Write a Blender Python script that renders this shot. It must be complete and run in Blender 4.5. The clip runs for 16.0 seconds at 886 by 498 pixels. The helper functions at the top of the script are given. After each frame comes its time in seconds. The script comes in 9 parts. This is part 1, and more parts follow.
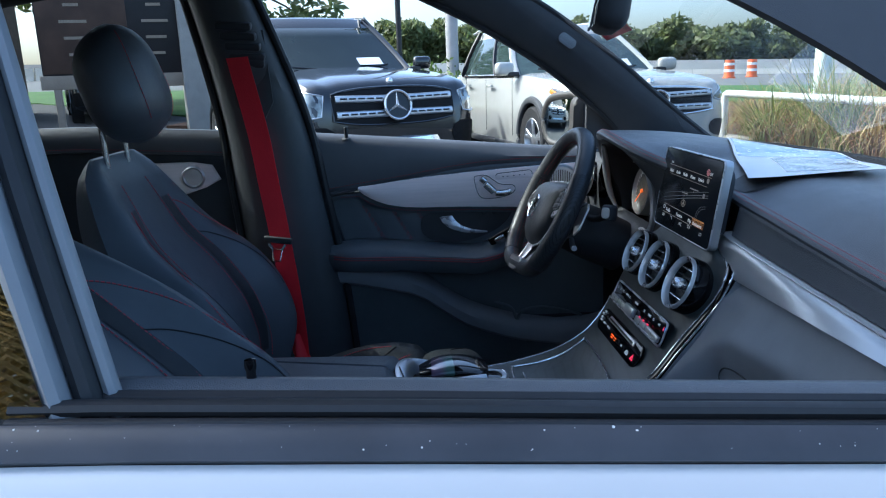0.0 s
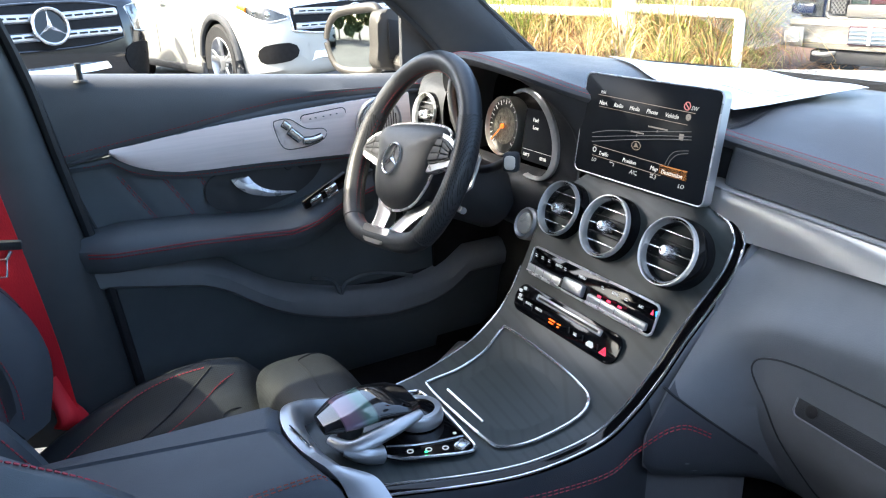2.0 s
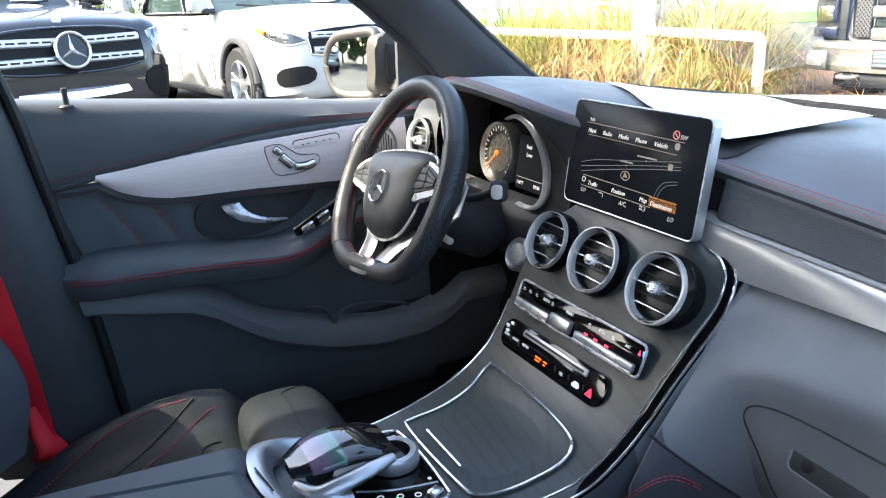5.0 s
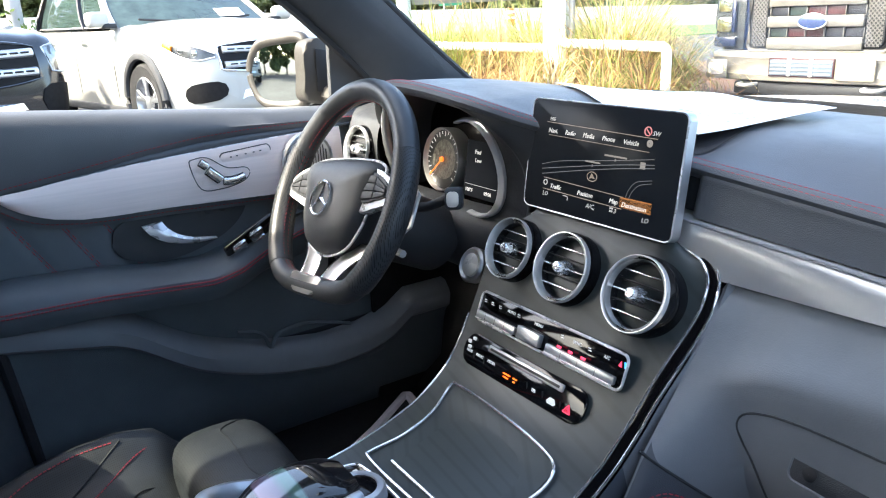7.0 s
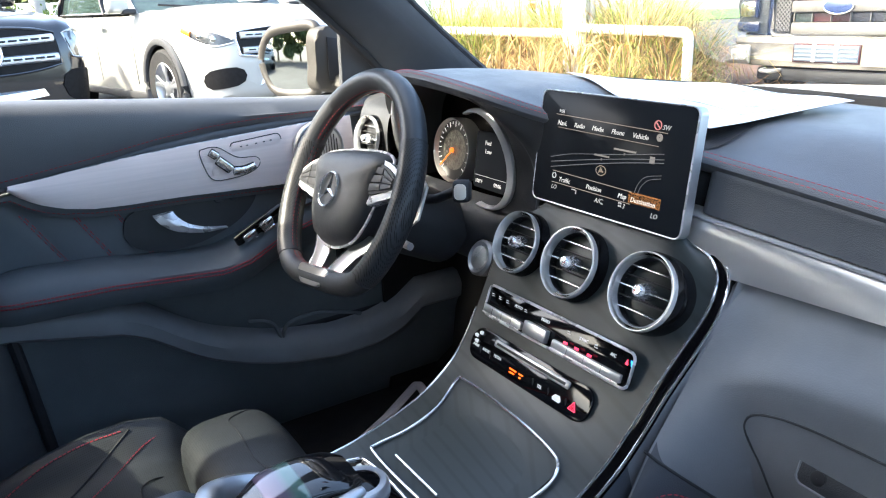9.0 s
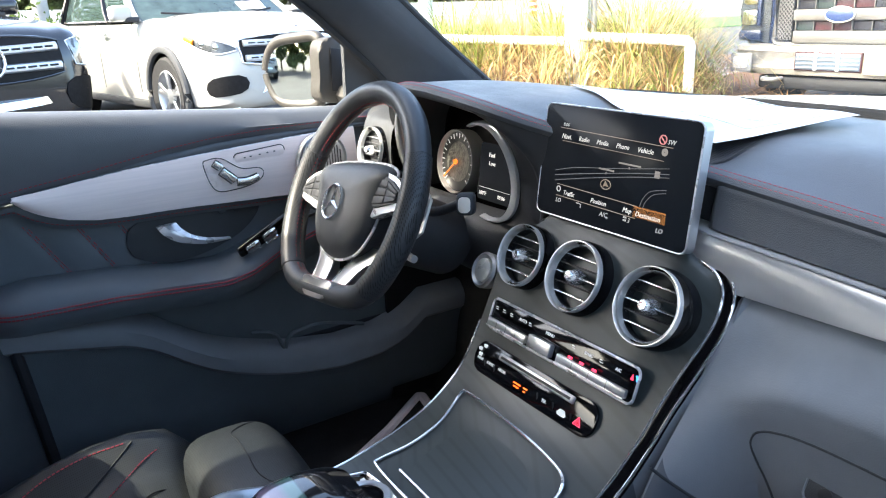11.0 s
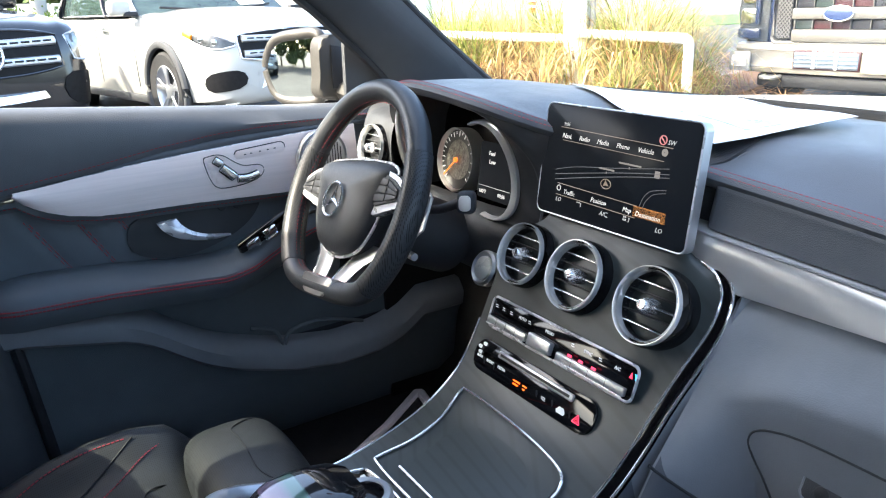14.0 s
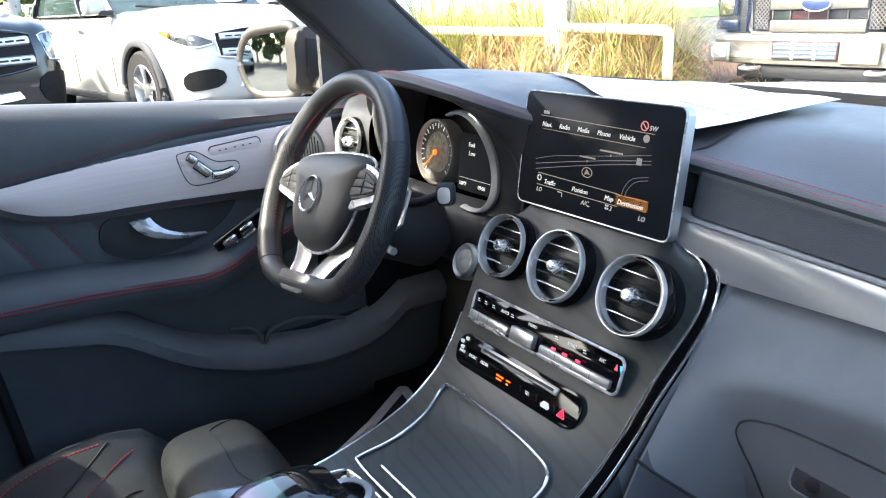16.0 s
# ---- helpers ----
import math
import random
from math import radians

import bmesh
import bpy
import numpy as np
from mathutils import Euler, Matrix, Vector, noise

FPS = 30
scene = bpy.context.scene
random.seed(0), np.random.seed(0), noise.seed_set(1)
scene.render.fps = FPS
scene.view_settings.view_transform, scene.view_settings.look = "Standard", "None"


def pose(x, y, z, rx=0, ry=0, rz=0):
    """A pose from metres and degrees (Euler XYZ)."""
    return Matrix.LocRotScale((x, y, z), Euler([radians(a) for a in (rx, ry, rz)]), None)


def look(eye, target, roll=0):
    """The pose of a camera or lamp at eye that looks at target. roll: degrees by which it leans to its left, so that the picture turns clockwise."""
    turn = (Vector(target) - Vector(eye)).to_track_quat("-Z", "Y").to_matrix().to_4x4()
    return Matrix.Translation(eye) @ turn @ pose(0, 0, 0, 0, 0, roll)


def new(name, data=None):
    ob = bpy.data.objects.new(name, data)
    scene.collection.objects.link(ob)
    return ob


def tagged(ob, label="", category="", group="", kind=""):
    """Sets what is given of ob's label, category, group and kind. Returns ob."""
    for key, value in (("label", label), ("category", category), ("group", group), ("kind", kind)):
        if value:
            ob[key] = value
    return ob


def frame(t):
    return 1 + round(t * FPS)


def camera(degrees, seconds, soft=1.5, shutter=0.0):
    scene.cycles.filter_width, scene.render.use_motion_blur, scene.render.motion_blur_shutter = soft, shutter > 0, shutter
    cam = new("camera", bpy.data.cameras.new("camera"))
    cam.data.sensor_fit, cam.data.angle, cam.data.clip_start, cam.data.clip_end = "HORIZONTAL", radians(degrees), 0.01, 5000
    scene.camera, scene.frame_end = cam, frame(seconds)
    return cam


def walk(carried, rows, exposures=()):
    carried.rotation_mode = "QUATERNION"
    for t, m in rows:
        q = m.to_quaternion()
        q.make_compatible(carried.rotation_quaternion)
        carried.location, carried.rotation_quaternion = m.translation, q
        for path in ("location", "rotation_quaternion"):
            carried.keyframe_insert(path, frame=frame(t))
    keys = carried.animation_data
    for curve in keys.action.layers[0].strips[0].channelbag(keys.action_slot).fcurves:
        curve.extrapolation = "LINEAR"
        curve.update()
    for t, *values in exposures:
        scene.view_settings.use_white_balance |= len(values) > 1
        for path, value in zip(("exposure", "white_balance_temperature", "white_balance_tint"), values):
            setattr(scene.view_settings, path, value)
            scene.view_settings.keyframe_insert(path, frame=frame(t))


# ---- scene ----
cam = camera(61.6, 16.0, 1.1)
PATH = [
    (0, (-0.458, -1.29, 1.253), (-0.353, 0.654, 0.795), -2.0),
    (0.5, (-0.541, -1.073, 1.244), (-0.214, 0.836, 0.746), -3.8),
    (1, (-0.573, -0.895, 1.254), (-0.164, 0.985, 0.706), -5.7),
    (1.5, (-0.636, -0.818, 1.258), (0.065, 0.939, 0.61), -4.2),
    (2, (-0.68, -0.784, 1.25), (0.203, 0.871, 0.556), -2.3),
    (2.5, (-0.664, -0.776, 1.263), (0.284, 0.847, 0.58), -1.6),
    (3, (-0.63, -0.754, 1.256), (0.227, 0.934, 0.613), -1.1),
    (3.2, (-0.62, -0.755, 1.25), (0.176, 0.968, 0.62), -1.2),
    (5.3, (-0.606, -0.769, 1.246), (0.259, 0.916, 0.605), -3.0),
    (5.5, (-0.608, -0.756, 1.243), (0.3, 0.906, 0.601), -2.6),
    (6, (-0.612, -0.719, 1.231), (0.387, 0.895, 0.602), -1.7),
    (6.5, (-0.616, -0.688, 1.237), (0.418, 0.911, 0.624), -2.6),
    (7, (-0.617, -0.677, 1.222), (0.422, 0.92, 0.612), -2.7),
    (7.5, (-0.604, -0.671, 1.215), (0.426, 0.921, 0.581), -2.7),
    (8, (-0.6, -0.68, 1.222), (0.405, 0.919, 0.563), -2.6),
    (8.5, (-0.599, -0.673, 1.224), (0.387, 0.94, 0.572), -2.6),
    (9, (-0.596, -0.675, 1.228), (0.393, 0.94, 0.584), -2.8),
    (11.5, (-0.597, -0.669, 1.236), (0.391, 0.955, 0.614), -2.6),
    (12, (-0.6, -0.671, 1.236), (0.387, 0.956, 0.62), -2.2),
    (12.5, (-0.597, -0.676, 1.236), (0.395, 0.948, 0.619), -2.2),
    (13, (-0.596, -0.675, 1.237), (0.405, 0.94, 0.612), -2.4),
    (13.5, (-0.598, -0.672, 1.237), (0.401, 0.94, 0.603), -2.3),
    (14, (-0.602, -0.671, 1.24), (0.391, 0.944, 0.604), -2.4),
    (14.5, (-0.604, -0.668, 1.237), (0.386, 0.948, 0.599), -2.5),
    (15, (-0.601, -0.666, 1.237), (0.39, 0.948, 0.594), -2.7),
    (15.5, (-0.593, -0.664, 1.229), (0.406, 0.944, 0.582), -3.2),
    (16, (-0.585, -0.657, 1.228), (0.44, 0.934, 0.581), -3.1),
]
EXPOSURES = [(0.0, 0.5, 5250, 1), (0.5, 1.3, 6250, 4), (1.0, 1.52, 6600, 5), (1.5, 1.87, 6700, 7), (2.0, 2.02, 6500, 4), (16.0, 1.99, 6500, 4)]
walk(cam, [(t, look(eye, target, roll)) for t, eye, target, roll in PATH], EXPOSURES)

# ---- light ----
SUN = Vector((-1.65, 0.56, 1.48)).normalized()
world = bpy.data.worlds.new("sky")
scene.world = world
world.use_nodes = True
wn = world.node_tree.nodes
sky = wn.new("ShaderNodeTexSky")
sky.sky_type, sky.sun_disc = "NISHITA", False
sky.sun_elevation = math.asin(SUN.z)
sky.sun_rotation = math.atan2(SUN.x, SUN.y)
sky.air_density, sky.dust_density, sky.ozone_density = 0.8, 4.0, 0.6
world.node_tree.links.new(sky.outputs[0], wn["Background"].inputs[0])
wn["Background"].inputs[1].default_value = 0.32
sun_data = bpy.data.lights.new("sun", "SUN")
sun_data.energy, sun_data.angle, sun_data.color = 3.6, radians(0.55), (1.0, 0.90, 0.75)
sun = new("sun", sun_data)
sun.matrix_world = look(SUN * 40, (0, 0, 0))


# ---- mesh helpers ----
def finish(name, bm, mats, smooth=40):
    bmesh.ops.recalc_face_normals(bm, faces=bm.faces)
    me = bpy.data.meshes.new(name)
    bm.to_mesh(me)
    bm.free()
    for m in mats if isinstance(mats, (list, tuple)) else [mats]:
        me.materials.append(m)
    if smooth:
        me.shade_smooth()
        me.set_sharp_from_angle(angle=radians(smooth))
    return me


def part(name, bm, mat, parent=None, label="", smooth=40):
    """One bmesh as one mesh object; built in place, also under a parent that stands elsewhere."""
    ob = new(name, finish(name, bm, mat, smooth))
    if parent is not None:
        ob.parent = parent
        up = parent.matrix_basis if parent.parent is None else parent.parent.matrix_basis @ parent.matrix_parent_inverse @ parent.matrix_basis
        ob.matrix_parent_inverse = up.inverted()
    if label:
        ob["label"] = label
    if name.endswith(("seam", "seams", "print", "text", "marks", "specks", "bars", "joint", "roads", "lines")):
        ob["kind"] = "stuff"
    return ob


def thing(name, base, label, category, group="", kind="", turn=0.0):
    ob = new(name)
    ob.empty_display_size = 0.1
    ob.matrix_basis = pose(*base, 0, 0, turn)
    return tagged(ob, label, category, group, kind)


def spline(pts, n=8, closed=False):
    """Points along a smooth curve through pts."""
    p = [Vector(q) for q in pts]
    k, out = len(p), []
    for i in range(k if closed else k - 1):
        a, b, c, d = (p[(i + j) % k] if closed else p[min(max(i + j, 0), k - 1)] for j in (-1, 0, 1, 2))
        for s in range(n):
            t = s / n
            out.append(0.5 * (2 * b + (c - a) * t + (2 * a - 5 * b + 4 * c - d) * t * t + (3 * b - a - 3 * c + d) * t ** 3))
    if not closed:
        out.append(p[-1])
    return out


def loft(bm, rings, closed=True, caps=True, loop=False, mi=0):
    """Skin through rings of equal length."""
    vs = [[bm.verts.new(p) for p in r] for r in rings]
    n = len(vs[0])
    pairs = list(zip(vs, vs[1:])) + ([(vs[-1], vs[0])] if loop else [])
    for a, b in pairs:
        for i in range(n if closed else n - 1):
            j = (i + 1) % n
            bm.faces.new((a[i], a[j], b[j], b[i])).material_index = mi
    if caps and closed and not loop:
        bm.faces.new(vs[0]).material_index = mi
        bm.faces.new(vs[-1][::-1]).material_index = mi
    return vs


def tube(bm, pts, r, n=8, closed=False, flat=1.0, up=(0, 0, 1), mi=0):
    """A bar along pts; r may be a number or a function of 0..1; flat squeezes it across up."""
    p = [Vector(q) for q in pts]
    k, rings = len(p), []
    for i in range(k):
        a, b = (p[(i - 1) % k], p[(i + 1) % k]) if closed else (p[max(i - 1, 0)], p[min(i + 1, k - 1)])
        d = (b - a).normalized()
        s = d.cross(Vector(up))
        s = s.normalized() if s.length > 1e-4 else d.orthogonal().normalized()
        u = s.cross(d)
        rr = r(i / max(k - 1, 1)) if callable(r) else r
        rings.append([p[i] + s * rr * math.cos(2 * math.pi * j / n) + u * rr * flat * math.sin(2 * math.pi * j / n) for j in range(n)])
    return loft(bm, rings, loop=closed, mi=mi)


def box(bm, c, size, bevel=0.0, m=None, seg=2, mi=0):
    g = bmesh.new()
    bmesh.ops.create_cube(g, size=1, matrix=Matrix.Diagonal((*size, 1)))
    if bevel:
        bmesh.ops.bevel(g, geom=g.edges[:], offset=bevel, segments=seg, profile=0.5, affect="EDGES")
    put(bm, g, Matrix.Translation(c) @ (m or Matrix()), mi)


def put(bm, g, m=None, mi=None):
    """Adds the bmesh g to bm, placed by m."""
    if m is not None:
        bmesh.ops.transform(g, matrix=m, verts=g.verts)
    if mi is not None:
        for f in g.faces:
            f.material_index = mi
    me = bpy.data.meshes.new("tmp")
    g.to_mesh(me)
    g.free()
    bm.from_mesh(me)
    bpy.data.meshes.remove(me)


def lathe(bm, profile, m=None, n=32, caps=False, mi=0):
    """Turns (radius, height) pairs round the z axis."""
    g = bmesh.new()
    rings = [[(r * math.cos(2 * math.pi * i / n), r * math.sin(2 * math.pi * i / n), h) for i in range(n)] for r, h in profile]
    loft(g, rings, caps=caps)
    put(bm, g, m, mi)


def slab(bm, outline, depth, m=None, bevel=0.0, mi=0, seg=2):
    """A flat plate with the given outline in x, y, from z = 0 up to depth, its upper edge rounded."""
    g = bmesh.new()
    lo = [g.verts.new((x, y, 0)) for x, y in outline]
    hi = [g.verts.new((x, y, depth)) for x, y in outline]
    g.faces.new(lo[::-1])
    top = g.faces.new(hi)
    n = len(lo)
    for i in range(n):
        g.faces.new((lo[i], lo[(i + 1) % n], hi[(i + 1) % n], hi[i]))
    if bevel:
        bmesh.ops.bevel(g, geom=list(top.edges), offset=bevel, segments=seg, profile=0.5, affect="EDGES")
    put(bm, g, m, mi)


def rrect(w, h, r, n=5):
    """A rectangle with rounded corners, about the origin."""
    out = []
    for cx, cy, a in ((w / 2 - r, h / 2 - r, 0), (-w / 2 + r, h / 2 - r, 90), (-w / 2 + r, -h / 2 + r, 180), (w / 2 - r, -h / 2 + r, 270)):
        for i in range(n + 1):
            t = radians(a + 90 * i / n)
            out.append((cx + r * math.cos(t), cy + r * math.sin(t)))
    return out


def sheet(bm, rows, thick=0.0, mi=0):
    """A surface through rows of points, with a back at the given offset along its normals."""
    vs = loft(bm, rows, closed=False, mi=mi)
    if thick:
        bm.normal_update()
        bmesh.ops.solidify(bm, geom=bm.faces[:], thickness=thick)
    return vs


def stitches(bm, pts, r=0.0008, dash=0.0050, gap=0.0028, lift=(0, 0, 0)):
    """A sewn seam: short raised threads along a curve."""
    p = [Vector(q) + Vector(lift) for q in pts]
    run, a = 0.0, None
    marks, step = [], dash + gap
    lens = [0.0]
    for u, v in zip(p, p[1:]):
        lens.append(lens[-1] + (v - u).length)

    def at(s):
        for i in range(len(p) - 1):
            if s <= lens[i + 1]:
                return p[i].lerp(p[i + 1], (s - lens[i]) / max(lens[i + 1] - lens[i], 1e-9))
        return p[-1]
    s = 0.0
    while s + dash < lens[-1]:
        a, b = at(s), at(s + dash)
        tube(bm, [a, a.lerp(b, 0.5), b], r, 4)
        s += step


def words(text, size, depth=0.0004, slant=0.0):
    """The outline of a word as a bmesh in x, y, left at 0."""
    cu = bpy.data.curves.new("word", "FONT")
    cu.body, cu.size, cu.extrude, cu.resolution_u, cu.shear = text, size, depth, 2, slant
    ob = bpy.data.objects.new("word", cu)
    me = bpy.data.meshes.new_from_object(ob)
    g = bmesh.new()
    g.from_mesh(me)
    bpy.data.objects.remove(ob)
    bpy.data.curves.remove(cu)
    bpy.data.meshes.remove(me)
    return g


def frame_of(o, x, y):
    """A matrix with origin o, first axis x and second axis near y."""
    x = Vector(x).normalized()
    z = x.cross(Vector(y)).normalized()
    y = z.cross(x)
    m = Matrix((x, y, z)).transposed().to_4x4()
    m.translation = o
    return m


def sm(a, b, t):
    t = min(max((t - a) / (b - a), 0.0), 1.0)
    return t * t * (3 - 2 * t)


def lerp_at(table, x):
    """Straight interpolation in rows of (x, value), x rising."""
    if x <= table[0][0]:
        return table[0][1]
    for (a, u), (b, v) in zip(table, table[1:]):
        if x <= b:
            return u + (v - u) * (x - a) / (b - a)
    return table[-1][1]


# ---- materials ----
class Mat:
    def __init__(self, name):
        self.m = bpy.data.materials.new(name)
        self.m.use_nodes = True
        self.t = self.m.node_tree
        self.b = self.t.nodes["Principled BSDF"]

    def node(self, kind, **kw):
        n = self.t.nodes.new(kind)
        for k, v in kw.items():
            n.inputs[k.replace("_", " ")].default_value = v
        return n

    def link(self, a, b):
        self.t.links.new(a, b)


def make(name, col, rough=0.5, metal=0.0, grain=0.0, grain_scale=400, vary=0.15, vary_scale=6.0, coat=0.0, spec=0.5, rough_vary=0.1, second=None, emit=None, island=0.0, stretch=None, objvary=0.0):
    """A surface with tone that varies at a large scale, roughness that varies, and fine relief."""
    M = Mat(name)
    b = M.b
    co = M.node("ShaderNodeTexCoord")
    src = co.outputs["Object"]
    if stretch:
        mp = M.node("ShaderNodeMapping")
        mp.inputs["Scale"].default_value = stretch
        M.link(src, mp.inputs[0])
        src = mp.outputs[0]
    n1 = M.node("ShaderNodeTexNoise", Scale=vary_scale, Detail=5.0, Roughness=0.6)
    M.link(src, n1.inputs["Vector"])
    ramp = M.node("ShaderNodeValToRGB")
    dark = tuple(c * (1 - vary) for c in col)
    light = second or tuple(min(c * (1 + vary), 1) for c in col)
    ramp.color_ramp.elements[0].color, ramp.color_ramp.elements[1].color = (*dark, 1), (*light, 1)
    ramp.color_ramp.elements[0].position, ramp.color_ramp.elements[1].position = 0.3, 0.7
    M.link(n1.outputs["Fac"], ramp.inputs[0])
    out = ramp.outputs[0]
    if island or objvary:
        info = M.node("ShaderNodeNewGeometry") if island else M.node("ShaderNodeObjectInfo")
        hv = M.node("ShaderNodeHueSaturation")
        mr = M.node("ShaderNodeMapRange")
        k = island or objvary
        mr.inputs["To Min"].default_value, mr.inputs["To Max"].default_value = 1 - k, 1 + k
        M.link(info.outputs["Random Per Island" if island else "Random"], mr.inputs[0])
        M.link(mr.outputs[0], hv.inputs["Value"])
        M.link(out, hv.inputs["Color"])
        out = hv.outputs[0]
    M.link(out, b.inputs["Base Color"])
    b.inputs["Metallic"].default_value = metal
    b.inputs["Coat Weight"].default_value = coat
    b.inputs["Coat Roughness"].default_value = 0.04
    b.inputs["Specular IOR Level"].default_value = spec
    n2 = M.node("ShaderNodeTexNoise", Scale=vary_scale * 7, Detail=4.0)
    M.link(src, n2.inputs["Vector"])
    mr = M.node("ShaderNodeMapRange")
    mr.inputs["To Min"].default_value, mr.inputs["To Max"].default_value = max(rough - rough_vary, 0.02), min(rough + rough_vary, 1)
    M.link(n2.outputs["Fac"], mr.inputs[0])
    M.link(mr.outputs[0], b.inputs["Roughness"])
    if grain:
        v = M.node("ShaderNodeTexVoronoi", Scale=grain_scale)
        M.link(src, v.inputs["Vector"])
        bp = M.node("ShaderNodeBump", Strength=grain, Distance=0.001)
        M.link(v.outputs["Distance"], bp.inputs["Height"])
        M.link(bp.outputs[0], b.inputs["Normal"])
    if emit:
        b.inputs["Emission Color"].default_value = (*emit[:3], 1)
        b.inputs["Emission Strength"].default_value = emit[3]
    return M.m


def make_glass(name, tint, gloss=0.01, refl=0.035):
    M = Mat(name)
    t = M.t
    t.nodes.remove(M.b)
    tr, gl, mix, lw = (M.node(k) for k in ("ShaderNodeBsdfTransparent", "ShaderNodeBsdfGlossy", "ShaderNodeMixShader", "ShaderNodeLayerWeight"))
    tr.inputs[0].default_value = (*tint, 1)
    gl.inputs["Roughness"].default_value = gloss
    lw.inputs["Blend"].default_value = 0.5
    pw, ml = M.node("ShaderNodeMath"), M.node("ShaderNodeMath")
    pw.operation, ml.operation = "POWER", "MULTIPLY_ADD"
    pw.inputs[1].default_value = 5.0
    ml.inputs[1].default_value, ml.inputs[2].default_value = 0.8, refl
    M.link(lw.outputs["Facing"], pw.inputs[0])
    M.link(pw.outputs[0], ml.inputs[0])
    M.link(ml.outputs[0], mix.inputs[0])
    M.link(tr.outputs[0], mix.inputs[1])
    M.link(gl.outputs[0], mix.inputs[2])
    M.link(mix.outputs[0], t.nodes["Material Output"].inputs[0])
    return M.m


def make_perforated(name, col, rough, scale, depth=0.6, hole=0.28):
    """Leather with rows of small holes."""
    m = make(name, col, rough, vary=0.2, vary_scale=9)
    t = m.node_tree
    b = t.nodes["Principled BSDF"]
    co = t.nodes.new("ShaderNodeTexCoord")
    v = t.nodes.new("ShaderNodeTexVoronoi")
    v.voronoi_dimensions = "2D"
    v.inputs["Scale"].default_value, v.inputs["Randomness"].default_value = scale, 0.0
    t.links.new(co.outputs["Object"], v.inputs["Vector"])
    lt = t.nodes.new("ShaderNodeMath")
    lt.operation = "GREATER_THAN"
    lt.inputs[1].default_value = hole
    t.links.new(v.outputs["Distance"], lt.inputs[0])
    bp = t.nodes.new("ShaderNodeBump")
    bp.inputs["Strength"].default_value, bp.inputs["Distance"].default_value = depth, 0.001
    t.links.new(lt.outputs[0], bp.inputs["Height"])
    t.links.new(bp.outputs[0], b.inputs["Normal"])
    mx = t.nodes.new("ShaderNodeMixRGB")
    mx.inputs[1].default_value = (col[0] * 0.12, col[1] * 0.12, col[2] * 0.12, 1)
    mx.inputs[2].default_value = (*col, 1)
    if b.inputs["Base Color"].is_linked:
        t.links.new(b.inputs["Base Color"].links[0].from_socket, mx.inputs[2])
    t.links.new(lt.outputs[0], mx.inputs[0])
    t.links.new(mx.outputs[0], b.inputs["Base Color"])
    return m


def make_wood(name, turn=0.0, scale=1.0):
    """Open-pored black-stained ash: long figured growth lines with dark pores along them."""
    m = make(name, (0.042, 0.052, 0.053), 0.38, vary=0.14, vary_scale=6)
    t = m.node_tree
    b = t.nodes["Principled BSDF"]
    co = t.nodes.new("ShaderNodeTexCoord")
    mp = t.nodes.new("ShaderNodeMapping")
    mp.inputs["Rotation"].default_value = (0, 0, turn)
    mp.inputs["Location"].default_value = (0.42, 0.31, 0.1)
    t.links.new(co.outputs["Object"], mp.inputs[0])
    sq = t.nodes.new("ShaderNodeMapping")
    sq.inputs["Scale"].default_value = (1.0, 0.34, 1.0)
    t.links.new(mp.outputs[0], sq.inputs[0])
    w = t.nodes.new("ShaderNodeTexWave")
    w.wave_type, w.bands_direction = "BANDS", "X"
    for k, v in (("Scale", 20.0 * scale), ("Distortion", 16.0), ("Detail", 1.5), ("Detail Scale", 0.22), ("Detail Roughness", 0.5)):
        w.inputs[k].default_value = v
    t.links.new(sq.outputs[0], w.inputs["Vector"])
    pore = t.nodes.new("ShaderNodeMapping")
    pore.inputs["Scale"].default_value = (900, 60, 900)
    t.links.new(mp.outputs[0], pore.inputs[0])
    nz = t.nodes.new("ShaderNodeTexNoise")
    nz.inputs["Scale"].default_value, nz.inputs["Detail"].default_value = 1.0, 2.0
    t.links.new(pore.outputs[0], nz.inputs["Vector"])
    rp = t.nodes.new("ShaderNodeValToRGB")
    rp.color_ramp.elements[0].position, rp.color_ramp.elements[1].position = 0.02, 0.30
    rp.color_ramp.elements[0].color, rp.color_ramp.elements[1].color = (0.80, 0.80, 0.80, 1), (1, 1, 1, 1)
    t.links.new(w.outputs["Fac"], rp.inputs[0])
    mul = t.nodes.new("ShaderNodeMixRGB")
    mul.blend_type = "MULTIPLY"
    mul.inputs[0].default_value = 1.0
    src = b.inputs["Base Color"].links[0].from_socket
    t.links.new(src, mul.inputs[1])
    t.links.new(rp.outputs[0], mul.inputs[2])
    t.links.new(mul.outputs[0], b.inputs["Base Color"])
    ad = t.nodes.new("ShaderNodeMath")
    ad.operation = "MULTIPLY_ADD"
    ad.inputs[1].default_value = 0.35
    t.links.new(nz.outputs["Fac"], ad.inputs[0])
    t.links.new(rp.outputs[0], ad.inputs[2])
    bp = t.nodes.new("ShaderNodeBump")
    bp.inputs["Strength"].default_value, bp.inputs["Distance"].default_value = 0.14, 0.0003
    t.links.new(ad.outputs[0], bp.inputs["Height"])
    t.links.new(bp.outputs[0], b.inputs["Normal"])
    return m


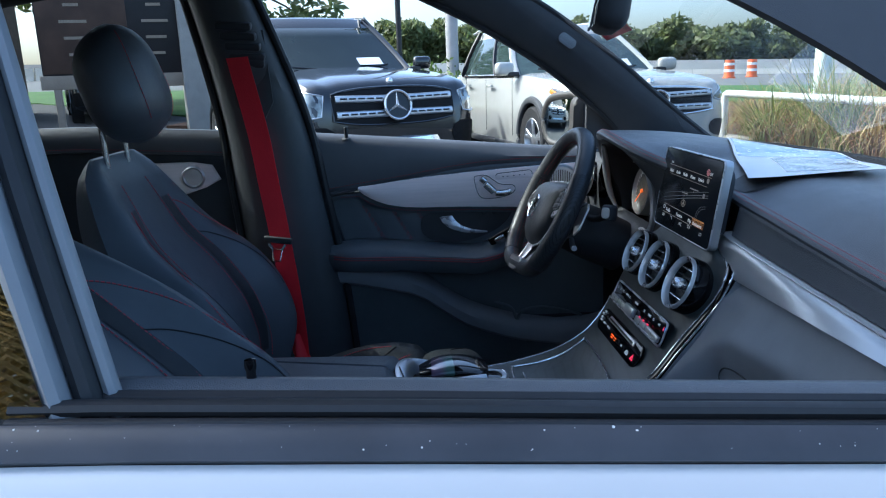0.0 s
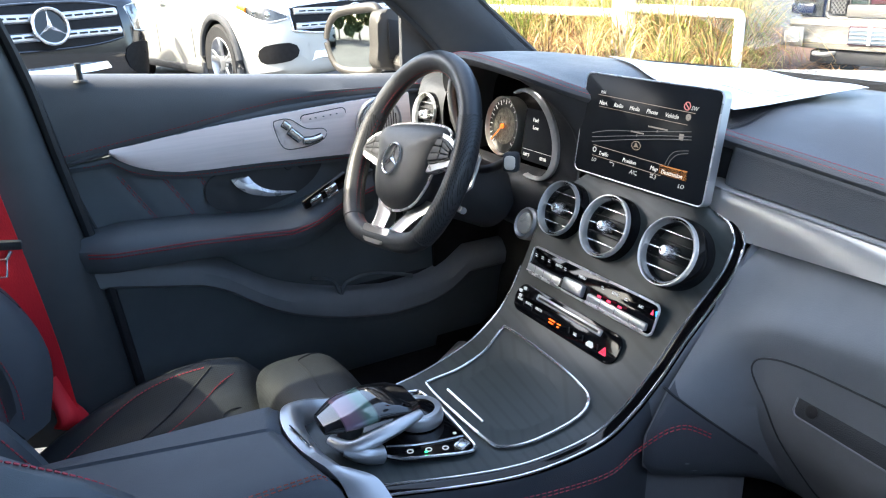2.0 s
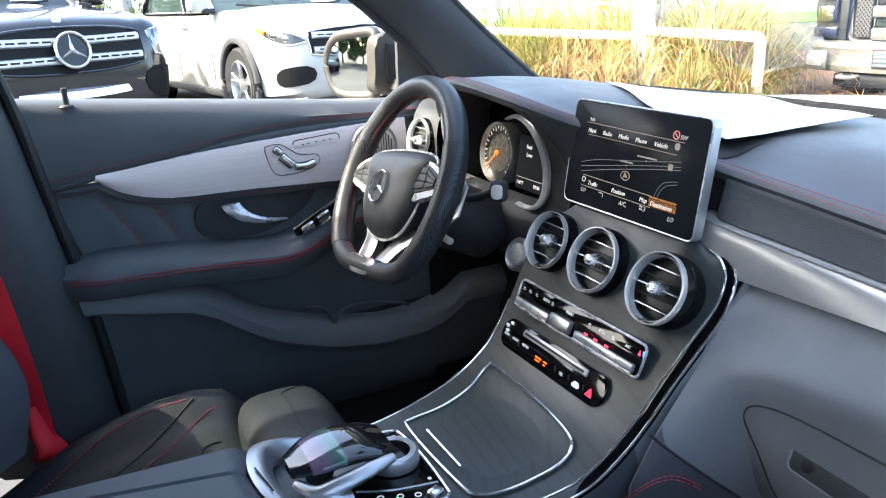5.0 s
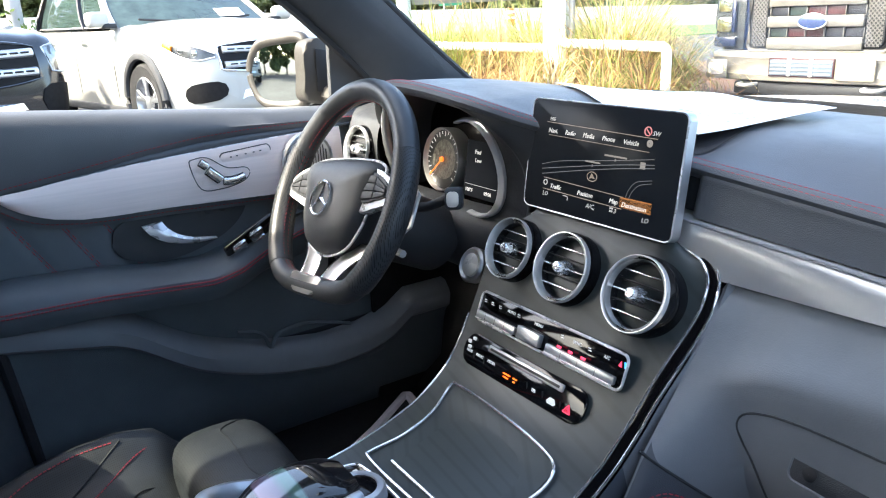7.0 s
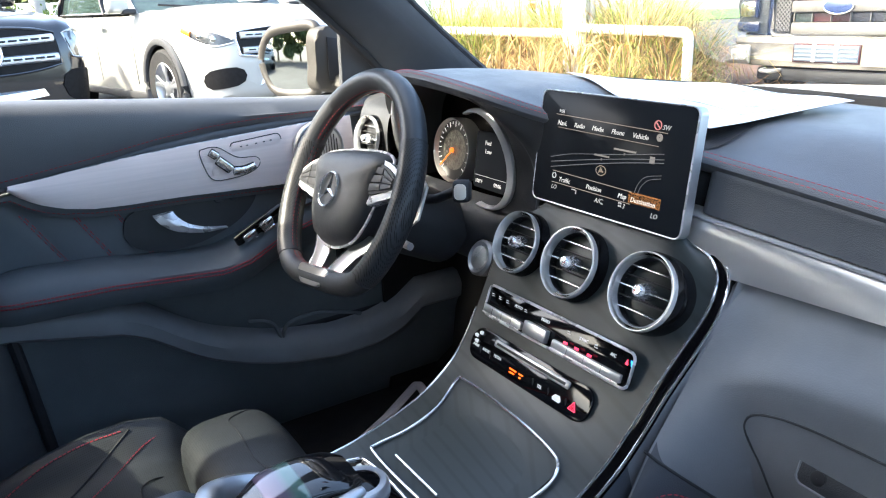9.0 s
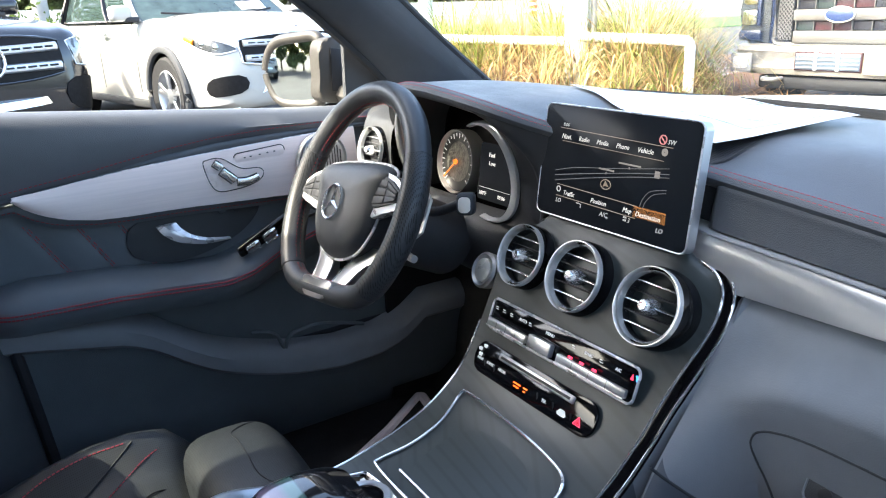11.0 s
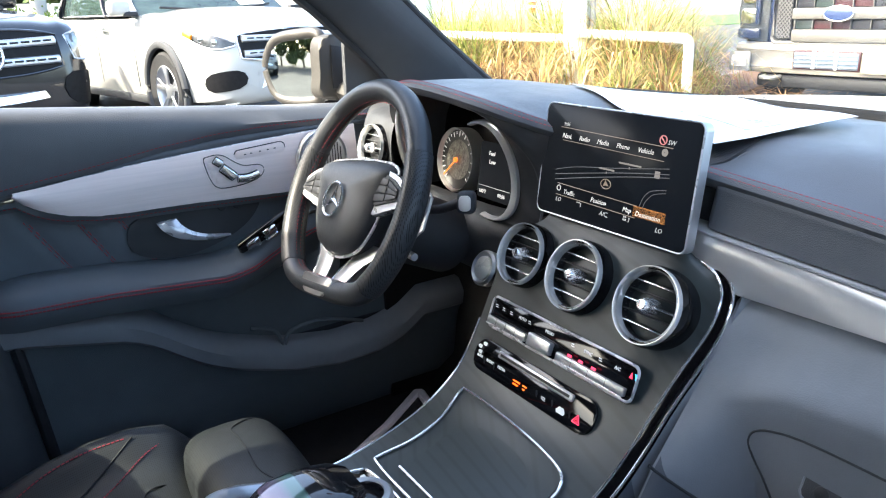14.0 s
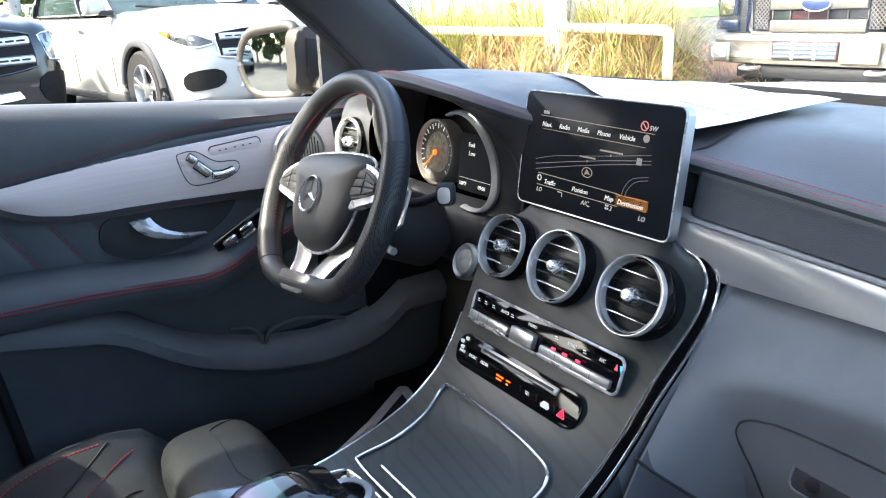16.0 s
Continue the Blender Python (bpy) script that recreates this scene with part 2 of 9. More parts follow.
LEATHER = make("black_leather", (0.084, 0.094, 0.110), 0.42, grain=0.25, grain_scale=900, vary=0.18, vary_scale=5, rough_vary=0.08)
DOOR_LEATHER = make("door_leather", (0.100, 0.116, 0.130), 0.46, grain=0.25, grain_scale=900, vary=0.15, vary_scale=5, rough_vary=0.08)
LEATHER_PERF = make_perforated("perforated_black_leather", (0.027, 0.032, 0.037), 0.5, 330, 0.4, 0.24)
WHEEL_PERF = make_perforated("perforated_wheel_leather", (0.040, 0.043, 0.047), 0.42, 380, 0.5, 0.26)
WHEEL_LEATHER = make("smooth_wheel_leather", (0.042, 0.046, 0.051), 0.38, grain=0.12, grain_scale=1100, vary=0.15)
DASH = make("dashboard_vinyl", (0.102, 0.109, 0.121), 0.40, grain=0.3, grain_scale=800, vary=0.12, vary_scale=4)
SOFT = make("soft_black_plastic", (0.042, 0.045, 0.050), 0.6, grain=0.3, grain_scale=700, vary=0.15)
HARD = make("hard_dark_plastic", (0.225, 0.238, 0.258), 0.52, grain=0.12, grain_scale=600, vary=0.12)
PILLAR = make("dark_pillar_cloth", (0.07, 0.075, 0.084), 0.85, grain=0.2, grain_scale=1200, vary=0.1)
LINER = make("black_headliner", (0.03, 0.032, 0.036), 0.9, grain=0.2, grain_scale=1200, vary=0.1)
DOOR_LOW = make("dark_door_plastic", (0.118, 0.138, 0.150), 0.58, grain=0.35, grain_scale=600, vary=0.12)
GLOSS = make("piano_black", (0.006, 0.006, 0.007), 0.07, spec=0.4, coat=0.0, vary=0.1, rough_vary=0.03)
CHROME = make("bright_chrome", (0.88, 0.89, 0.90), 0.16, metal=0.82, vary=0.05, rough_vary=0.05)
RING_CHROME = make("vent_ring_chrome", (0.94, 0.94, 0.93), 0.15, metal=0.66, vary=0.04, rough_vary=0.05)
SATIN = make("satin_silver", (0.62, 0.63, 0.65), 0.38, metal=0.9, vary=0.06, rough_vary=0.06)
BRUSHED = make("brushed_aluminium", (0.94, 0.82, 0.79), 0.50, metal=0.0, grain=0.15, grain_scale=300, vary=0.05, rough_vary=0.06, stretch=(1, 8, 30))
DARK_ALU = make("satin_grey_trim", (0.58, 0.575, 0.57), 0.33, metal=0.6, vary=0.08, vary_scale=3, rough_vary=0.06)
WOOD = make_wood("black_open_pore_ash", 0.12)
WOOD_COVER = make_wood("black_open_pore_cover", 0.5, 0.8)
RED = make("red_belt_webbing", (0.88, 0.022, 0.040), 0.62, grain=0.5, grain_scale=500, vary=0.1, stretch=(1, 1, 0.4))
SEAT_THREAD = make("pink_red_thread", (0.50, 0.05, 0.075), 0.6, vary=0.1)
THREAD = make("red_thread", (0.30, 0.016, 0.028), 0.6, vary=0.1)
CARPET = make("black_carpet", (0.012, 0.012, 0.014), 0.95, grain=0.8, grain_scale=500, vary=0.3, vary_scale=30)
MAT_EDGE = make("grey_mat_binding", (0.72, 0.68, 0.74), 0.8, grain=0.4, grain_scale=500)
RUBBER = make("black_rubber", (0.016, 0.017, 0.02), 0.55, vary=0.2, vary_scale=12)
SILVER_PAINT = make("white_door_paint", (0.60, 0.605, 0.61), 0.2, coat=0.8, vary=0.03, vary_scale=2)
WHITE_PAINT = make("white_car_paint", (0.41, 0.41, 0.385), 0.22, coat=0.7, vary=0.03, vary_scale=2)
BLACK_PAINT = make("dark_metallic_paint", (0.010, 0.012, 0.015), 0.16, coat=0.9, vary=0.15, vary_scale=3)
BLUE_PAINT = make("dark_blue_paint", (0.012, 0.02, 0.055), 0.2, coat=0.8, vary=0.1)
TYRE = make("tyre_rubber", (0.022, 0.022, 0.023), 0.8, grain=0.3, grain_scale=150, vary=0.2)
CLADDING = make("grey_cladding", (0.05, 0.052, 0.056), 0.65, grain=0.3, grain_scale=400)
CAR_GLASS = make("tinted_car_glass", (0.014, 0.022, 0.022), 0.06, spec=0.3, coat=0.15, vary=0.2, rough_vary=0.02)
# Paler car glass for the white SUVs; its lit look is in the colour.
SIDE_GLASS = make("lit_car_glass", (0.035, 0.055, 0.052), 0.06, spec=0.35, coat=0.2, vary=0.3, rough_vary=0.02)
LAMP_GLASS = make("headlamp_lens", (0.05, 0.055, 0.06), 0.12, metal=0.2, coat=0.4, vary=0.5, vary_scale=18)
CLEAR_LAMP = make("clear_headlamp_lens", (0.26, 0.29, 0.29), 0.10, metal=0.3, coat=0.6, vary=0.75, vary_scale=9)
DARK_MESH = make("dark_grille_mesh", (0.007, 0.007, 0.008), 0.6, spec=0.2, grain=0.8, grain_scale=60, vary=0.4, vary_scale=30)
AMBER = make("amber_reflector", (0.7, 0.22, 0.02), 0.2, coat=0.6)
GLASS = make_glass("clear_glass", (0.94, 0.96, 0.95))
REAR_SIDE_GLASS = make_glass("rear_side_window", (0.66, 0.68, 0.67))
REAR_GLASS = make_glass("tinted_rear_window", (0.30, 0.31, 0.32), 0.01, 0.22)
MIRROR = make("mirror_glass", (0.60, 0.64, 0.62), 0.015, metal=1.0, vary=0.02, rough_vary=0.01)
# White print with a faint added glow, on unlit signs and barrels too.
GLOWING_PRINT = make("glowing_white_print", (0.7, 0.7, 0.7), 0.5, emit=(0.8, 0.82, 0.85, 0.12))
SCREEN = make("screen_glass", (0.022, 0.025, 0.030), 0.18, coat=0.0, spec=0.08, vary=0.1)
GLOW_WHITE = make("screen_white", (0.5, 0.5, 0.5), 0.4, emit=(0.8, 0.76, 0.72, 0.25))
MENU_LINE = make("menu_line_grey", (0.1, 0.1, 0.1), 0.4, emit=(0.40, 0.30, 0.22, 0.22))
GLOW_GREY = make("screen_grey", (0.1, 0.1, 0.1), 0.4, emit=(0.25, 0.22, 0.2, 0.35))
SCREEN_PALE = make("screen_pale_grey", (0.3, 0.3, 0.3), 0.4, emit=(0.62, 0.62, 0.62, 0.22))
MAP_GREY = make("map_road_grey", (0.06, 0.06, 0.06), 0.4, emit=(0.22, 0.22, 0.24, 0.16))
GLOW_AMBER = make("screen_amber", (0.3, 0.12, 0.03), 0.4, emit=(0.85, 0.36, 0.12, 0.26))
GLOW_RED = make("red_indicator", (0.5, 0.02, 0.04), 0.4, emit=(1.0, 0.05, 0.12, 0.6))
COMPASS = make("compass_red", (0.3, 0.08, 0.08), 0.4, emit=(0.75, 0.30, 0.30, 0.25))
PALE = make("pale_satin_metal", (0.74, 0.74, 0.76), 0.28, metal=0.5, vary=0.05)
PEWTER = make("pewter_grille", (0.17, 0.162, 0.15), 0.4, metal=0.4)
GLOW_ORANGE = make("orange_indicator", (0.5, 0.1, 0.01), 0.4, emit=(1.0, 0.16, 0.02, 0.6))
GLOW_BLUE = make("blue_indicator", (0.02, 0.1, 0.4), 0.4, emit=(0.05, 0.35, 1.0, 0.9))
GLOW_GREEN = make("green_indicator", (0.02, 0.4, 0.1), 0.4, emit=(0.05, 1.0, 0.3, 0.9))
# Slot colours imitate teal and maroon reflections in the truck's grille.
SLOT_DARK = make("slot_navy", (0.012, 0.013, 0.020), 0.4)
SLOT_TEAL_REFLECTION = make("slot_teal_reflection", (0.018, 0.030, 0.028), 0.4)
SLOT_RED = make("slot_maroon", (0.045, 0.012, 0.016), 0.4)
SLOT_BLUE = make("slot_blue_grey", (0.09, 0.12, 0.16), 0.4)
PAPER = make("glossy_paper", (0.78, 0.80, 0.82), 0.35, vary=0.04, vary_scale=9)
PAPER_BLUE = make("blue_print", (0.20, 0.40, 0.72), 0.25, second=(0.78, 0.83, 0.88), vary=0.3, vary_scale=11, coat=0.4)
PAPER_DARK = make("dark_print", (0.05, 0.05, 0.07), 0.4)
ASPHALT = make("asphalt", (0.06, 0.06, 0.062), 0.9, grain=0.6, grain_scale=60, vary=0.25, vary_scale=0.6)
ROAD = make("grey_road", (0.16, 0.16, 0.155), 0.9, grain=0.5, grain_scale=40, vary=0.15, vary_scale=0.3)
LAWN = make("lawn", (0.06, 0.14, 0.02), 0.9, grain=0.8, grain_scale=30, vary=0.4, vary_scale=1.5)
MULCH = make("bark_mulch", (0.12, 0.065, 0.038), 0.95, grain=0.9, grain_scale=35, vary=0.55, vary_scale=14)
CONCRETE = make("pale_concrete", (0.48, 0.46, 0.42), 0.85, grain=0.4, grain_scale=60, vary=0.15, vary_scale=1.0)
WHITE_STEEL = make("white_painted_steel", (0.78, 0.78, 0.76), 0.5, vary=0.08, vary_scale=2.5, grain=0.1)
GREY_STEEL = make("grey_galvanised_steel", (0.42, 0.41, 0.40), 0.55, metal=0.3, vary=0.15, vary_scale=3)
SIGN_GREY = make("dark_grey_sign", (0.16, 0.15, 0.145), 0.5, vary=0.08)
SIGN_GREEN = make("green_sign", (0.02, 0.22, 0.12), 0.5)
ORANGE = make("orange_barrel", (0.75, 0.14, 0.03), 0.55)
PANEL_DARK = make("dark_poster", (0.025, 0.02, 0.022), 0.4)
TAN = make("tan_wall", (0.42, 0.33, 0.25), 0.8, vary=0.1, grain=0.3, grain_scale=40)
BRICK_BROWN = make("brown_wall", (0.20, 0.13, 0.10), 0.85, vary=0.15, grain=0.4, grain_scale=30)
BARK = make("bark", (0.12, 0.085, 0.06), 0.9, grain=0.9, grain_scale=40, vary=0.3, vary_scale=5)


# ================= the car that the camera looks into =================
# x ahead, y to the driver's side, z up; the middle air vent is the origin of x and y.
def sill_z(x):
    return lerp_at([(-1.3, 1.145), (-0.92, 1.122), (-0.69, 1.106), (-0.42, 1.081), (-0.08, 1.049), (0.2, 1.03)], x)


# ---- floor, roof, pillars, rear ----
bm = bmesh.new()
box(bm, (-0.75, 0, 0.30), (2.9, 1.56, 0.06))
box(bm, (-0.75, 0.0, 0.40), (2.6, 0.30, 0.16), 0.05)
floor = tagged(part("floor", bm, CARPET), "black carpeted car floor with a centre tunnel", "floor", kind="structure")

bm = bmesh.new()
sheet(bm, [[(0.34, y, 1.04), (0.33, y, 0.60), (0.31, y, 0.40), (0.24, y, 0.32)] for y in [-0.80 + 0.16 * i for i in range(11)]], 0.02)
tagged(part("bulkhead", bm, CARPET), "black carpeted bulkhead of the footwell", "bulkhead", kind="structure")
for s, nm in ((1, "kick_panel_left"), (-1, "kick_panel_right")):
    bm = bmesh.new()
    sheet(bm, [[(x, s * 0.775, z) for z in (0.30, 0.6, 0.9, 1.03)] for x in (0.12, 0.24, 0.36)], 0.01)
    tagged(part(nm, bm, CARPET), "black trim at the side of the footwell", "trim", kind="structure")
bm = bmesh.new()
rows = []
for i in range(13):
    x = -0.28 - 2.2 * i / 12
    rows.append([(x, 0.62 * math.sin(a), 1.50 + 0.10 * math.cos(a) - 0.05 * abs(i - 5) / 7 * (1 if i < 5 else 0.8)) for a in [radians(-90 + 15 * j) for j in range(13)]])
sheet(bm, rows, 0.04)
ceiling = tagged(part("ceiling", bm, LINER), "black cloth headliner under the car roof", "ceiling", kind="structure")

bm = bmesh.new()
rows = []
for i in range(13):
    x = -0.24 - 2.3 * i / 12
    rows.append([(x, 0.66 * math.sin(a), 1.56 + 0.10 * math.cos(a) - 0.05 * abs(i - 5) / 7 * (1 if i < 5 else 0.8)) for a in [radians(-90 + 15 * j) for j in range(13)]])
sheet(bm, rows, 0.01)
tagged(part("roof_panel", bm, SILVER_PAINT), "white painted steel roof of the car", "car roof", kind="structure")


def pillar(name, edge_a, edge_b, depth, mat, label):
    """A pillar between two edge curves, bowed towards the cabin (centre of the car) and with a back."""
    g = bmesh.new()
    a, b = spline(edge_a, 6), spline(edge_b, 6)
    rows = []
    for p, q in zip(a, b):
        out = Vector((0, 1 if p.y > 0 else -1, 0))
        row = []
        for k in range(9):
            s = k / 8
            row.append(p.lerp(q, s) - out * depth * 0.6 * math.sin(math.pi * s) ** 0.6)
        row += [q + out * depth * 0.5, q.lerp(p, 0.5) + out * depth, p + out * depth * 0.5]
        rows.append(row)
    loft(g, rows)
    return tagged(part(name, g, mat), label, "pillar", kind="structure")


A_WS = [(0.44, 0.70, 1.02), (0.375, 0.69, 1.067), (0.24, 0.675, 1.172), (0.10, 0.655, 1.285), (-0.10, 0.62, 1.42), (-0.32, 0.58, 1.53)]
A_WIN = [(0.20, 0.75, 1.02), (0.12, 0.735, 1.11), (0.03, 0.72, 1.19), (-0.07, 0.70, 1.268), (-0.25, 0.665, 1.375), (-0.45, 0.63, 1.47)]
pillar("a_pillar_left", A_WS, A_WIN, 0.03, PILLAR, "dark cloth-covered windscreen pillar beside the driver")
pillar("a_pillar_right", [(0.44, -0.70, 1.02), (0.375, -0.69, 1.067), (0.24, -0.675, 1.172), (0.06, -0.655, 1.32), (-0.15, -0.63, 1.47), (-0.40, -0.60, 1.56)], [(0.22, -0.79, 0.99), (0.09, -0.770, 1.105), (-0.063, -0.742, 1.212), (-0.20, -0.722, 1.295), (-0.40, -0.70, 1.385), (-0.62, -0.69, 1.43)], 0.03, PILLAR, "dark cloth-covered windscreen pillar on the passenger side")
# rubber seals along the pillar's two edges
for name, pts, r in (("windscreen_seal", A_WS, 0.008), ("window_seal", A_WIN, 0.010)):
    bm = bmesh.new()
    tube(bm, spline([(x, y + 0.004, z) for x, y, z in pts], 6), r, 8)
    tagged(part(name, bm, RUBBER), "black rubber seal along the windscreen pillar", "seal", kind="structure")
# small oval airbag badge on the pillar
bm = bmesh.new()
slab(bm, rrect(0.05, 0.026, 0.012), 0.002, frame_of((-0.02, 0.640, 1.325), (0.7, 0.1, -0.5), (0.4, -0.1, 0.75)), 0.001)
tagged(part("pillar_badge", bm, HARD), "small grey oval badge on the windscreen pillar", "badge")

# door frame above the driver's window and roof rail
bm = bmesh.new()
tube(bm, spline([(-0.45, 0.63, 1.47), (-0.6, 0.615, 1.50), (-0.8, 0.61, 1.515), (-1.2, 0.61, 1.50), (-1.7, 0.62, 1.42)], 6), 0.035, 10)
tagged(part("roof_rail_left", bm, LINER), "black cloth roof rail over the driver's window", "roof rail", kind="structure")
bm = bmesh.new()
tube(bm, spline([(-0.40, -0.66, 1.46), (-0.6, -0.655, 1.495), (-0.8, -0.65, 1.51), (-1.2, -0.65, 1.50), (-1.7, -0.66, 1.42)], 6), 0.035, 10)
tagged(part("roof_rail_right", bm, LINER), "black roof rail over the passenger window", "roof rail", kind="structure")
bm = bmesh.new()
tube(bm, spline([(-0.32, 0.58, 1.53), (-0.27, 0.3, 1.565), (-0.26, 0, 1.575), (-0.27, -0.3, 1.565), (-0.32, -0.58, 1.53)], 6), 0.03, 10, flat=0.7)
tagged(part("windscreen_header", bm, LINER), "black trim along the top of the windscreen", "trim", kind="structure")

# windscreen glass
bm = bmesh.new()
rows = []
for i in range(13):
    s = i / 12
    rows.append([(0.47 - 0.74 * s - 0.10 * (2 * v - 1) ** 2 * (1 - 0.4 * s), (0.70 - 0.12 * s) * (2 * v - 1), 1.03 + 0.545 * s - 0.03 * (2 * v - 1) ** 2 * s) for v in [j / 14 for j in range(15)]])
sheet(bm, rows)
windscreen = tagged(part("window_1", bm, GLASS), "clear curved windscreen glass above the dashboard", "window", kind="structure")
windscreen.visible_shadow = False

# back of the cabin, closed, with a rear window band of dark glass
bm = bmesh.new()
box(bm, (-2.45, 0, 0.75), (0.06, 1.56, 0.95), 0.02)
tagged(part("tail_panel", bm, LINER), "black rear end of the cabin", "wall", kind="structure")
bm = bmesh.new()
box(bm, (-2.36, 0, 1.34), (0.01, 1.24, 0.30), 0.0, pose(0, 0, 0, 0, -25, 0))
tagged(part("window_rear", bm, CAR_GLASS), "dark tinted rear window", "window", kind="structure")
for sd in (-1, 1):
    bm = bmesh.new()
    box(bm, (-2.12, sd * 0.74, 0.75), (0.70, 0.06, 0.95), 0.02)
    box(bm, (-2.15, sd * 0.69, 1.35), (0.55, 0.05, 0.36), 0.02, pose(0, 0, 0, sd * 14, 0, 0))
    tagged(part("quarter_panel", bm, LINER), "black trim behind the rear door", "wall", kind="structure")
bm = bmesh.new()
box(bm, (0.62, 0, 0.66), (0.06, 1.56, 0.66), 0.02)
tagged(part("firewall", bm, CARPET), "black bulkhead behind the dashboard", "wall", kind="structure")
# bonnet seen past the glass
bm = bmesh.new()
rows = []
for i in range(9):
    x = 0.50 + 1.15 * i / 8
    rows.append([(x - 0.10 * v * v, 0.80 * v * (1 - 0.05 * i / 8), 1.015 - 0.10 * (i / 8) ** 2 - 0.05 * abs(v) ** 3) for v in [-1 + j / 6 for j in range(13)]])
sheet(bm, rows, 0.01)
tagged(part("bonnet", bm, SILVER_PAINT), "white painted bonnet in front of the windscreen", "car bonnet", kind="structure")
# wiper cowl strip at the foot of the glass
bm = bmesh.new()
tube(bm, spline([(0.37, 0.70, 1.052), (0.43, 0.4, 1.058), (0.455, 0, 1.060), (0.43, -0.4, 1.058), (0.37, -0.70, 1.052)], 8), 0.011, 8)
tagged(part("windscreen_cowl", bm, make("dull_black_rubber", (0.012, 0.012, 0.013), 0.95, spec=0.1)), "black rubber strip at the foot of the windscreen", "trim", kind="structure")

# ---- B-pillar with belt ----
BP = thing("b_pillar", (-0.81, 0.72, 0.4), "dark trimmed door pillar with a belt height adjuster", "pillar", kind="structure")
bm = bmesh.new()
front = spline([(-0.605, 0.735, 0.42), (-0.630, 0.74, 0.70), (-0.668, 0.74, 0.95), (-0.694, 0.735, 1.11), (-0.738, 0.715, 1.27), (-0.820, 0.68, 1.50)], 6)
back = spline([(-0.86, 0.735, 0.42), (-0.88, 0.74, 0.70), (-0.905, 0.74, 0.95), (-0.918, 0.735, 1.13), (-0.945, 0.71, 1.32), (-0.975, 0.67, 1.50)], 6)
rows = []
for p, q in zip(front, back):
    row = [p + Vector((0, 0.03, 0))]
    for k in range(9):
        s = k / 8
        row.append(p.lerp(q, s) - Vector((0, 0.075 * math.sin(math.pi * s) ** 0.35, 0)))
    row += [q + Vector((0, 0.03, 0)), q.lerp(p, 0.5) + Vector((0, 0.07, 0))]
    rows.append(row)
loft(bm, rows)
part("cover", bm, make("black_pillar_plastic", (0.062, 0.068, 0.074), 0.55, grain=0.2, grain_scale=900), BP)
for name, pts, r in (("door_seal", front, 0.011), ("rear_seal", back, 0.010)):
    bm = bmesh.new()
    tube(bm, [p + Vector((0.006 if r > 0.0105 else -0.006, -0.004, 0)) for p in pts], r, 8)
    part(name, bm, RUBBER, BP)
bm = bmesh.new()
for k in range(4):
    z = 1.385 - 0.024 * k
    box(bm, (-0.848 + 0.008 * k, 0.628 + 0.007 * k, z), (0.088, 0.03, 0.020), 0.007, pose(0, 0, 0, 12, 4, 0))
box(bm, (-0.822, 0.652, 1.300), (0.080, 0.028, 0.030), 0.008, pose(0, 0, 0, 12, 4, 0))
part("belt_height_adjuster", bm, SOFT, BP, "ribbed black slider")
bm = bmesh.new()
slab(bm, [(-0.045, 0.16), (0.05, 0.16), (0.055, -0.02), (0.03, -0.06), (-0.01, -0.06), (-0.04, -0.02)], 0.004, frame_of((-0.825, 0.648, 1.215), (1, 0, 0.05), (0.12, 0.12, 1)), 0.002)
part("slot_frame", bm, SOFT, BP)

BELT = thing("seat_belt", (-0.80, 0.62, 0.55), "bright red webbing seat belt hanging on the pillar", "seat belt")
line = spline([(-0.846, 0.626, 1.310), (-0.840, 0.626, 1.277), (-0.812, 0.634, 1.120), (-0.797, 0.640, 0.985), (-0.783, 0.636, 0.880), (-0.760, 0.620, 0.690), (-0.747, 0.606, 0.555), (-0.738, 0.600, 0.510)], 10)
bm = bmesh.new()
rows = []
for i, p in enumerate(line):
    s = i / (len(line) - 1)
    tw = radians(-8 - 12 * sm(0.45, 0.95, s))
    half = 0.0275 - 0.008 * sm(0.75, 1.0, s)
    w = Vector((math.cos(tw), math.sin(tw), 0.05)) * half
    n = Vector((-math.sin(tw), math.cos(tw), 0)) * 0.0009
    rows.append([p - w - n, p + w - n, p + w + n, p - w + n])
loft(bm, rows)
part("webbing", bm, RED, BELT)
bm = bmesh.new()
box(bm, (-0.784, 0.628, 0.846), (0.076, 0.012, 0.018), 0.005, pose(0, 0, 0, 12, 6, -10))
part("stop_bar", bm, SOFT, BELT, "black plastic belt stop")
bm = bmesh.new()
tube(bm, [(-0.798, 0.618, 0.826), (-0.775, 0.618, 0.822), (-0.780, 0.612, 0.793), (-0.798, 0.612, 0.795)], 0.0042, 8, closed=True, flat=0.6)
tube(bm, [(-0.798, 0.618, 0.826), (-0.808, 0.622, 0.838)], 0.0037, 6)
tube(bm, [(-0.775, 0.618, 0.822), (-0.766, 0.622, 0.834)], 0.0037, 6)
part("tongue", bm, CHROME, BELT, "shiny steel belt tongue")
bm = bmesh.new()
tube(bm, spline([(-0.752, 0.610, 0.590), (-0.745, 0.600, 0.545), (-0.738, 0.596, 0.510), (-0.737, 0.594, 0.490)], 5), lambda s: 0.012 + 0.020 * sm(0.0, 0.75, s) - 0.012 * sm(0.8, 1.0, s), 14, flat=0.62)
part("anchor_loop", bm, RED, BELT)

# ---- driver's door ----
DOOR = thing("door_1", (-0.3, 0.78, 0.3), "closed driver's door, black leather with aluminium inlay and red seams", "door", kind="structure")
XS = [-0.70 + 0.90 * i / 36 for i in range(37)]


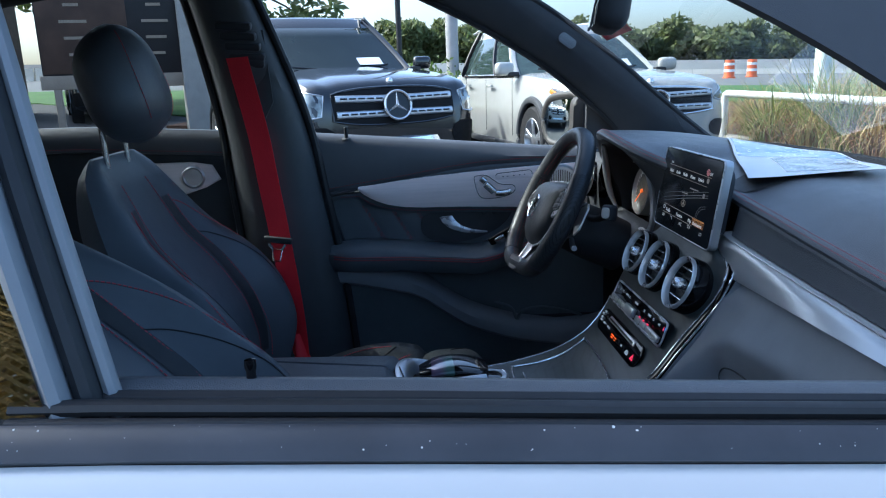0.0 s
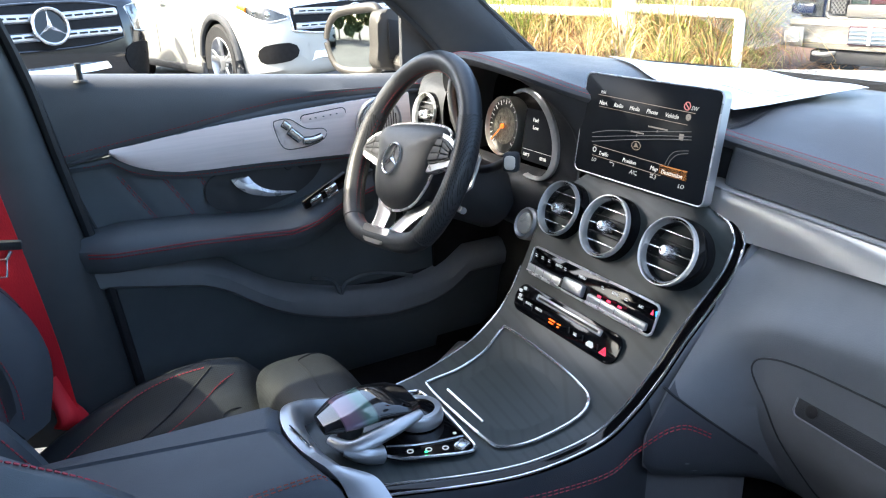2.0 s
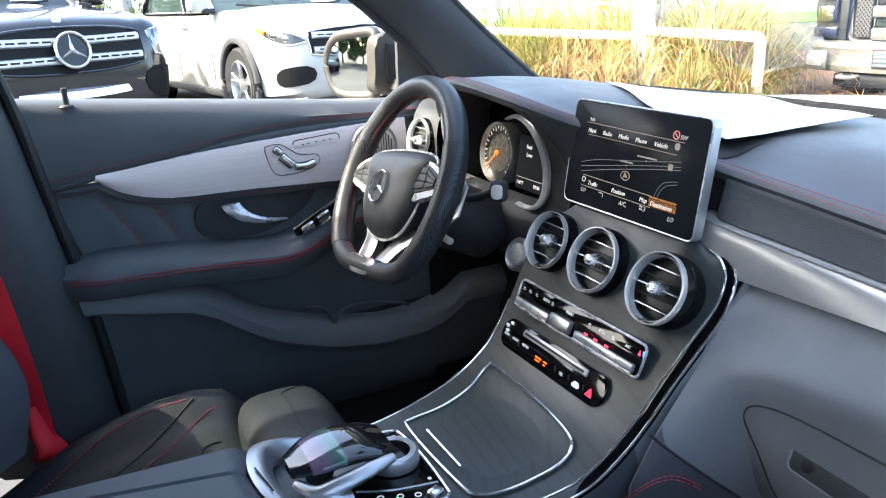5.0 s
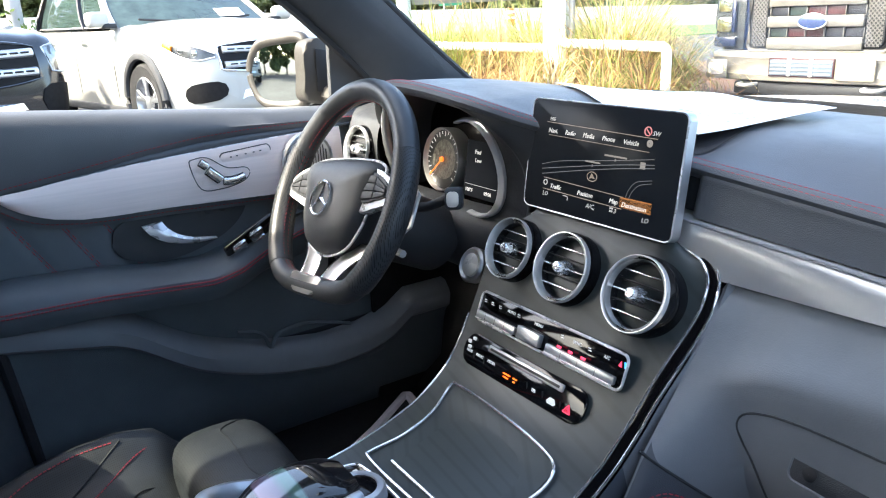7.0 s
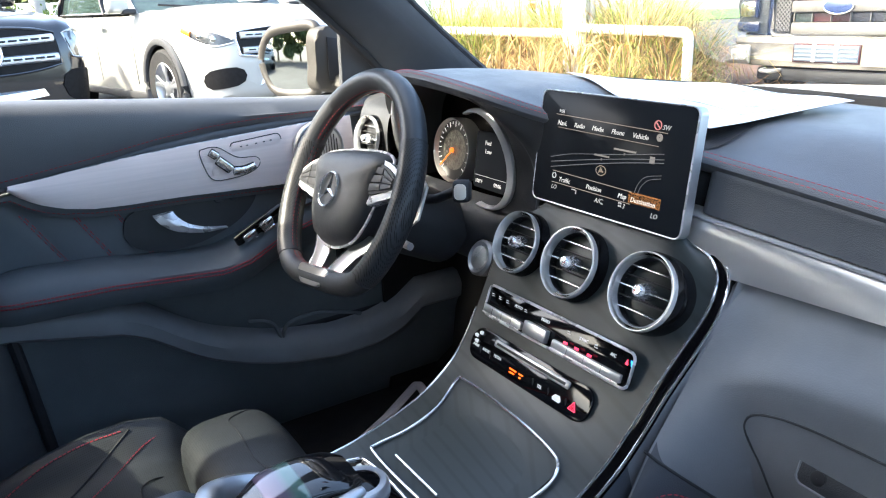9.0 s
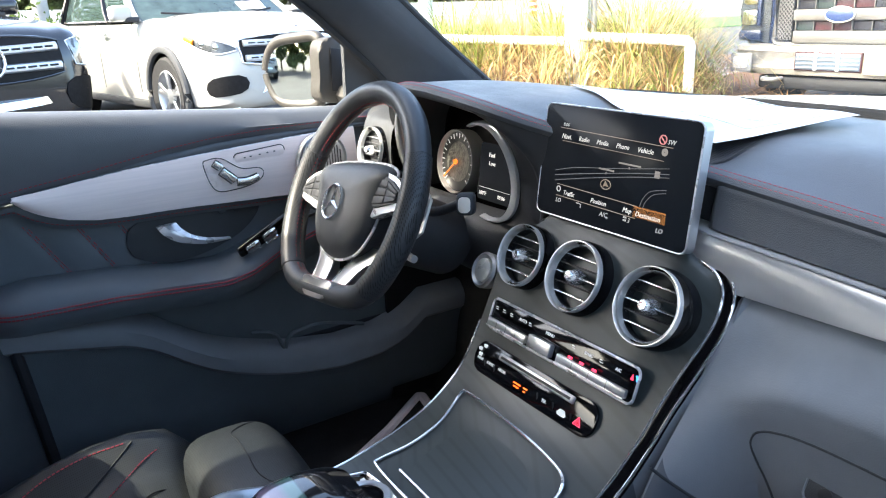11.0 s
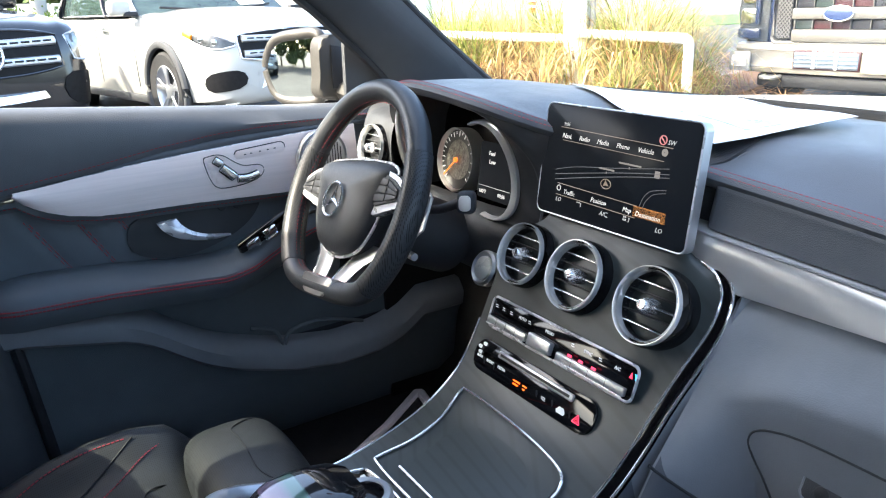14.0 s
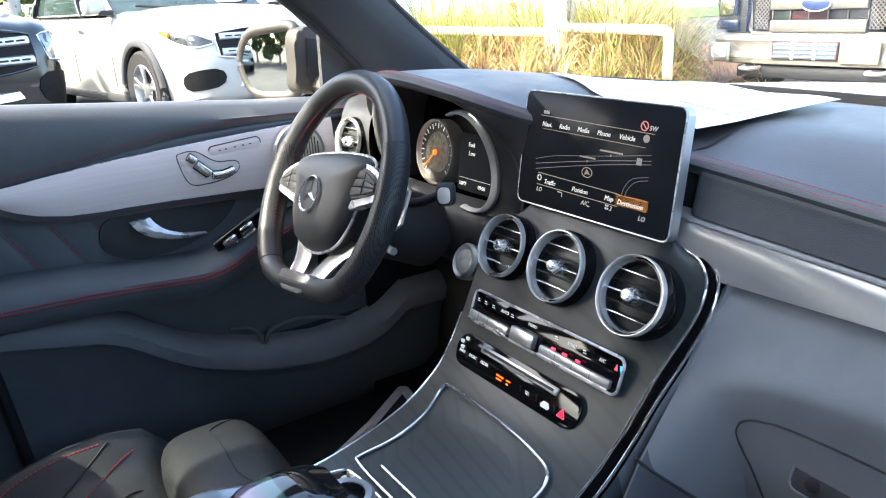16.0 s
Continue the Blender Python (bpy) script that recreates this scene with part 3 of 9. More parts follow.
def inlay_lo(x):
    return lerp_at([(-0.575, 0.956), (-0.557, 0.939), (-0.535, 0.924), (-0.50, 0.910), (-0.45, 0.900), (-0.40, 0.897), (-0.30, 0.895), (-0.2, 0.890), (-0.09, 0.885), (0.06, 0.88)], x)


def inlay_hi(x):
    return lerp_at([(-0.575, 0.957), (-0.48, 0.969), (-0.39, 0.979), (-0.29, 0.986), (-0.18, 0.9925), (-0.07, 0.998), (0.06, 1.003)], x)


def top_seam(x):
    return lerp_at([(-0.72, 0.938), (-0.57, 0.960), (-0.44, 0.977), (-0.33, 0.995), (-0.23, 1.006), (-0.12, 1.010), (0.2, 1.010)], x)


bm = bmesh.new()
rows = []
for x in XS:
    s, z1 = sill_z(x), top_seam(x)
    ih = min(inlay_hi(x), z1 - 0.008) - 0.001
    rows.append([(x, 0.83, s - 0.012), (x, 0.80, s + 0.002), (x, 0.775, s + 0.003), (x, 0.757, s - 0.006), (x, 0.747, s - 0.024), (x, 0.743, s * 0.5 + z1 * 0.5 - 0.005), (x, 0.7445, z1 + 0.010), (x, 0.7465, z1 + 0.002), (x, 0.7495, z1 - 0.001), (x, 0.7465, z1 - 0.004), (x, 0.7455, z1 * 0.5 + ih * 0.5), (x, 0.7475, ih), (x, 0.765, ih - 0.004)])
sheet(bm, rows)
part("upper_pad", bm, DASH, DOOR, "black grained sill pad")
bm = bmesh.new()
stitches(bm, [(x, 0.7438, top_seam(x) + 0.010) for x in XS])
part("seam", bm, THREAD, DOOR, "red stitched seam")


XI = [-0.575 + 0.635 * i / 40 for i in range(41)]
bm = bmesh.new()
sheet(bm, [[(x, 0.740 - 0.003 * math.sin(math.pi * k / 6) ** 0.8 + 0.003 * (1 - math.sin(math.pi * k / 6)), inlay_lo(x) + (inlay_hi(x) - inlay_lo(x)) * k / 6) for k in range(7)] for x in XI], 0.004)
part("inlay", bm, BRUSHED, DOOR, "brushed aluminium inlay")
bm = bmesh.new()
tube(bm, [(x, 0.7415, inlay_lo(x) - 0.0005) for x in XI], 0.0016, 6)
tube(bm, [(x, 0.7415, inlay_hi(x) + 0.0005) for x in XI], 0.0012, 6)
part("inlay_edge", bm, PALE, DOOR, "bright polished edge of the inlay")
bm = bmesh.new()
rows = []
for x in XS:
    lo = min(inlay_lo(x), 0.955) - 0.02 - 0.012 * sm(-0.45, -0.62, x)
    rows.append([(x, 0.785, top_seam(x) + 0.004), (x, 0.782, top_seam(x) - 0.008), (x, 0.762, inlay_hi(x) - 0.004 if x > -0.57 else top_seam(x) - 0.016), (x, 0.757, (top_seam(x) + lo) / 2), (x, 0.754, lo + 0.01), (x, 0.760, lo), (x, 0.79, lo - 0.004)])
sheet(bm, rows)
part("inlay_surround", bm, DOOR_LEATHER, DOOR)
bm = bmesh.new()
stitches(bm, [(x, 0.7535, min(inlay_lo(x), 0.955) - 0.012 - 0.012 * sm(-0.45, -0.62, x)) for x in XS if -0.63 < x < 0.0])
part("inlay_seam", bm, THREAD, DOOR)

# middle panel, in padded lengths between slanting seams
bm = bmesh.new()


def mid_y(x, z):
    y = 0.775
    for x0 in (-0.565, -0.492, -0.427):
        u = (x - (x0 + (0.90 - z) * 0.57)) / 0.008
        y += 0.004 * math.exp(-u * u)
    return y


sheet(bm, [[(x, mid_y(x, z), z) for z in [0.76 + 0.20 * k / 14 for k in range(15)]] for x in [-0.70 + 0.90 * i / 120 for i in range(121)]])
part("middle_panel", bm, DOOR_LEATHER, DOOR, "black leather panel with slanting seams")
bm = bmesh.new()
for x0 in (-0.565, -0.492, -0.427):
    for d in (-0.0028, 0.0028):
        stitches(bm, [(x0 + d + (0.90 - z) * 0.57, mid_y(x0 + d + (0.90 - z) * 0.57, z) - 0.0006, z) for z in [0.900 - 0.115 * k / 6 for k in range(7)]], 0.0010, 0.0045, 0.0012)
part("slanting_seams", bm, THREAD, DOOR, "slanting red seams")
bm = bmesh.new()
tube(bm, [(-0.655, 0.772, 0.935), (-0.645, 0.772, 0.88), (-0.622, 0.772, 0.80)], 0.0035, 6)
tube(bm, [(-0.69, 0.772, 0.955), (-0.60, 0.770, 0.952)], 0.003, 6)
part("panel_joint", bm, SOFT, DOOR)

# armrest
bm = bmesh.new()
rows = []
for i in range(41):
    x = -0.665 + 0.62 * i / 40
    zt = lerp_at([(-0.67, 0.800), (-0.58, 0.812), (-0.45, 0.803), (-0.33, 0.785), (-0.25, 0.782), (-0.19, 0.800), (-0.12, 0.83), (-0.04, 0.845)], x)
    ze = lerp_at([(-0.67, 0.772), (-0.45, 0.765), (-0.257, 0.748), (-0.2, 0.757), (-0.141, 0.778), (-0.04, 0.80)], x)
    inn = 0.672 + 0.05 * sm(-0.25, -0.03, x) + 0.03 * sm(-0.60, -0.68, x)
    rows.append([(x, 0.80, zt - 0.01), (x, 0.765, zt), (x, 0.72, zt), (x, inn + 0.018, zt - 0.012), (x, inn + 0.003, ze + 0.012), (x, inn, ze), (x, inn + 0.003, ze - 0.016), (x, inn + 0.014, ze - 0.035), (x, 0.74, ze - 0.05), (x, 0.80, ze - 0.055)])
loft(bm, rows)
part("armrest", bm, DOOR_LEATHER, DOOR, "padded black leather armrest")
bm = bmesh.new()
for d in (-0.0035, 0.0035):
    stitches(bm, [(r[5][0], r[5][1] - 0.0012, r[5][2] + 0.004 + d) for r in rows[1:]], 0.0014, 0.005, 0.0014)
part("armrest_seam", bm, THREAD, DOOR)

# lower panel with pocket
bm = bmesh.new()


def lip(x):
    return lerp_at([(-0.70, 0.742), (-0.612, 0.736), (-0.511, 0.713), (-0.45, 0.700), (-0.41, 0.684), (-0.373, 0.657), (-0.34, 0.631), (-0.306, 0.608), (-0.27, 0.589), (-0.23, 0.573), (-0.18, 0.556), (-0.125, 0.541), (-0.02, 0.524), (0.08, 0.528), (0.14, 0.545), (0.2, 0.585)], x)


XL = XS + [0.22, 0.25, 0.28, 0.31, 0.34]
rows = []
for x in XL:
    z = lip(x)
    rows.append([(x, 0.775, z + 0.02), (x, 0.745, z + 0.016), (x, 0.728, z), (x, 0.720, z - 0.012), (x, 0.722, z - 0.04), (x, 0.736, z - 0.052)])
sheet(bm, rows)
part("pocket_lip", bm, HARD, DOOR, "dark grey pocket edge")
bm = bmesh.new()
sheet(bm, [[(x, 0.726, lip(x) - 0.040), (x, 0.738, lip(x) - 0.060), (x, 0.744, min(0.50, lip(x) - 0.07)), (x, 0.75, 0.40), (x, 0.78, 0.33)] for x in XL])
part("lower_panel", bm, DOOR_LOW, DOOR)
bm = bmesh.new()
sheet(bm, [[(x, 0.782, 0.78), (x, 0.785, 0.70), (x, 0.79, 0.55)] for x in XL])
part("pocket_back", bm, DOOR_LOW, DOOR)
bm = bmesh.new()
sheet(bm, [[(x, 0.803, 0.97), (x, 0.803, 0.3)] for x in XS], 0.004)
part("inner_board", bm, SOFT, DOOR)
bm = bmesh.new()
sheet(bm, [[(x, 0.835, sill_z(x) - 0.02), (x, 0.84, 0.6), (x, 0.84, 0.3)] for x in XS], 0.02)
part("outer_skin", bm, SILVER_PAINT, DOOR, "white painted steel")

bm = bmesh.new()
tube(bm, spline([(-0.205, 0.752, 0.606), (-0.175, 0.748, 0.600), (-0.155, 0.746, 0.588), (-0.146, 0.744, 0.566), (-0.141, 0.744, 0.540)], 6), 0.006, 8, flat=0.7)
tube(bm, spline([(-0.141, 0.744, 0.545), (-0.132, 0.744, 0.572), (-0.112, 0.745, 0.584), (-0.06, 0.750, 0.586), (0.0, 0.752, 0.572), (0.05, 0.752, 0.556)], 6), 0.006, 8, flat=0.7)
part("bottle_divider", bm, DOOR_LOW, DOOR, "moulded bottle divider in the pocket")

# door pull, switches
HDL = (-0.285, 0.772, 0.843)
bm = bmesh.new()
slab(bm, [p[:2] for p in spline([(-0.12, -0.022, 0), (-0.105, 0.028, 0), (0.0, 0.046, 0), (0.12, 0.052, 0), (0.135, 0.02, 0), (0.09, -0.025, 0), (0.0, -0.055, 0), (-0.08, -0.05, 0)], 6, True)], 0.004, frame_of(HDL, (1, 0, 0), (0, 0, 1)), 0.002)
part("handle_bowl", bm, SOFT, DOOR, "smooth black recess")
bm = bmesh.new()
upper = spline([(-0.319, 0.744, 0.868), (-0.311, 0.738, 0.855), (-0.296, 0.734, 0.842), (-0.268, 0.733, 0.830), (-0.222, 0.742, 0.820)], 8)
lower = spline([(-0.354, 0.752, 0.863), (-0.343, 0.742, 0.846), (-0.316, 0.736, 0.829), (-0.270, 0.736, 0.818), (-0.222, 0.743, 0.8165)], 8)
loft(bm, [[a + Vector((0, 0.006, 0)), a, a.lerp(b, 0.3) - Vector((0, 0.005, 0)), a.lerp(b, 0.7) - Vector((0, 0.004, 0)), b, b + Vector((0, 0.007, 0))] for a, b in zip(upper, lower)])
part("door_handle", bm, PALE, DOOR, "satin chrome inner handle")
bm = bmesh.new()
for x, z in ((-0.225, 0.872), (-0.195, 0.872)):
    lathe(bm, [(0.010, 0), (0.010, 0.003), (0.008, 0.005), (0.0005, 0.005)], frame_of((x, 0.768, z), (1, 0, 0), (0, 0, 1)), 20)
part("lock_button", bm, SOFT, DOOR)
bm = bmesh.new()
fm = frame_of((-0.165, 0.712, 0.812), (0.42, 0.0, 0.22), (0, -0.6, 0.8))
box(bm, (0, 0, 0), (0.115, 0.062, 0.010), 0.004, None)
bmesh.ops.transform(bm, matrix=fm, verts=bm.verts)
wsw = part("window_switch_panel", bm, GLOSS, DOOR, "glossy black panel with chrome switches")
for k, (u, v) in enumerate(((-0.028, 0.015), (-0.028, -0.015), (0.012, 0.015), (0.012, -0.015))):
    bm = bmesh.new()
    box(bm, (0, 0, 0), (0.030, 0.024, 0.010), 0.004)
    bmesh.ops.transform(bm, matrix=fm @ Matrix.Translation((u, v, 0.007)), verts=bm.verts)
    part("window_switch", bm, CHROME, wsw)
bm = bmesh.new()
tube(bm, [fm @ Vector(p) for p in ((-0.057, -0.033, 0.004), (0.057, -0.033, 0.004))], 0.0025, 6)
part("switch_edge", bm, CHROME, wsw)

# seat adjuster island and memory switch on the inlay
fm = frame_of((-0.203, 0.7345, 0.943), (1, 0, 0.02), (0, 0, 1)) @ Matrix.Scale(0.85, 4)
bm = bmesh.new()
tube(bm, [fm @ Vector((p.x, p.y, 0.001)) for p in spline([(-0.062, 0.032, 0), (-0.050, 0.042, 0), (-0.020, 0.040, 0), (0.020, 0.012, 0), (0.062, 0.006, 0), (0.070, -0.010, 0), (0.050, -0.026, 0), (0.0, -0.034, 0), (-0.045, -0.026, 0)], 6, True)], 0.0010, 6, closed=True)
isl = part("seat_adjuster_outline", bm, SOFT, DOOR, "dark joint round the seat switches")
for name, line, w in (("headrest_switch", [(-0.040, 0.034), (-0.026, 0.022)], 0.008), ("backrest_switch", [(-0.026, 0.014), (-0.012, 0.0), (0.000, -0.012)], 0.0095), ("cushion_switch", [(0.006, -0.016), (0.030, -0.018), (0.056, -0.013)], 0.0085)):
    for nm, ww, hh, mt in ((name, w, 0.0045, GLOSS), ("switch_edge", w * 0.75, 0.0105, CHROME)):
        bm = bmesh.new()
        tube(bm, [fm @ Vector((p.x, p.y, hh)) for p in spline([(a, b, 0) for a, b in line], 5)], ww, 12, flat=0.45, up=(0, 1, 0))
        if nm == name:
            sw = part(nm, bm, mt, isl, "black seat switch with polished top")
        else:
            part(nm, bm, mt, sw)
bm = bmesh.new()
for a, b in ((-0.049, 0.020), (-0.044, 0.002), (-0.034, -0.014)):
    slab(bm, rrect(0.015, 0.014, 0.003), 0.0022, fm @ Matrix.Translation((a, b, 0.0)), 0.0007)
part("memory_key", bm, BRUSHED, isl)
fm = frame_of((-0.146, 0.7375, 0.9735), (1, 0, 0.075), (0, 0, 1))
bm = bmesh.new()
slab(bm, rrect(0.100, 0.0205, 0.008), 0.003, fm, 0.0015)
mem = part("memory_switch", bm, BRUSHED, DOOR, "silver seat memory and heating keys")
bm = bmesh.new()
tube(bm, [fm @ Vector((x, y, 0.0012)) for x, y in rrect(0.1025, 0.023, 0.0095)], 0.0011, 6, closed=True)
for k in (-0.03, -0.018, 0.0, 0.016, 0.03):
    box(bm, fm @ Vector((k, 0.001, 0.003)), (0.004, 0.0006, 0.0022))
part("key_joint", bm, SOFT, mem)
# round tweeter at the front of the inlay
bm = bmesh.new()
fm = frame_of((-0.020, 0.732, 0.946), (1, 0.1, 0), (0, 0, 1))
lathe(bm, [(0.056, -0.004), (0.057, 0.005), (0.054, 0.008), (0.049, 0.004), (0.048, 0.009), (0.044, 0.010), (0.02, 0.011), (0.0005, 0.0115)], fm, 44)
twt = part("loudspeaker", bm, SATIN, DOOR, "round silver loudspeaker cover")
bm = bmesh.new()
for k in range(13):
    w = 0.041 * math.sqrt(max(1 - ((k - 6) / 6.6) ** 2, 0.05))
    g = bmesh.new()
    box(g, ((k - 6) * 0.0064, 0, 0.0102), (0.0016, 2 * w, 0.0030))
    put(bm, g, fm)
part("grille_slot", bm, SOFT, twt)
# lock pin
bm = bmesh.new()
lathe(bm, [(0.013, 0), (0.011, 0.003), (0.0055, 0.004), (0.0050, 0.022), (0.0062, 0.026), (0.0055, 0.033), (0.0005, 0.034)], Matrix.Translation((-0.599, 0.752, sill_z(-0.6) - 0.008)), 18)
part("lock_pin", bm, SOFT, DOOR)

# mirror corner and outside mirror
bm = bmesh.new()
slab(bm, [(0.058, 1.045), (0.24, 1.02), (0.18, 1.06), (0.10, 1.13), (0.062, 1.178)], 0.012, frame_of((0, 0.772, 0), (1, 0, 0), (0, 0, 1)), 0.004)
part("mirror_corner", bm, SOFT, DOOR, "black mirror corner trim")
EXT = thing("door_mirror", (0.06, 0.95, 1.05), "white door mirror with dark housing edge, reflecting the car park", "door mirror")
prof = [(-0.105, 0.0), (-0.092, 0.045), (-0.055, 0.075), (0.02, 0.085), (0.075, 0.086), (0.088, 0.06), (0.085, 0.0), (0.075, -0.05), (0.05, -0.068), (-0.03, -0.070), (-0.08, -0.055)]
loop = spline([(a, b, 0) for a, b in prof], 5, True)
fm = frame_of((0.050, 0.985, 1.097), (0.36, -0.93, 0.0), (0, 0, 1))
bm = bmesh.new()
rings = []
for d, s in ((-0.004, 0.90), (0.004, 1.0), (-0.02, 1.02), (-0.06, 0.93), (-0.085, 0.68), (-0.09, 0.3)):
    rings.append([fm @ Vector((p.x * s, p.y * s, d)) for p in loop])
loft(bm, rings)
part("housing", bm, WHITE_PAINT, EXT, "white painted shell")
bm = bmesh.new()
tube(bm, [fm @ Vector((p.x * 0.97, p.y * 0.97, 0.006)) for p in loop], 0.0125, 10, closed=True)
GREIGE = make("matt_mirror_plastic", (0.045, 0.042, 0.037), 0.5, grain=0.2, grain_scale=500)
part("rim", bm, GREIGE, EXT, "matt dark plastic rim")
bm = bmesh.new()
mg = fm @ pose(0, 0, 0.010, -1, 4, 0)
loft(bm, [[mg @ Vector((p.x * q, p.y * q, -(p.x * p.x + p.y * p.y) * q * q / 2.6)) for p in loop] for q in (0.88, 0.75, 0.6, 0.45, 0.3, 0.15, 0.02)])
part("mirror_glass", bm, make("tinted_mirror", (0.50, 0.55, 0.54), 0.03, metal=1.0, vary=0.04, rough_vary=0.01), EXT, "tinted mirror glass")
bm = bmesh.new()
slab(bm, [p[:2] for p in spline([(0.050, 1.045, 0), (0.048, 1.10, 0), (0.052, 1.160, 0), (0.075, 1.178, 0), (0.115, 1.170, 0), (0.128, 1.12, 0), (0.135, 1.045, 0)], 4, True)], 0.05, frame_of((0.0, 0.91, 0), (1, 0, 0), (0, 0, 1)), 0.008)
tube(bm, spline([(0.10, 0.95, 1.075), (0.115, 0.89, 1.06), (0.13, 0.82, 1.05)], 5), lambda s: 0.035 + 0.01 * s, 10, flat=0.7)
part("foot", bm, GREIGE, EXT, "matt dark mirror foot")
bm = bmesh.new()
slab(bm, [(0.074, 1.065), (0.110, 1.062), (0.114, 1.13), (0.104, 1.152), (0.076, 1.157)], 0.003, frame_of((0.0, 0.859, 0), (1, 0, 0), (0, 0, 1)), 0.001)
part("foot_inset", bm, RUBBER, EXT, "black inset")

# ---- rear door on the driver's side ----
RDOOR = thing("door_2", (-1.3, 0.78, 0.3), "closed rear door, black panel with silver handle plate", "door", kind="structure")
XR = [-1.75 + 0.83 * i / 16 for i in range(17)]
bm = bmesh.new()
sheet(bm, [[(x, 0.83, sill_z(x) - 0.012), (x, 0.80, sill_z(x) + 0.002), (x, 0.77, sill_z(x) + 0.002), (x, 0.752, sill_z(x) - 0.015), (x, 0.747, sill_z(x) - 0.04), (x, 0.75, sill_z(x) - 0.062), (x, 0.785, sill_z(x) - 0.068)] for x in XR])
part("upper_pad", bm, DASH, RDOOR)
bm = bmesh.new()
stitches(bm, [(x, 0.747, sill_z(x) - 0.054) for x in XR])
part("seam", bm, THREAD, RDOOR)
bm = bmesh.new()
sheet(bm, [[(x, 0.775, sill_z(x) - 0.05), (x, 0.77, 0.85), (x, 0.775, 0.3)] for x in XR])
part("panel", bm, SOFT, RDOOR)
bm = bmesh.new()
slab(bm, [(-1.25, 1.045), (-1.02, 1.045), (-0.965, 1.035), (-0.945, 0.995), (-0.985, 0.975), (-1.05, 0.955), (-1.25, 0.95)], 0.010, frame_of((0, 0.760, 0), (1, 0, 0), (0, 0, 1)), 0.004)
part("handle_plate", bm, BRUSHED, RDOOR, "brushed silver plate")
bm = bmesh.new()
lathe(bm, [(0.030, 0), (0.031, 0.006), (0.026, 0.010), (0.022, 0.006), (0.0005, 0.007)], frame_of((-1.015, 0.749, 1.005), (1, 0, 0), (0, 0, 1)), 28)
part("loudspeaker", bm, SATIN, RDOOR, "round silver loudspeaker")
bm = bmesh.new()
sheet(bm, [[(x, 0.835, sill_z(x) - 0.02), (x, 0.84, 0.3)] for x in XR], 0.02)
part("outer_skin", bm, SILVER_PAINT, RDOOR)

bm = bmesh.new()
sheet(bm, [[(x, 0.80 - 0.17 * q, sill_z(x) - 0.01 + 0.42 * q) for q in (0, 0.25, 0.5, 0.75, 1.0)] for x in XR])
part("window", bm, REAR_SIDE_GLASS, RDOOR, "tinted side window")
# ---- passenger door: only sill, window frame and outer skin come into view ----
PDOOR = thing("door_3", (-0.3, -0.82, 0.3), "closed white passenger door with the window wound down", "door", kind="structure")


def psill(x):
    return lerp_at([(-0.8, 1.052), (-0.66, 1.046), (-0.47, 1.034), (-0.30, 1.022), (-0.09, 1.008), (0.2, 0.992)], x)


XP = [-0.72 + 0.92 * i / 30 for i in range(31)]
bm = bmesh.new()
sheet(bm, [[(x, -0.747, psill(x) - 0.30), (x, -0.743, psill(x) - 0.06), (x, -0.748, psill(x) - 0.02), (x, -0.760, psill(x) - 0.004), (x, -0.775, psill(x)), (x, -0.785, psill(x) - 0.004), (x, -0.787, psill(x) - 0.03)] for x in XP])
part("inner_pad", bm, DASH, PDOOR, "black grained sill pad")
for name, dy, dz, r, fl in (("inner_seal", -0.797, -0.006, 0.008, 0.9), ("inner_lip", -0.806, -0.004, 0.004, 0.7), ("outer_seal", -0.822, 0.000, 0.007, 0.8), ("outer_lip", -0.832, -0.006, 0.004, 0.7)):
    bm = bmesh.new()
    tube(bm, [(x, dy, psill(x) + dz) for x in XP], r, 8, flat=fl)
    part(name, bm, RUBBER, PDOOR, "ribbed rubber window seal")
bm = bmesh.new()
sheet(bm, [[(x, -0.828, psill(x) - 0.010), (x, -0.838, psill(x) - 0.004), (x, -0.845, psill(x) - 0.006), (x, -0.852, psill(x) - 0.013), (x, -0.857, psill(x) - 0.020), (x, -0.850, psill(x) - 0.027)] for x in [-1.75 + 0.103 * i for i in range(20)]])
part("waist_trim", bm, make("black_waist_trim", (0.045, 0.047, 0.055), 0.35, vary=0.25, vary_scale=10), PDOOR, "dusty black waist trim")
bm = bmesh.new()
rng = random.Random(4)
for k in range(70):
    x = rng.uniform(-0.75, 0.15)
    u = rng.random()
    y, z = -0.840 - 0.014 * u, psill(x) - 0.004 - 0.012 * u + 0.0012
    lathe(bm, [(0.0003 + 0.0011 * rng.random() ** 3, 0), (0.0002, 0.0004)], Matrix.Translation((x, y, z)) @ pose(0, 0, 0, 40, 0, 0), 6, True)
part("dust_specks", bm, make("pale_dust", (0.7, 0.7, 0.68), 0.9), PDOOR)
bm = bmesh.new()
sheet(bm, [[(x, -0.853, psill(x) - 0.025), (x, -0.864, psill(x) - 0.031), (x, -0.880, psill(x) - 0.052), (x, -0.892, psill(x) - 0.11), (x, -0.90, psill(x) - 0.20), (x, -0.905, 0.5), (x, -0.88, 0.28)] for x in [-1.75 + 0.10 * i for i in range(21)]])
part("outer_skin", bm, SILVER_PAINT, PDOOR, "white painted steel")
bm = bmesh.new()
lathe(bm, [(0.015, 0), (0.012, 0.004), (0.0058, 0.005), (0.0052, 0.026), (0.0066, 0.030), (0.006, 0.038), (0.0005, 0.040)], Matrix.Translation((-0.575, -0.768, psill(-0.575) - 0.014)) @ Matrix.Scale(0.7, 4), 18)
part("lock_pin", bm, GLOSS, PDOOR)
STRIP = make("satin_grey_strip", (0.26, 0.27, 0.285), 0.4, vary=0.1)
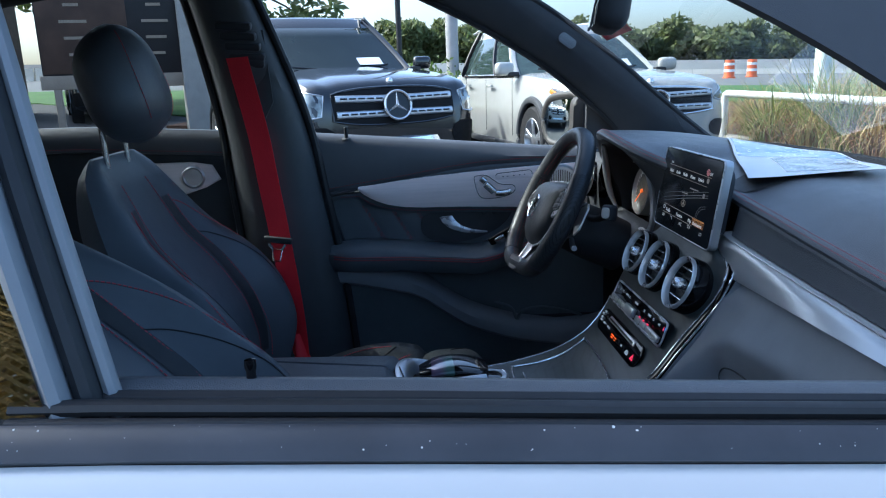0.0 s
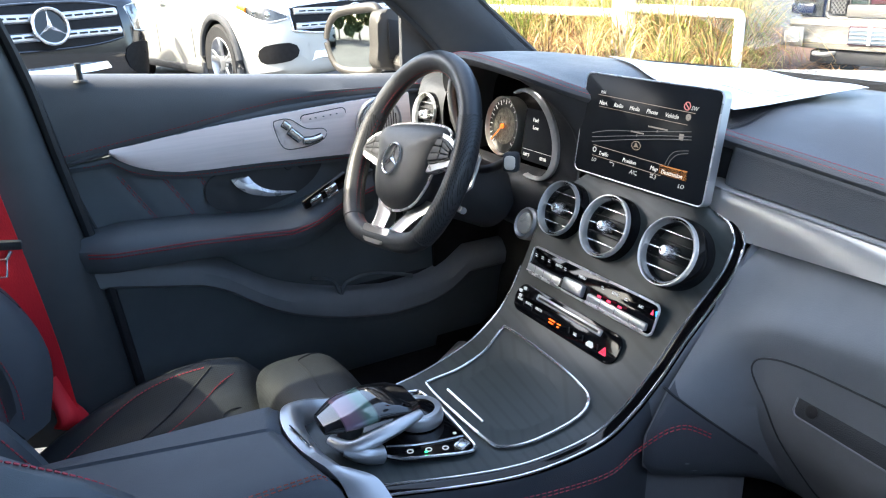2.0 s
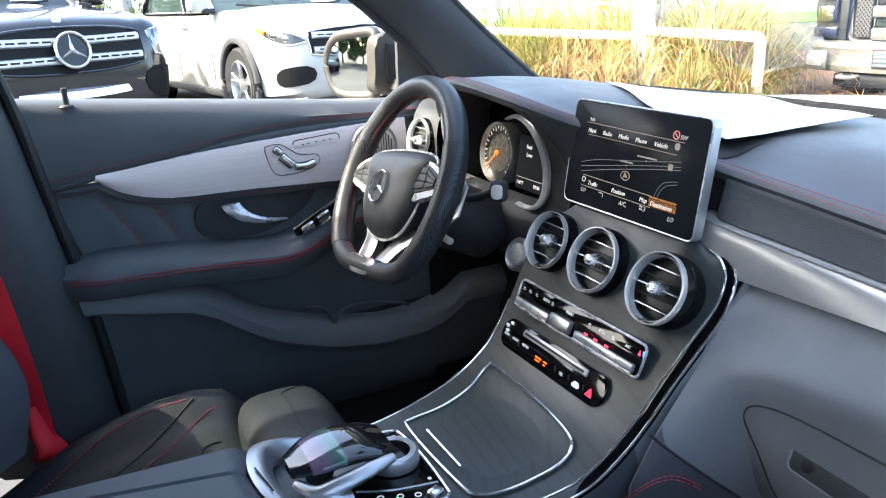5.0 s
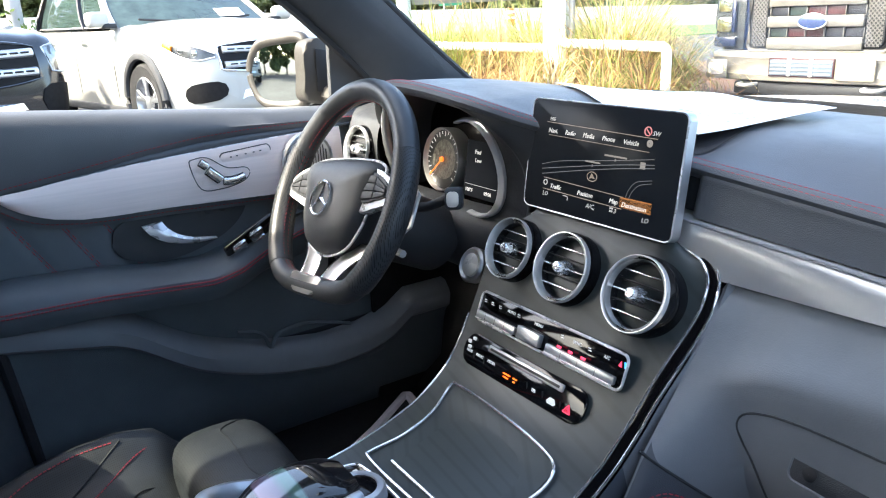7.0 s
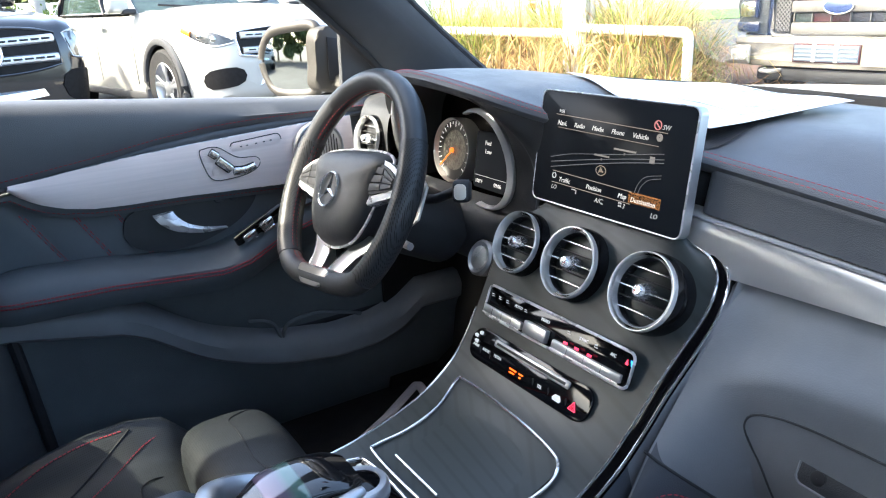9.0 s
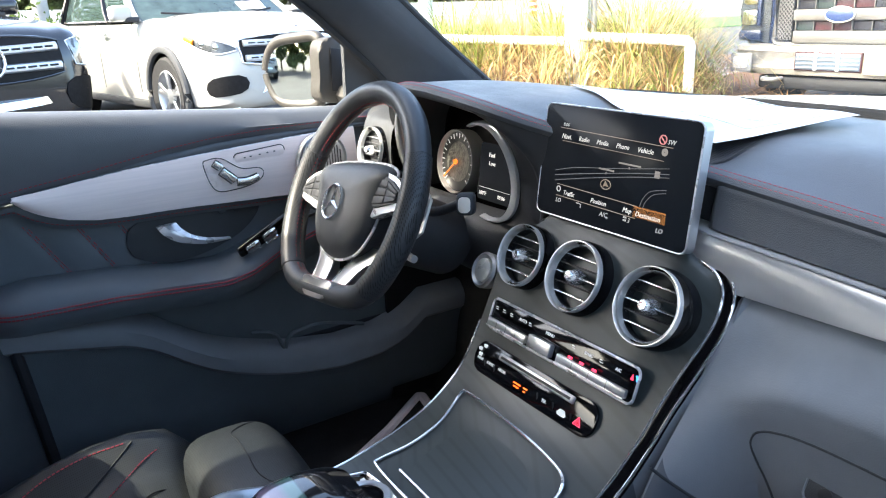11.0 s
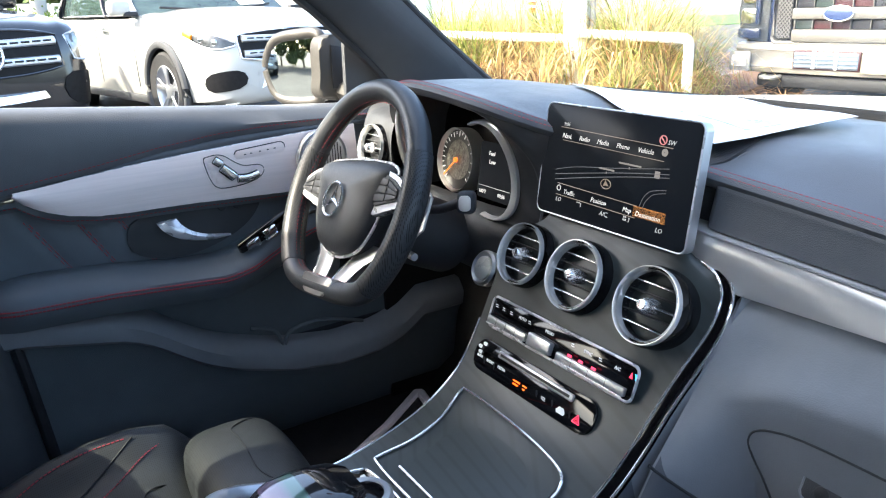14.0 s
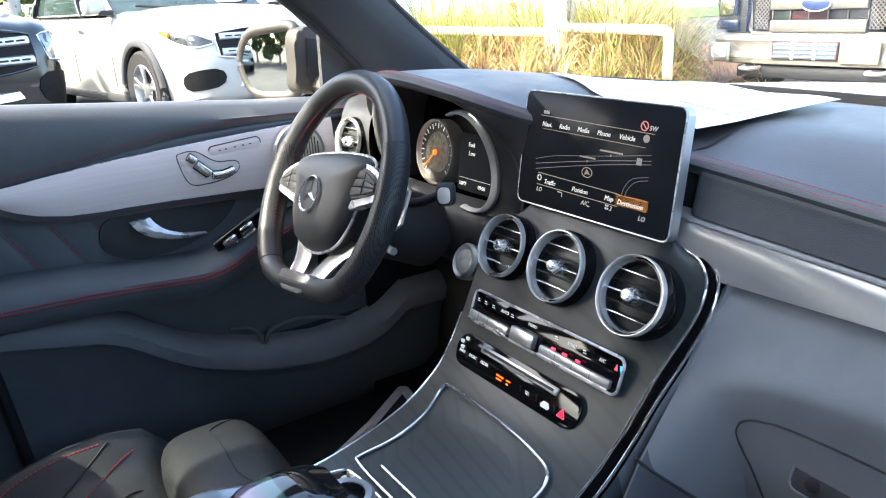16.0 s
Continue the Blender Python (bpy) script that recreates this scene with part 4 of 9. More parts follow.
# rear edge of the open window: channel, frame strips and the glossy pillar cover
for name, x0, x1, y0, r, fl, mat in (("window_channel", -0.660, -0.668, -0.798, 0.006, 1.2, STRIP), ("frame_strip", -0.672, -0.684, -0.808, 0.0085, 1.3, RUBBER), ("outer_strip", -0.687, -0.700, -0.820, 0.0085, 1.4, STRIP)):
    bm = bmesh.new()
    tube(bm, spline([(x0, y0, psill(x0) - 0.02), (x0 - 0.040, y0 + 0.03, 1.18), (x0 - 0.072, y0 + 0.062, 1.30), (x1 - 0.120, y0 + 0.12, 1.48)], 6), r, 8, flat=fl, up=(0, 1, 0))
    part(name, bm, mat, PDOOR)
bm = bmesh.new()
sheet(bm, [[(-0.694 - 0.12 * a - b, -0.826 + 0.10 * a + 0.03 * a * a, psill(-0.72) - 0.01 + 0.45 * a) for b in (0.0, 0.10, 0.30, 0.60, 0.9)] for a in [k / 8 for k in range(9)]], 0.004)
part("rear_window", bm, REAR_GLASS, PDOOR, "dark glass reflecting palms and sky")

bm = bmesh.new()
rows = []
for a in [k / 8 for k in range(9)]:
    z = 0.42 + 1.06 * a
    yy = -0.742 + 0.09 * sm(1.05, 1.5, z)
    xx = -0.70 - 0.10 * sm(1.03, 1.48, z)
    rows.append([(xx, yy, z), (xx - 0.02, yy + 0.05, z), (xx - 0.19, yy + 0.05, z), (xx - 0.21, yy, z), (xx - 0.20, yy - 0.03, z), (xx - 0.02, yy - 0.03, z)])
loft(bm, rows)
tagged(part("b_pillar_right", bm, PILLAR), "dark trimmed door pillar behind the passenger window", "pillar", kind="structure")

# ---- rear-view mirror ----
RVM = thing("rearview_mirror", (-0.07, 0.05, 1.31), "black rear-view mirror hanging from the windscreen", "mirror")
bm = bmesh.new()
box(bm, (-0.085, 0.03, 1.355), (0.055, 0.24, 0.085), 0.022, pose(0, 0, 0, 0, 8, -12), 3)
part("housing", bm, SOFT, RVM)
bm = bmesh.new()
box(bm, (-0.1145, 0.024, 1.352), (0.004, 0.215, 0.062), 0.0015, pose(0, 0, 0, 0, 8, -12))
part("mirror_glass", bm, MIRROR, RVM)
bm = bmesh.new()
tube(bm, spline([(-0.06, 0.03, 1.37), (-0.03, 0.03, 1.40), (0.0, 0.03, 1.42)], 4), 0.012, 8)
box(bm, (-0.02, 0.03, 1.425), (0.07, 0.07, 0.05), 0.015, pose(0, 0, 0, 0, 35, 0))
part("mount", bm, SOFT, RVM)
bm = bmesh.new()
g = bmesh.new()
box(g, (0, 0, 0), (0.09, 0.035, 0.001))
put(bm, g, frame_of((0.03, 0.40, 1.335), (0.35, -0.9, 0.2), (-0.7, 0.0, 0.55)))
sticker = tagged(part("windscreen_sticker", bm, make("red_sticker", (0.55, 0.03, 0.05), 0.5, vary=0.6, vary_scale=40)), "red and white price sticker on the windscreen", "sticker")

# sun visor edge by the passenger
bm = bmesh.new()
box(bm, (-0.33, -0.36, 1.50), (0.17, 0.40, 0.022), 0.009, pose(0, 0, 0, 0, 12, 0))
tagged(part("sun_visor", bm, LINER), "black cloth sun visor folded up", "sun visor")


# ---- dashboard ----
DB = thing("dashboard", (0.2, 0, 0.6), "black stitched dashboard with a driver's hood and matt trim strip", "dashboard")
NEAR = [(-0.74, 0.076, 0.9885), (-0.55, 0.078, 1.006), (-0.36, 0.078, 1.024), (-0.25, 0.079, 1.0345), (-0.143, 0.080, 1.0440), (-0.06, 0.082, 1.0520), (0.03, 0.078, 1.0610), (0.098, 0.045, 1.0735), (0.15, 0.010, 1.0915), (0.20, -0.006, 1.1035), (0.30, -0.010, 1.114), (0.39, -0.004, 1.116), (0.47, 0.012, 1.106), (0.53, 0.034, 1.088), (0.58, 0.060, 1.066), (0.64, 0.10, 1.046), (0.74, 0.16, 1.035)]
NEAR = spline([(x, y, z) for y, x, z in NEAR], 5)


def far_edge(y):
    return Vector((0.455 - 0.13 * (y / 0.72) ** 2, y, 1.058))


def pad_bulge(p, s):
    """How far the dashboard top rises over the straight line between its edges."""
    straight = p.z + (1.058 - p.z) * s
    pad = max(0.0, 1.073 - straight) * 0.92 * sm(-0.02, 0.34, s) * sm(1.02, 0.72, s)
    return pad + max(0.0, p.z - 1.062) * s * (1 - s) * 1.1


bm = bmesh.new()
rows = []
for p in NEAR:
    q = far_edge(p.y)
    row = [p + Vector((0.012, 0, -0.020)), p + Vector((0.006, 0, -0.0165)), p + Vector((0.001, 0, -0.012)), p + Vector((-0.001, 0, -0.006)), p + Vector((0.003, 0, 0.0)), p + Vector((0.012, 0, 0.0035))]
    for k in range(1, 17):
        s = k / 16
        c = p.lerp(q, s)
        c.z += pad_bulge(p, s)
        row.append(c)
    rows.append(row)
sheet(bm, rows)
part("top_pad", bm, DASH, DB, "black grained dashboard top")
bm = bmesh.new()
for dx, dz in ((0.0030, -0.0004), (0.0105, 0.0030)):
    stitches(bm, [p + Vector((dx, 0, dz)) for p in NEAR if -0.74 < p.y < 0.56], 0.00055, 0.0040, 0.0022)
part("top_seam", bm, SEAT_THREAD, DB, "double red seam")
# speaker grille lip on top, by the passenger
def pad_at(x, y):
    p = Vector((near_x(y), y, near_z(y)))
    q = far_edge(y)
    s = min(max((x - p.x) / max(q.x - p.x, 1e-3), 0.0), 1.0)
    return p.z + (q.z - p.z) * s + pad_bulge(p, s)


def near_x(y):
    return lerp_at([(p.y, p.x) for p in NEAR], y)


def near_z(y):
    return lerp_at([(p.y, p.z) for p in NEAR], y)


LIP = spline([(0.090, -0.07, 0), (0.092, -0.118, 0), (0.108, -0.133, 0), (0.132, -0.136, 0), (0.186, -0.134, 0), (0.284, -0.120, 0)], 6)
bm = bmesh.new()
sheet(bm, [[(p.x + (0.22 - p.x) * f, p.y + (0.02 - p.y) * f, pad_at(p.x + (0.22 - p.x) * f, p.y + (0.02 - p.y) * f) + 0.0022) for f in [k / 10 for k in range(11)]] for p in LIP])
part("speaker_grille", bm, make_perforated("speaker_mesh", (0.05, 0.05, 0.055), 0.6, 260, 1.0, 0.35), DB)

# padded face under the top, passenger side, and the trim strip
YP = [-0.74 + 0.62 * i / 40 for i in range(41)]


def strip_top(y):
    return Vector((0.062, y, lerp_at([(-0.74, 0.950), (-0.40, 0.967), (-0.12, 0.985)], y)))


def strip_foot(y):
    return Vector((lerp_at([(-0.74, 0.022), (-0.40, 0.038), (-0.12, 0.058)], y) , y, lerp_at([(-0.74, 0.952), (-0.40, 0.937), (-0.12, 0.921)], y)))


bm = bmesh.new()
rows = []
for y in [v for v in YP if v < -0.160] + [-0.156, -0.150, -0.144, -0.138, -0.132, -0.127]:
    e = 0.05 * sm(-0.160, -0.122, y) ** 2
    a, b = Vector((near_x(y), y, near_z(y))), strip_top(y)
    rows.append([(a.x + 0.006 + e, y, a.z - 0.005), (a.x - 0.001 + e, y, a.z - 0.013), (a.x * 0.6 + b.x * 0.4 + 0.004 + e, y, a.z * 0.6 + b.z * 0.4), (b.x + 0.006 + e, y, b.z + 0.002)])
sheet(bm, [spline(r, 3) for r in rows])
part("face_pad", bm, DASH, DB, "black padded face")
bm = bmesh.new()
box(bm, (0.130, -0.02, 0.975), (0.05, 0.28, 0.10), 0.01)
part("screen_socket", bm, SOFT, DB, "dark socket behind the screen")
bm = bmesh.new()
rows = []
for y in YP:
    a, b = strip_top(y), strip_foot(y)
    rows.append([a + Vector((0.03, 0, 0.000)), a + Vector((0.003, 0, 0.000)), a + Vector((-0.002, 0, -0.003)), a.lerp(b, 0.25) + Vector((-0.004, 0, 0)), a.lerp(b, 0.5) + Vector((-0.003, 0, 0)), a.lerp(b, 0.8) + Vector((-0.002, 0, 0)), b, b + Vector((0.008, 0, -0.003)), b + Vector((0.03, 0, -0.004))])
sheet(bm, rows)
part("trim_strip", bm, DARK_ALU, DB, "satin grey trim strip")
bm = bmesh.new()
tube(bm, [strip_top(y) + Vector((-0.002, 0, -0.001)) for y in YP], 0.0016, 6)
part("strip_edge", bm, SATIN, DB)
bm = bmesh.new()


def low_row(y):
    b = strip_foot(y)
    zc = lerp_at([(-0.74, 0.872), (-0.45, 0.866), (-0.30, 0.852), (-0.24, 0.828), (-0.20, 0.808)], y)
    c = spline([b + Vector((0.022, 0, -0.003)), b + Vector((0.010, 0, -0.006)), Vector((b.x * 0.55 + 0.008, y, b.z * 0.5 + zc * 0.5)), Vector((0.010, y, zc + 0.012)), Vector((0.007, y, zc - 0.006)), Vector((0.009, y, zc - 0.028)), Vector((0.0135, y, 0.780 + 0.2 * (zc - 0.85))), Vector((0.019, y, 0.745)), Vector((0.034, y, 0.70)), Vector((0.070, y, 0.64)), Vector((0.12, y, 0.57)), Vector((0.22, y, 0.50))], 4)
    side = sm(-0.275, -0.206, y)
    return [Vector((p.x + (min(p.x, knee_x(p.z)) - p.x) * side * sm(0.56, 0.66, p.z) * sm(0.928, 0.895, p.z), y, p.z)) for p in c]


def knee_x(z):
    """How far back the knee panel swells beside the console at height z."""
    return lerp_at([(0.60, -0.10), (0.70, -0.098), (0.753, -0.066), (0.825, -0.007), (0.876, 0.020), (0.903, 0.034), (0.924, 0.046), (0.96, 0.07)], z)


sheet(bm, [low_row(y) for y in [-0.74 + 0.535 * i / 40 for i in range(41)]])
part("lower_face", bm, HARD, DB, "dark grained lower dashboard")
# glovebox lid with recessed pull
bm = bmesh.new()


def low_x(y, z):
    return lerp_at(sorted((p.z, p.x) for p in low_row(y)[3:]), z)


loop = spline([(-0.273, 0.770, 0), (-0.2675, 0.785, 0), (-0.2665, 0.796, 0), (-0.271, 0.806, 0), (-0.281, 0.813, 0), (-0.294, 0.8175, 0), (-0.313, 0.8215, 0), (-0.346, 0.824, 0), (-0.40, 0.824, 0), (-0.45, 0.823, 0), (-0.66, 0.815, 0), (-0.70, 0.80, 0), (-0.70, 0.62, 0), (-0.66, 0.60, 0), (-0.40, 0.60, 0), (-0.33, 0.61, 0), (-0.305, 0.68, 0), (-0.285, 0.747, 0)], 6, True)
tube(bm, [(low_x(p.x, p.y) - 0.0003, p.x, p.y) for p in loop], 0.0014, 6, closed=True)
part("glovebox_joint", bm, SOFT, DB, "glovebox outline joint")
bm = bmesh.new()
fm = frame_of((low_x(-0.388, 0.772) - 0.0005, -0.388, 0.772), (0, -1, -0.07), (0.30, 0, 1))
slab(bm, rrect(0.118, 0.026, 0.006), 0.003, fm, 0.001)
pull = part("glovebox_pull", bm, SOFT, DB, "recessed black glovebox pull")
bm = bmesh.new()
lathe(bm, [(0.0075, 0.002), (0.0075, 0.0045), (0.006, 0.0055), (0.0005, 0.0055)], fm @ Matrix.Translation((-0.040, 0.0, 0.0)), 18)
part("lock", bm, RUBBER, pull)
bm = bmesh.new()
tube(bm, [fm @ Vector((x, y, 0.002)) for x, y in rrect(0.122, 0.030, 0.008)], 0.0012, 6, closed=True)
part("pull_edge", bm, HARD, pull)

# padded hood face between the seam and the crease round the instruments
# Darker than the dash vinyl: the hood's shade is put into its colour.
SHADED_HOOD = make("shaded_hood_leather", (0.026, 0.028, 0.032), 0.55, grain=0.25, grain_scale=800, vary=0.12)
CREASE = spline([(0.004, 0.340, 1.101), (0.006, 0.300, 1.100), (0.010, 0.243, 1.094), (0.012, 0.198, 1.083), (0.020, 0.172, 1.066), (0.030, 0.149, 1.045), (0.040, 0.136, 1.026), (0.048, 0.128, 1.004), (0.052, 0.122, 0.972), (0.050, 0.120, 0.946), (0.046, 0.122, 0.922)], 5)
HEM = spline([(near_x(y) + 0.003, y, near_z(y) - 0.0135) for y in (0.345, 0.305, 0.255, 0.215, 0.185, 0.160, 0.138, 0.115, 0.095, 0.075, 0.055)], 5)
bm = bmesh.new()
sheet(bm, [[h.lerp(c, k / 8) + Vector((-0.010 * math.sin(math.pi * k / 8) * min(1.0, (h - c).length / 0.06), 0, 0)) for k in range(9)] for h, c in zip(HEM, CREASE)])
part("hood_face", bm, SHADED_HOOD, DB, "black leather face of the hood below its red seam")
bm = bmesh.new()
tube(bm, CREASE[8:], 0.0011, 6)
part("hood_crease", bm, DASH, DB)
# instrument hood: a tunnel under the top pad
arch = spline([(0, 0.150, 0.905), (0, 0.146, 0.95), (0, 0.152, 1.0), (0, 0.178, 1.045), (0, 0.225, 1.078), (0, 0.30, 1.098), (0, 0.39, 1.100), (0, 0.47, 1.088), (0, 0.515, 1.060), (0, 0.535, 1.02), (0, 0.54, 0.96), (0, 0.535, 0.905)], 6)
bm = bmesh.new()
rows = []
for p in arch:
    fx = near_x(p.y) if 0.1 < p.y < 0.6 else 0.03
    fx = fx + 0.05 * sm(1.06, 0.92, p.z) + 0.004
    if p.y < 0.26:
        fx = max(fx, 0.012 + 0.085 * sm(1.085, 1.02, p.z))
    c = Vector((0, 0.345, 0.98))
    o = (Vector((0, p.y, p.z)) - c)
    rows.append([(fx + 0.03, *(c + o * 1.12)[1:]), (fx + 0.004, *(c + o * 1.09)[1:]), (fx, *(c + o * 1.04)[1:]), (fx + 0.006, p.y, p.z), (fx + 0.06, *(c + o * 0.97)[1:]), (0.150, *(c + o * 0.93)[1:])])
sheet(bm, rows)
part("instrument_hood", bm, SOFT, DB, "black padded instrument hood")
CL = thing("instrument_cluster", (0.14, 0.345, 0.9), "instrument cluster with two round dials and a centre display", "instrument cluster")
bm = bmesh.new()
box(bm, (0.152, 0.345, 0.975), (0.006, 0.40, 0.19))
part("backing", bm, GLOSS, CL)
# bright arc beside the dials
bm = bmesh.new()
RING = [(a, Vector((0.050 + 0.012 * sm(60, -80, a), 0.268 - 0.076 * math.cos(radians(a)), 0.982 + 0.076 * math.sin(radians(a))))) for a in range(112, -112, -8)]
rows = []
for a, p in RING:
    d = Vector((0, -math.cos(radians(a)), math.sin(radians(a))))
    w = 0.003 + 0.008 * sm(118, 50, a) * sm(-100, -20, a)
    rows.append([p + d * w, p + Vector((-0.003, 0, 0)) + d * w * 0.5, p + Vector((-0.003, 0, 0)), p + Vector((0.002, 0, 0)) - d * 0.002, p + Vector((0.008, 0, 0)) - d * 0.002, p + Vector((0.010, 0, 0)) + d * w])
loft(bm, rows)
part("dial_hood", bm, make("pale_satin_arc", (0.88, 0.88, 0.89), 0.18, metal=0.40), CL, "satin chrome arc")
bm = bmesh.new()
sheet(bm, [[p + Vector((0.006, 0, 0)), p + Vector((0.06, 0, 0))] for a, p in RING if a < 70])
part("dial_tube", bm, GLOSS, CL)
bm = bmesh.new()
line = spline([(0.03, 0.475, 1.075), (0.045, 0.512, 1.045), (0.055, 0.528, 1.0), (0.065, 0.528, 0.95), (0.08, 0.515, 0.91)], 8)
tube(bm, line, lambda s: 0.003 + 0.006 * math.sin(math.pi * s), 10)
part("left_arc", bm, SATIN, CL)
bm = bmesh.new()
rows = []
for a, p in RING:
    c, s = math.cos(radians(a)), math.sin(radians(a))
    if a > 84 or a < -84:
        continue
    q = min(CREASE, key=lambda e: abs(math.atan2(e.z - 0.982, 0.268 - e.y) - radians(a)) if e.z > 0.93 else abs(-0.35 - radians(a)))
    if a < -20:
        q = Vector((0.062, 0.122 - 0.0008 * (a + 20), 0.922 + 0.0002 * (a + 20)))
    d = Vector((0, -c, s))
    w = 0.003 + 0.006 * sm(118, 50, a) * sm(-100, -20, a)
    rows.append([p + d * w + Vector((0.006, 0, 0)), (p + d * w).lerp(q, 0.3) + Vector((0.004, 0, 0)), (p + d * w).lerp(q, 0.7) + Vector((0.001, 0, 0)), q])
sheet(bm, rows)
part("cluster_surround", bm, SHADED_HOOD, DB, "black padded surround of the instruments")
FACE = make("dial_mesh_face", (0.10, 0.098, 0.082), 0.5, metal=0.2, grain=1.0, grain_scale=220, vary=0.5, vary_scale=150)
for cy in (0.440, 0.205):
    fm = frame_of((0.118, cy, 0.965), (0, -1, 0), (0.15, 0, 1))
    bm = bmesh.new()
    lathe(bm, [(0.058, -0.03), (0.058, 0.004), (0.0565, 0.006), (0.055, 0.004), (0.053, -0.02)], fm, 40)
    dial = part("dial_ring", bm, DARK_ALU, CL, "dark silver dial ring")
    bm = bmesh.new()
    lathe(bm, [(0.054, -0.004), (0.036, -0.003)], fm, 40)
    part("dial_scale", bm, make("dial_black", (0.012, 0.012, 0.012), 0.4), dial)
    bm = bmesh.new()
    lathe(bm, [(0.036, -0.003), (0.0005, -0.0025)], fm, 40)
    part("dial_face", bm, FACE, dial, "chequered metal dial face")
    bm = bmesh.new()
    for k in range(25):
        a = radians(225 - 270 * k / 24)
        ln = 0.009 if k % 2 == 0 else 0.005
        g = bmesh.new()
        box(g, (0.051 - ln / 2, 0, 0), (ln, 0.0014, 0.0008))
        put(bm, g, fm @ pose(0, 0, -0.002, 0, 0, math.degrees(a)))
    part("dial_marks", bm, GLOW_WHITE, dial)
    bm = bmesh.new()
    g = bmesh.new()
    box(g, (0.024, 0, 0), (0.048, 0.0020, 0.0012))
    lathe(g, [(0.005, -0.001), (0.004, 0.003), (0.0005, 0.0035)], None, 16)
    put(bm, g, fm @ pose(0, 0, 0.002, 0, 0, 222))
    part("needle", bm, GLOW_ORANGE, dial, "orange needle")
bm = bmesh.new()
fm = frame_of((0.1185, 0.318, 0.962), (0, -1, 0), (0.15, 0, 1))
slab(bm, rrect(0.094, 0.096, 0.006), 0.003, fm)
disp = part("display", bm, SCREEN, CL, "small dark trip display")
bm = bmesh.new()
for txt, sx, sy, sz in (("Fuel", -0.022, 0.026, 0.010), ("Low", -0.02, 0.012, 0.010), ("100°F", -0.042, -0.040, 0.009), ("09:06", 0.012, -0.040, 0.009)):
    put(bm, words(txt, sz), fm @ Matrix.Translation((sx, sy, 0.0034)))
box(bm, fm @ Vector((0, -0.027, 0.0034)), (0.0006, 0.088, 0.0006))
part("display_text", bm, GLOW_WHITE, disp)

# driver's side air vent and the dashboard end
def vent(name, centre, r, n, u, label):
    """A round air nozzle: housing, chrome ring, cross vanes and a knurled centre knob."""
    V = thing(name, centre, label, "air vent", "dashboard air vents")
    fm = frame_of(centre, u, Vector(n).cross(Vector(u)))
    bm = bmesh.new()
    lathe(bm, [(r * 1.00, -0.045), (r * 1.05, -0.02), (r * 1.05, 0.002), (r * 1.0, 0.008)], fm, 40)
    part("housing", bm, GLOSS, V, "glossy black housing")
    bm = bmesh.new()
    lathe(bm, [(r * 0.99, -0.004), (r * 1.014, 0.003)] + [(r * (0.986 + 0.027 * math.cos(radians(q))), 0.0065 + 0.0070 * math.sin(radians(q))) for q in range(0, 181, 20)] + [(r * 0.958, 0.001)], fm, 56)
    part("ring", bm, RING_CHROME, V, "bright chrome ring", smooth=60)
    bm = bmesh.new()
    lathe(bm, [(r * 0.962, 0.0030), (r * 0.905, 0.0030)], fm, 48)
    part("ring_groove", bm, GLOSS, V)
    bm = bmesh.new()
    lathe(bm, [(r * 0.908, 0.004), (r * 0.905, 0.0095), (r * 0.893, 0.0108), (r * 0.880, 0.009), (r * 0.872, 0.002), (r * 0.868, -0.006)], fm, 56)
    part("inner_ring", bm, RING_CHROME, V, smooth=60)
    bm = bmesh.new()
    lathe(bm, [(r * 0.87, 0.002), (r * 0.86, -0.03), (0.0005, -0.032)], fm, 32)
    part("throat", bm, RUBBER, V)
    for k in (-2, -1, 0, 1, 2):
        bm = bmesh.new()
        y = k * r * 0.27
        w = 2 * r * 0.86 * math.sqrt(max(1 - (y / (r * 0.87)) ** 2, 0.02))
        g = bmesh.new()
        box(g, (0, y, -0.006), (w, 0.0018, 0.014), 0.0006)
        put(bm, g, fm)
        slat = part("vane", bm, RUBBER, V)
        if k in (-2, 0, 2):
            bm = bmesh.new()
            g = bmesh.new()
            box(g, (0, y, 0.002), (w * 0.98, 0.0017, 0.0018), 0.0005)
            put(bm, g, fm)
            part("vane_edge", bm, CHROME, slat)
    bm = bmesh.new()
    prof = [(0.0085, -0.01), (0.0092, 0.004), (0.0085, 0.008), (0.0072, 0.011), (0.0066, 0.017), (0.0052, 0.019), (0.0005, 0.0192)]
    g = bmesh.new()
    rings = []
    for i, (rr, h) in enumerate(prof):
        rings.append([(rr * (1 + (0.09 if j % 2 and 0 < i < 5 else 0)) * math.cos(2 * math.pi * j / 28), rr * (1 + (0.09 if j % 2 and 0 < i < 5 else 0)) * math.sin(2 * math.pi * j / 28), h) for j in range(28)])
    loft(g, rings, caps=False)
    put(bm, g, fm)
    part("knob", bm, CHROME, V, "knurled silver knob")
    return V


N_STACK = Vector((-0.90, 0, 0.42))
U_STACK = Vector((0, -1, 0))
for cy in (0.094, -0.013, -0.135):
    vent("air_vent", (0.000, cy, 0.902), 0.0455 if cy < 0.05 else 0.043, N_STACK, U_STACK, "round chrome-ringed air vent on the centre stack")
vent("air_vent", (0.030, 0.590, 0.978), 0.043, (-0.95, -0.05, 0.2), (0.05, -1, 0), "round chrome-ringed air vent beside the driver's door")
bm = bmesh.new()
prof = spline([(0.10, 0, 1.045), (0.055, 0, 1.035), (0.040, 0, 1.01), (0.036, 0, 0.97), (0.040, 0, 0.92), (0.055, 0, 0.86), (0.085, 0, 0.805), (0.15, 0, 0.775), (0.26, 0, 0.755)], 4)
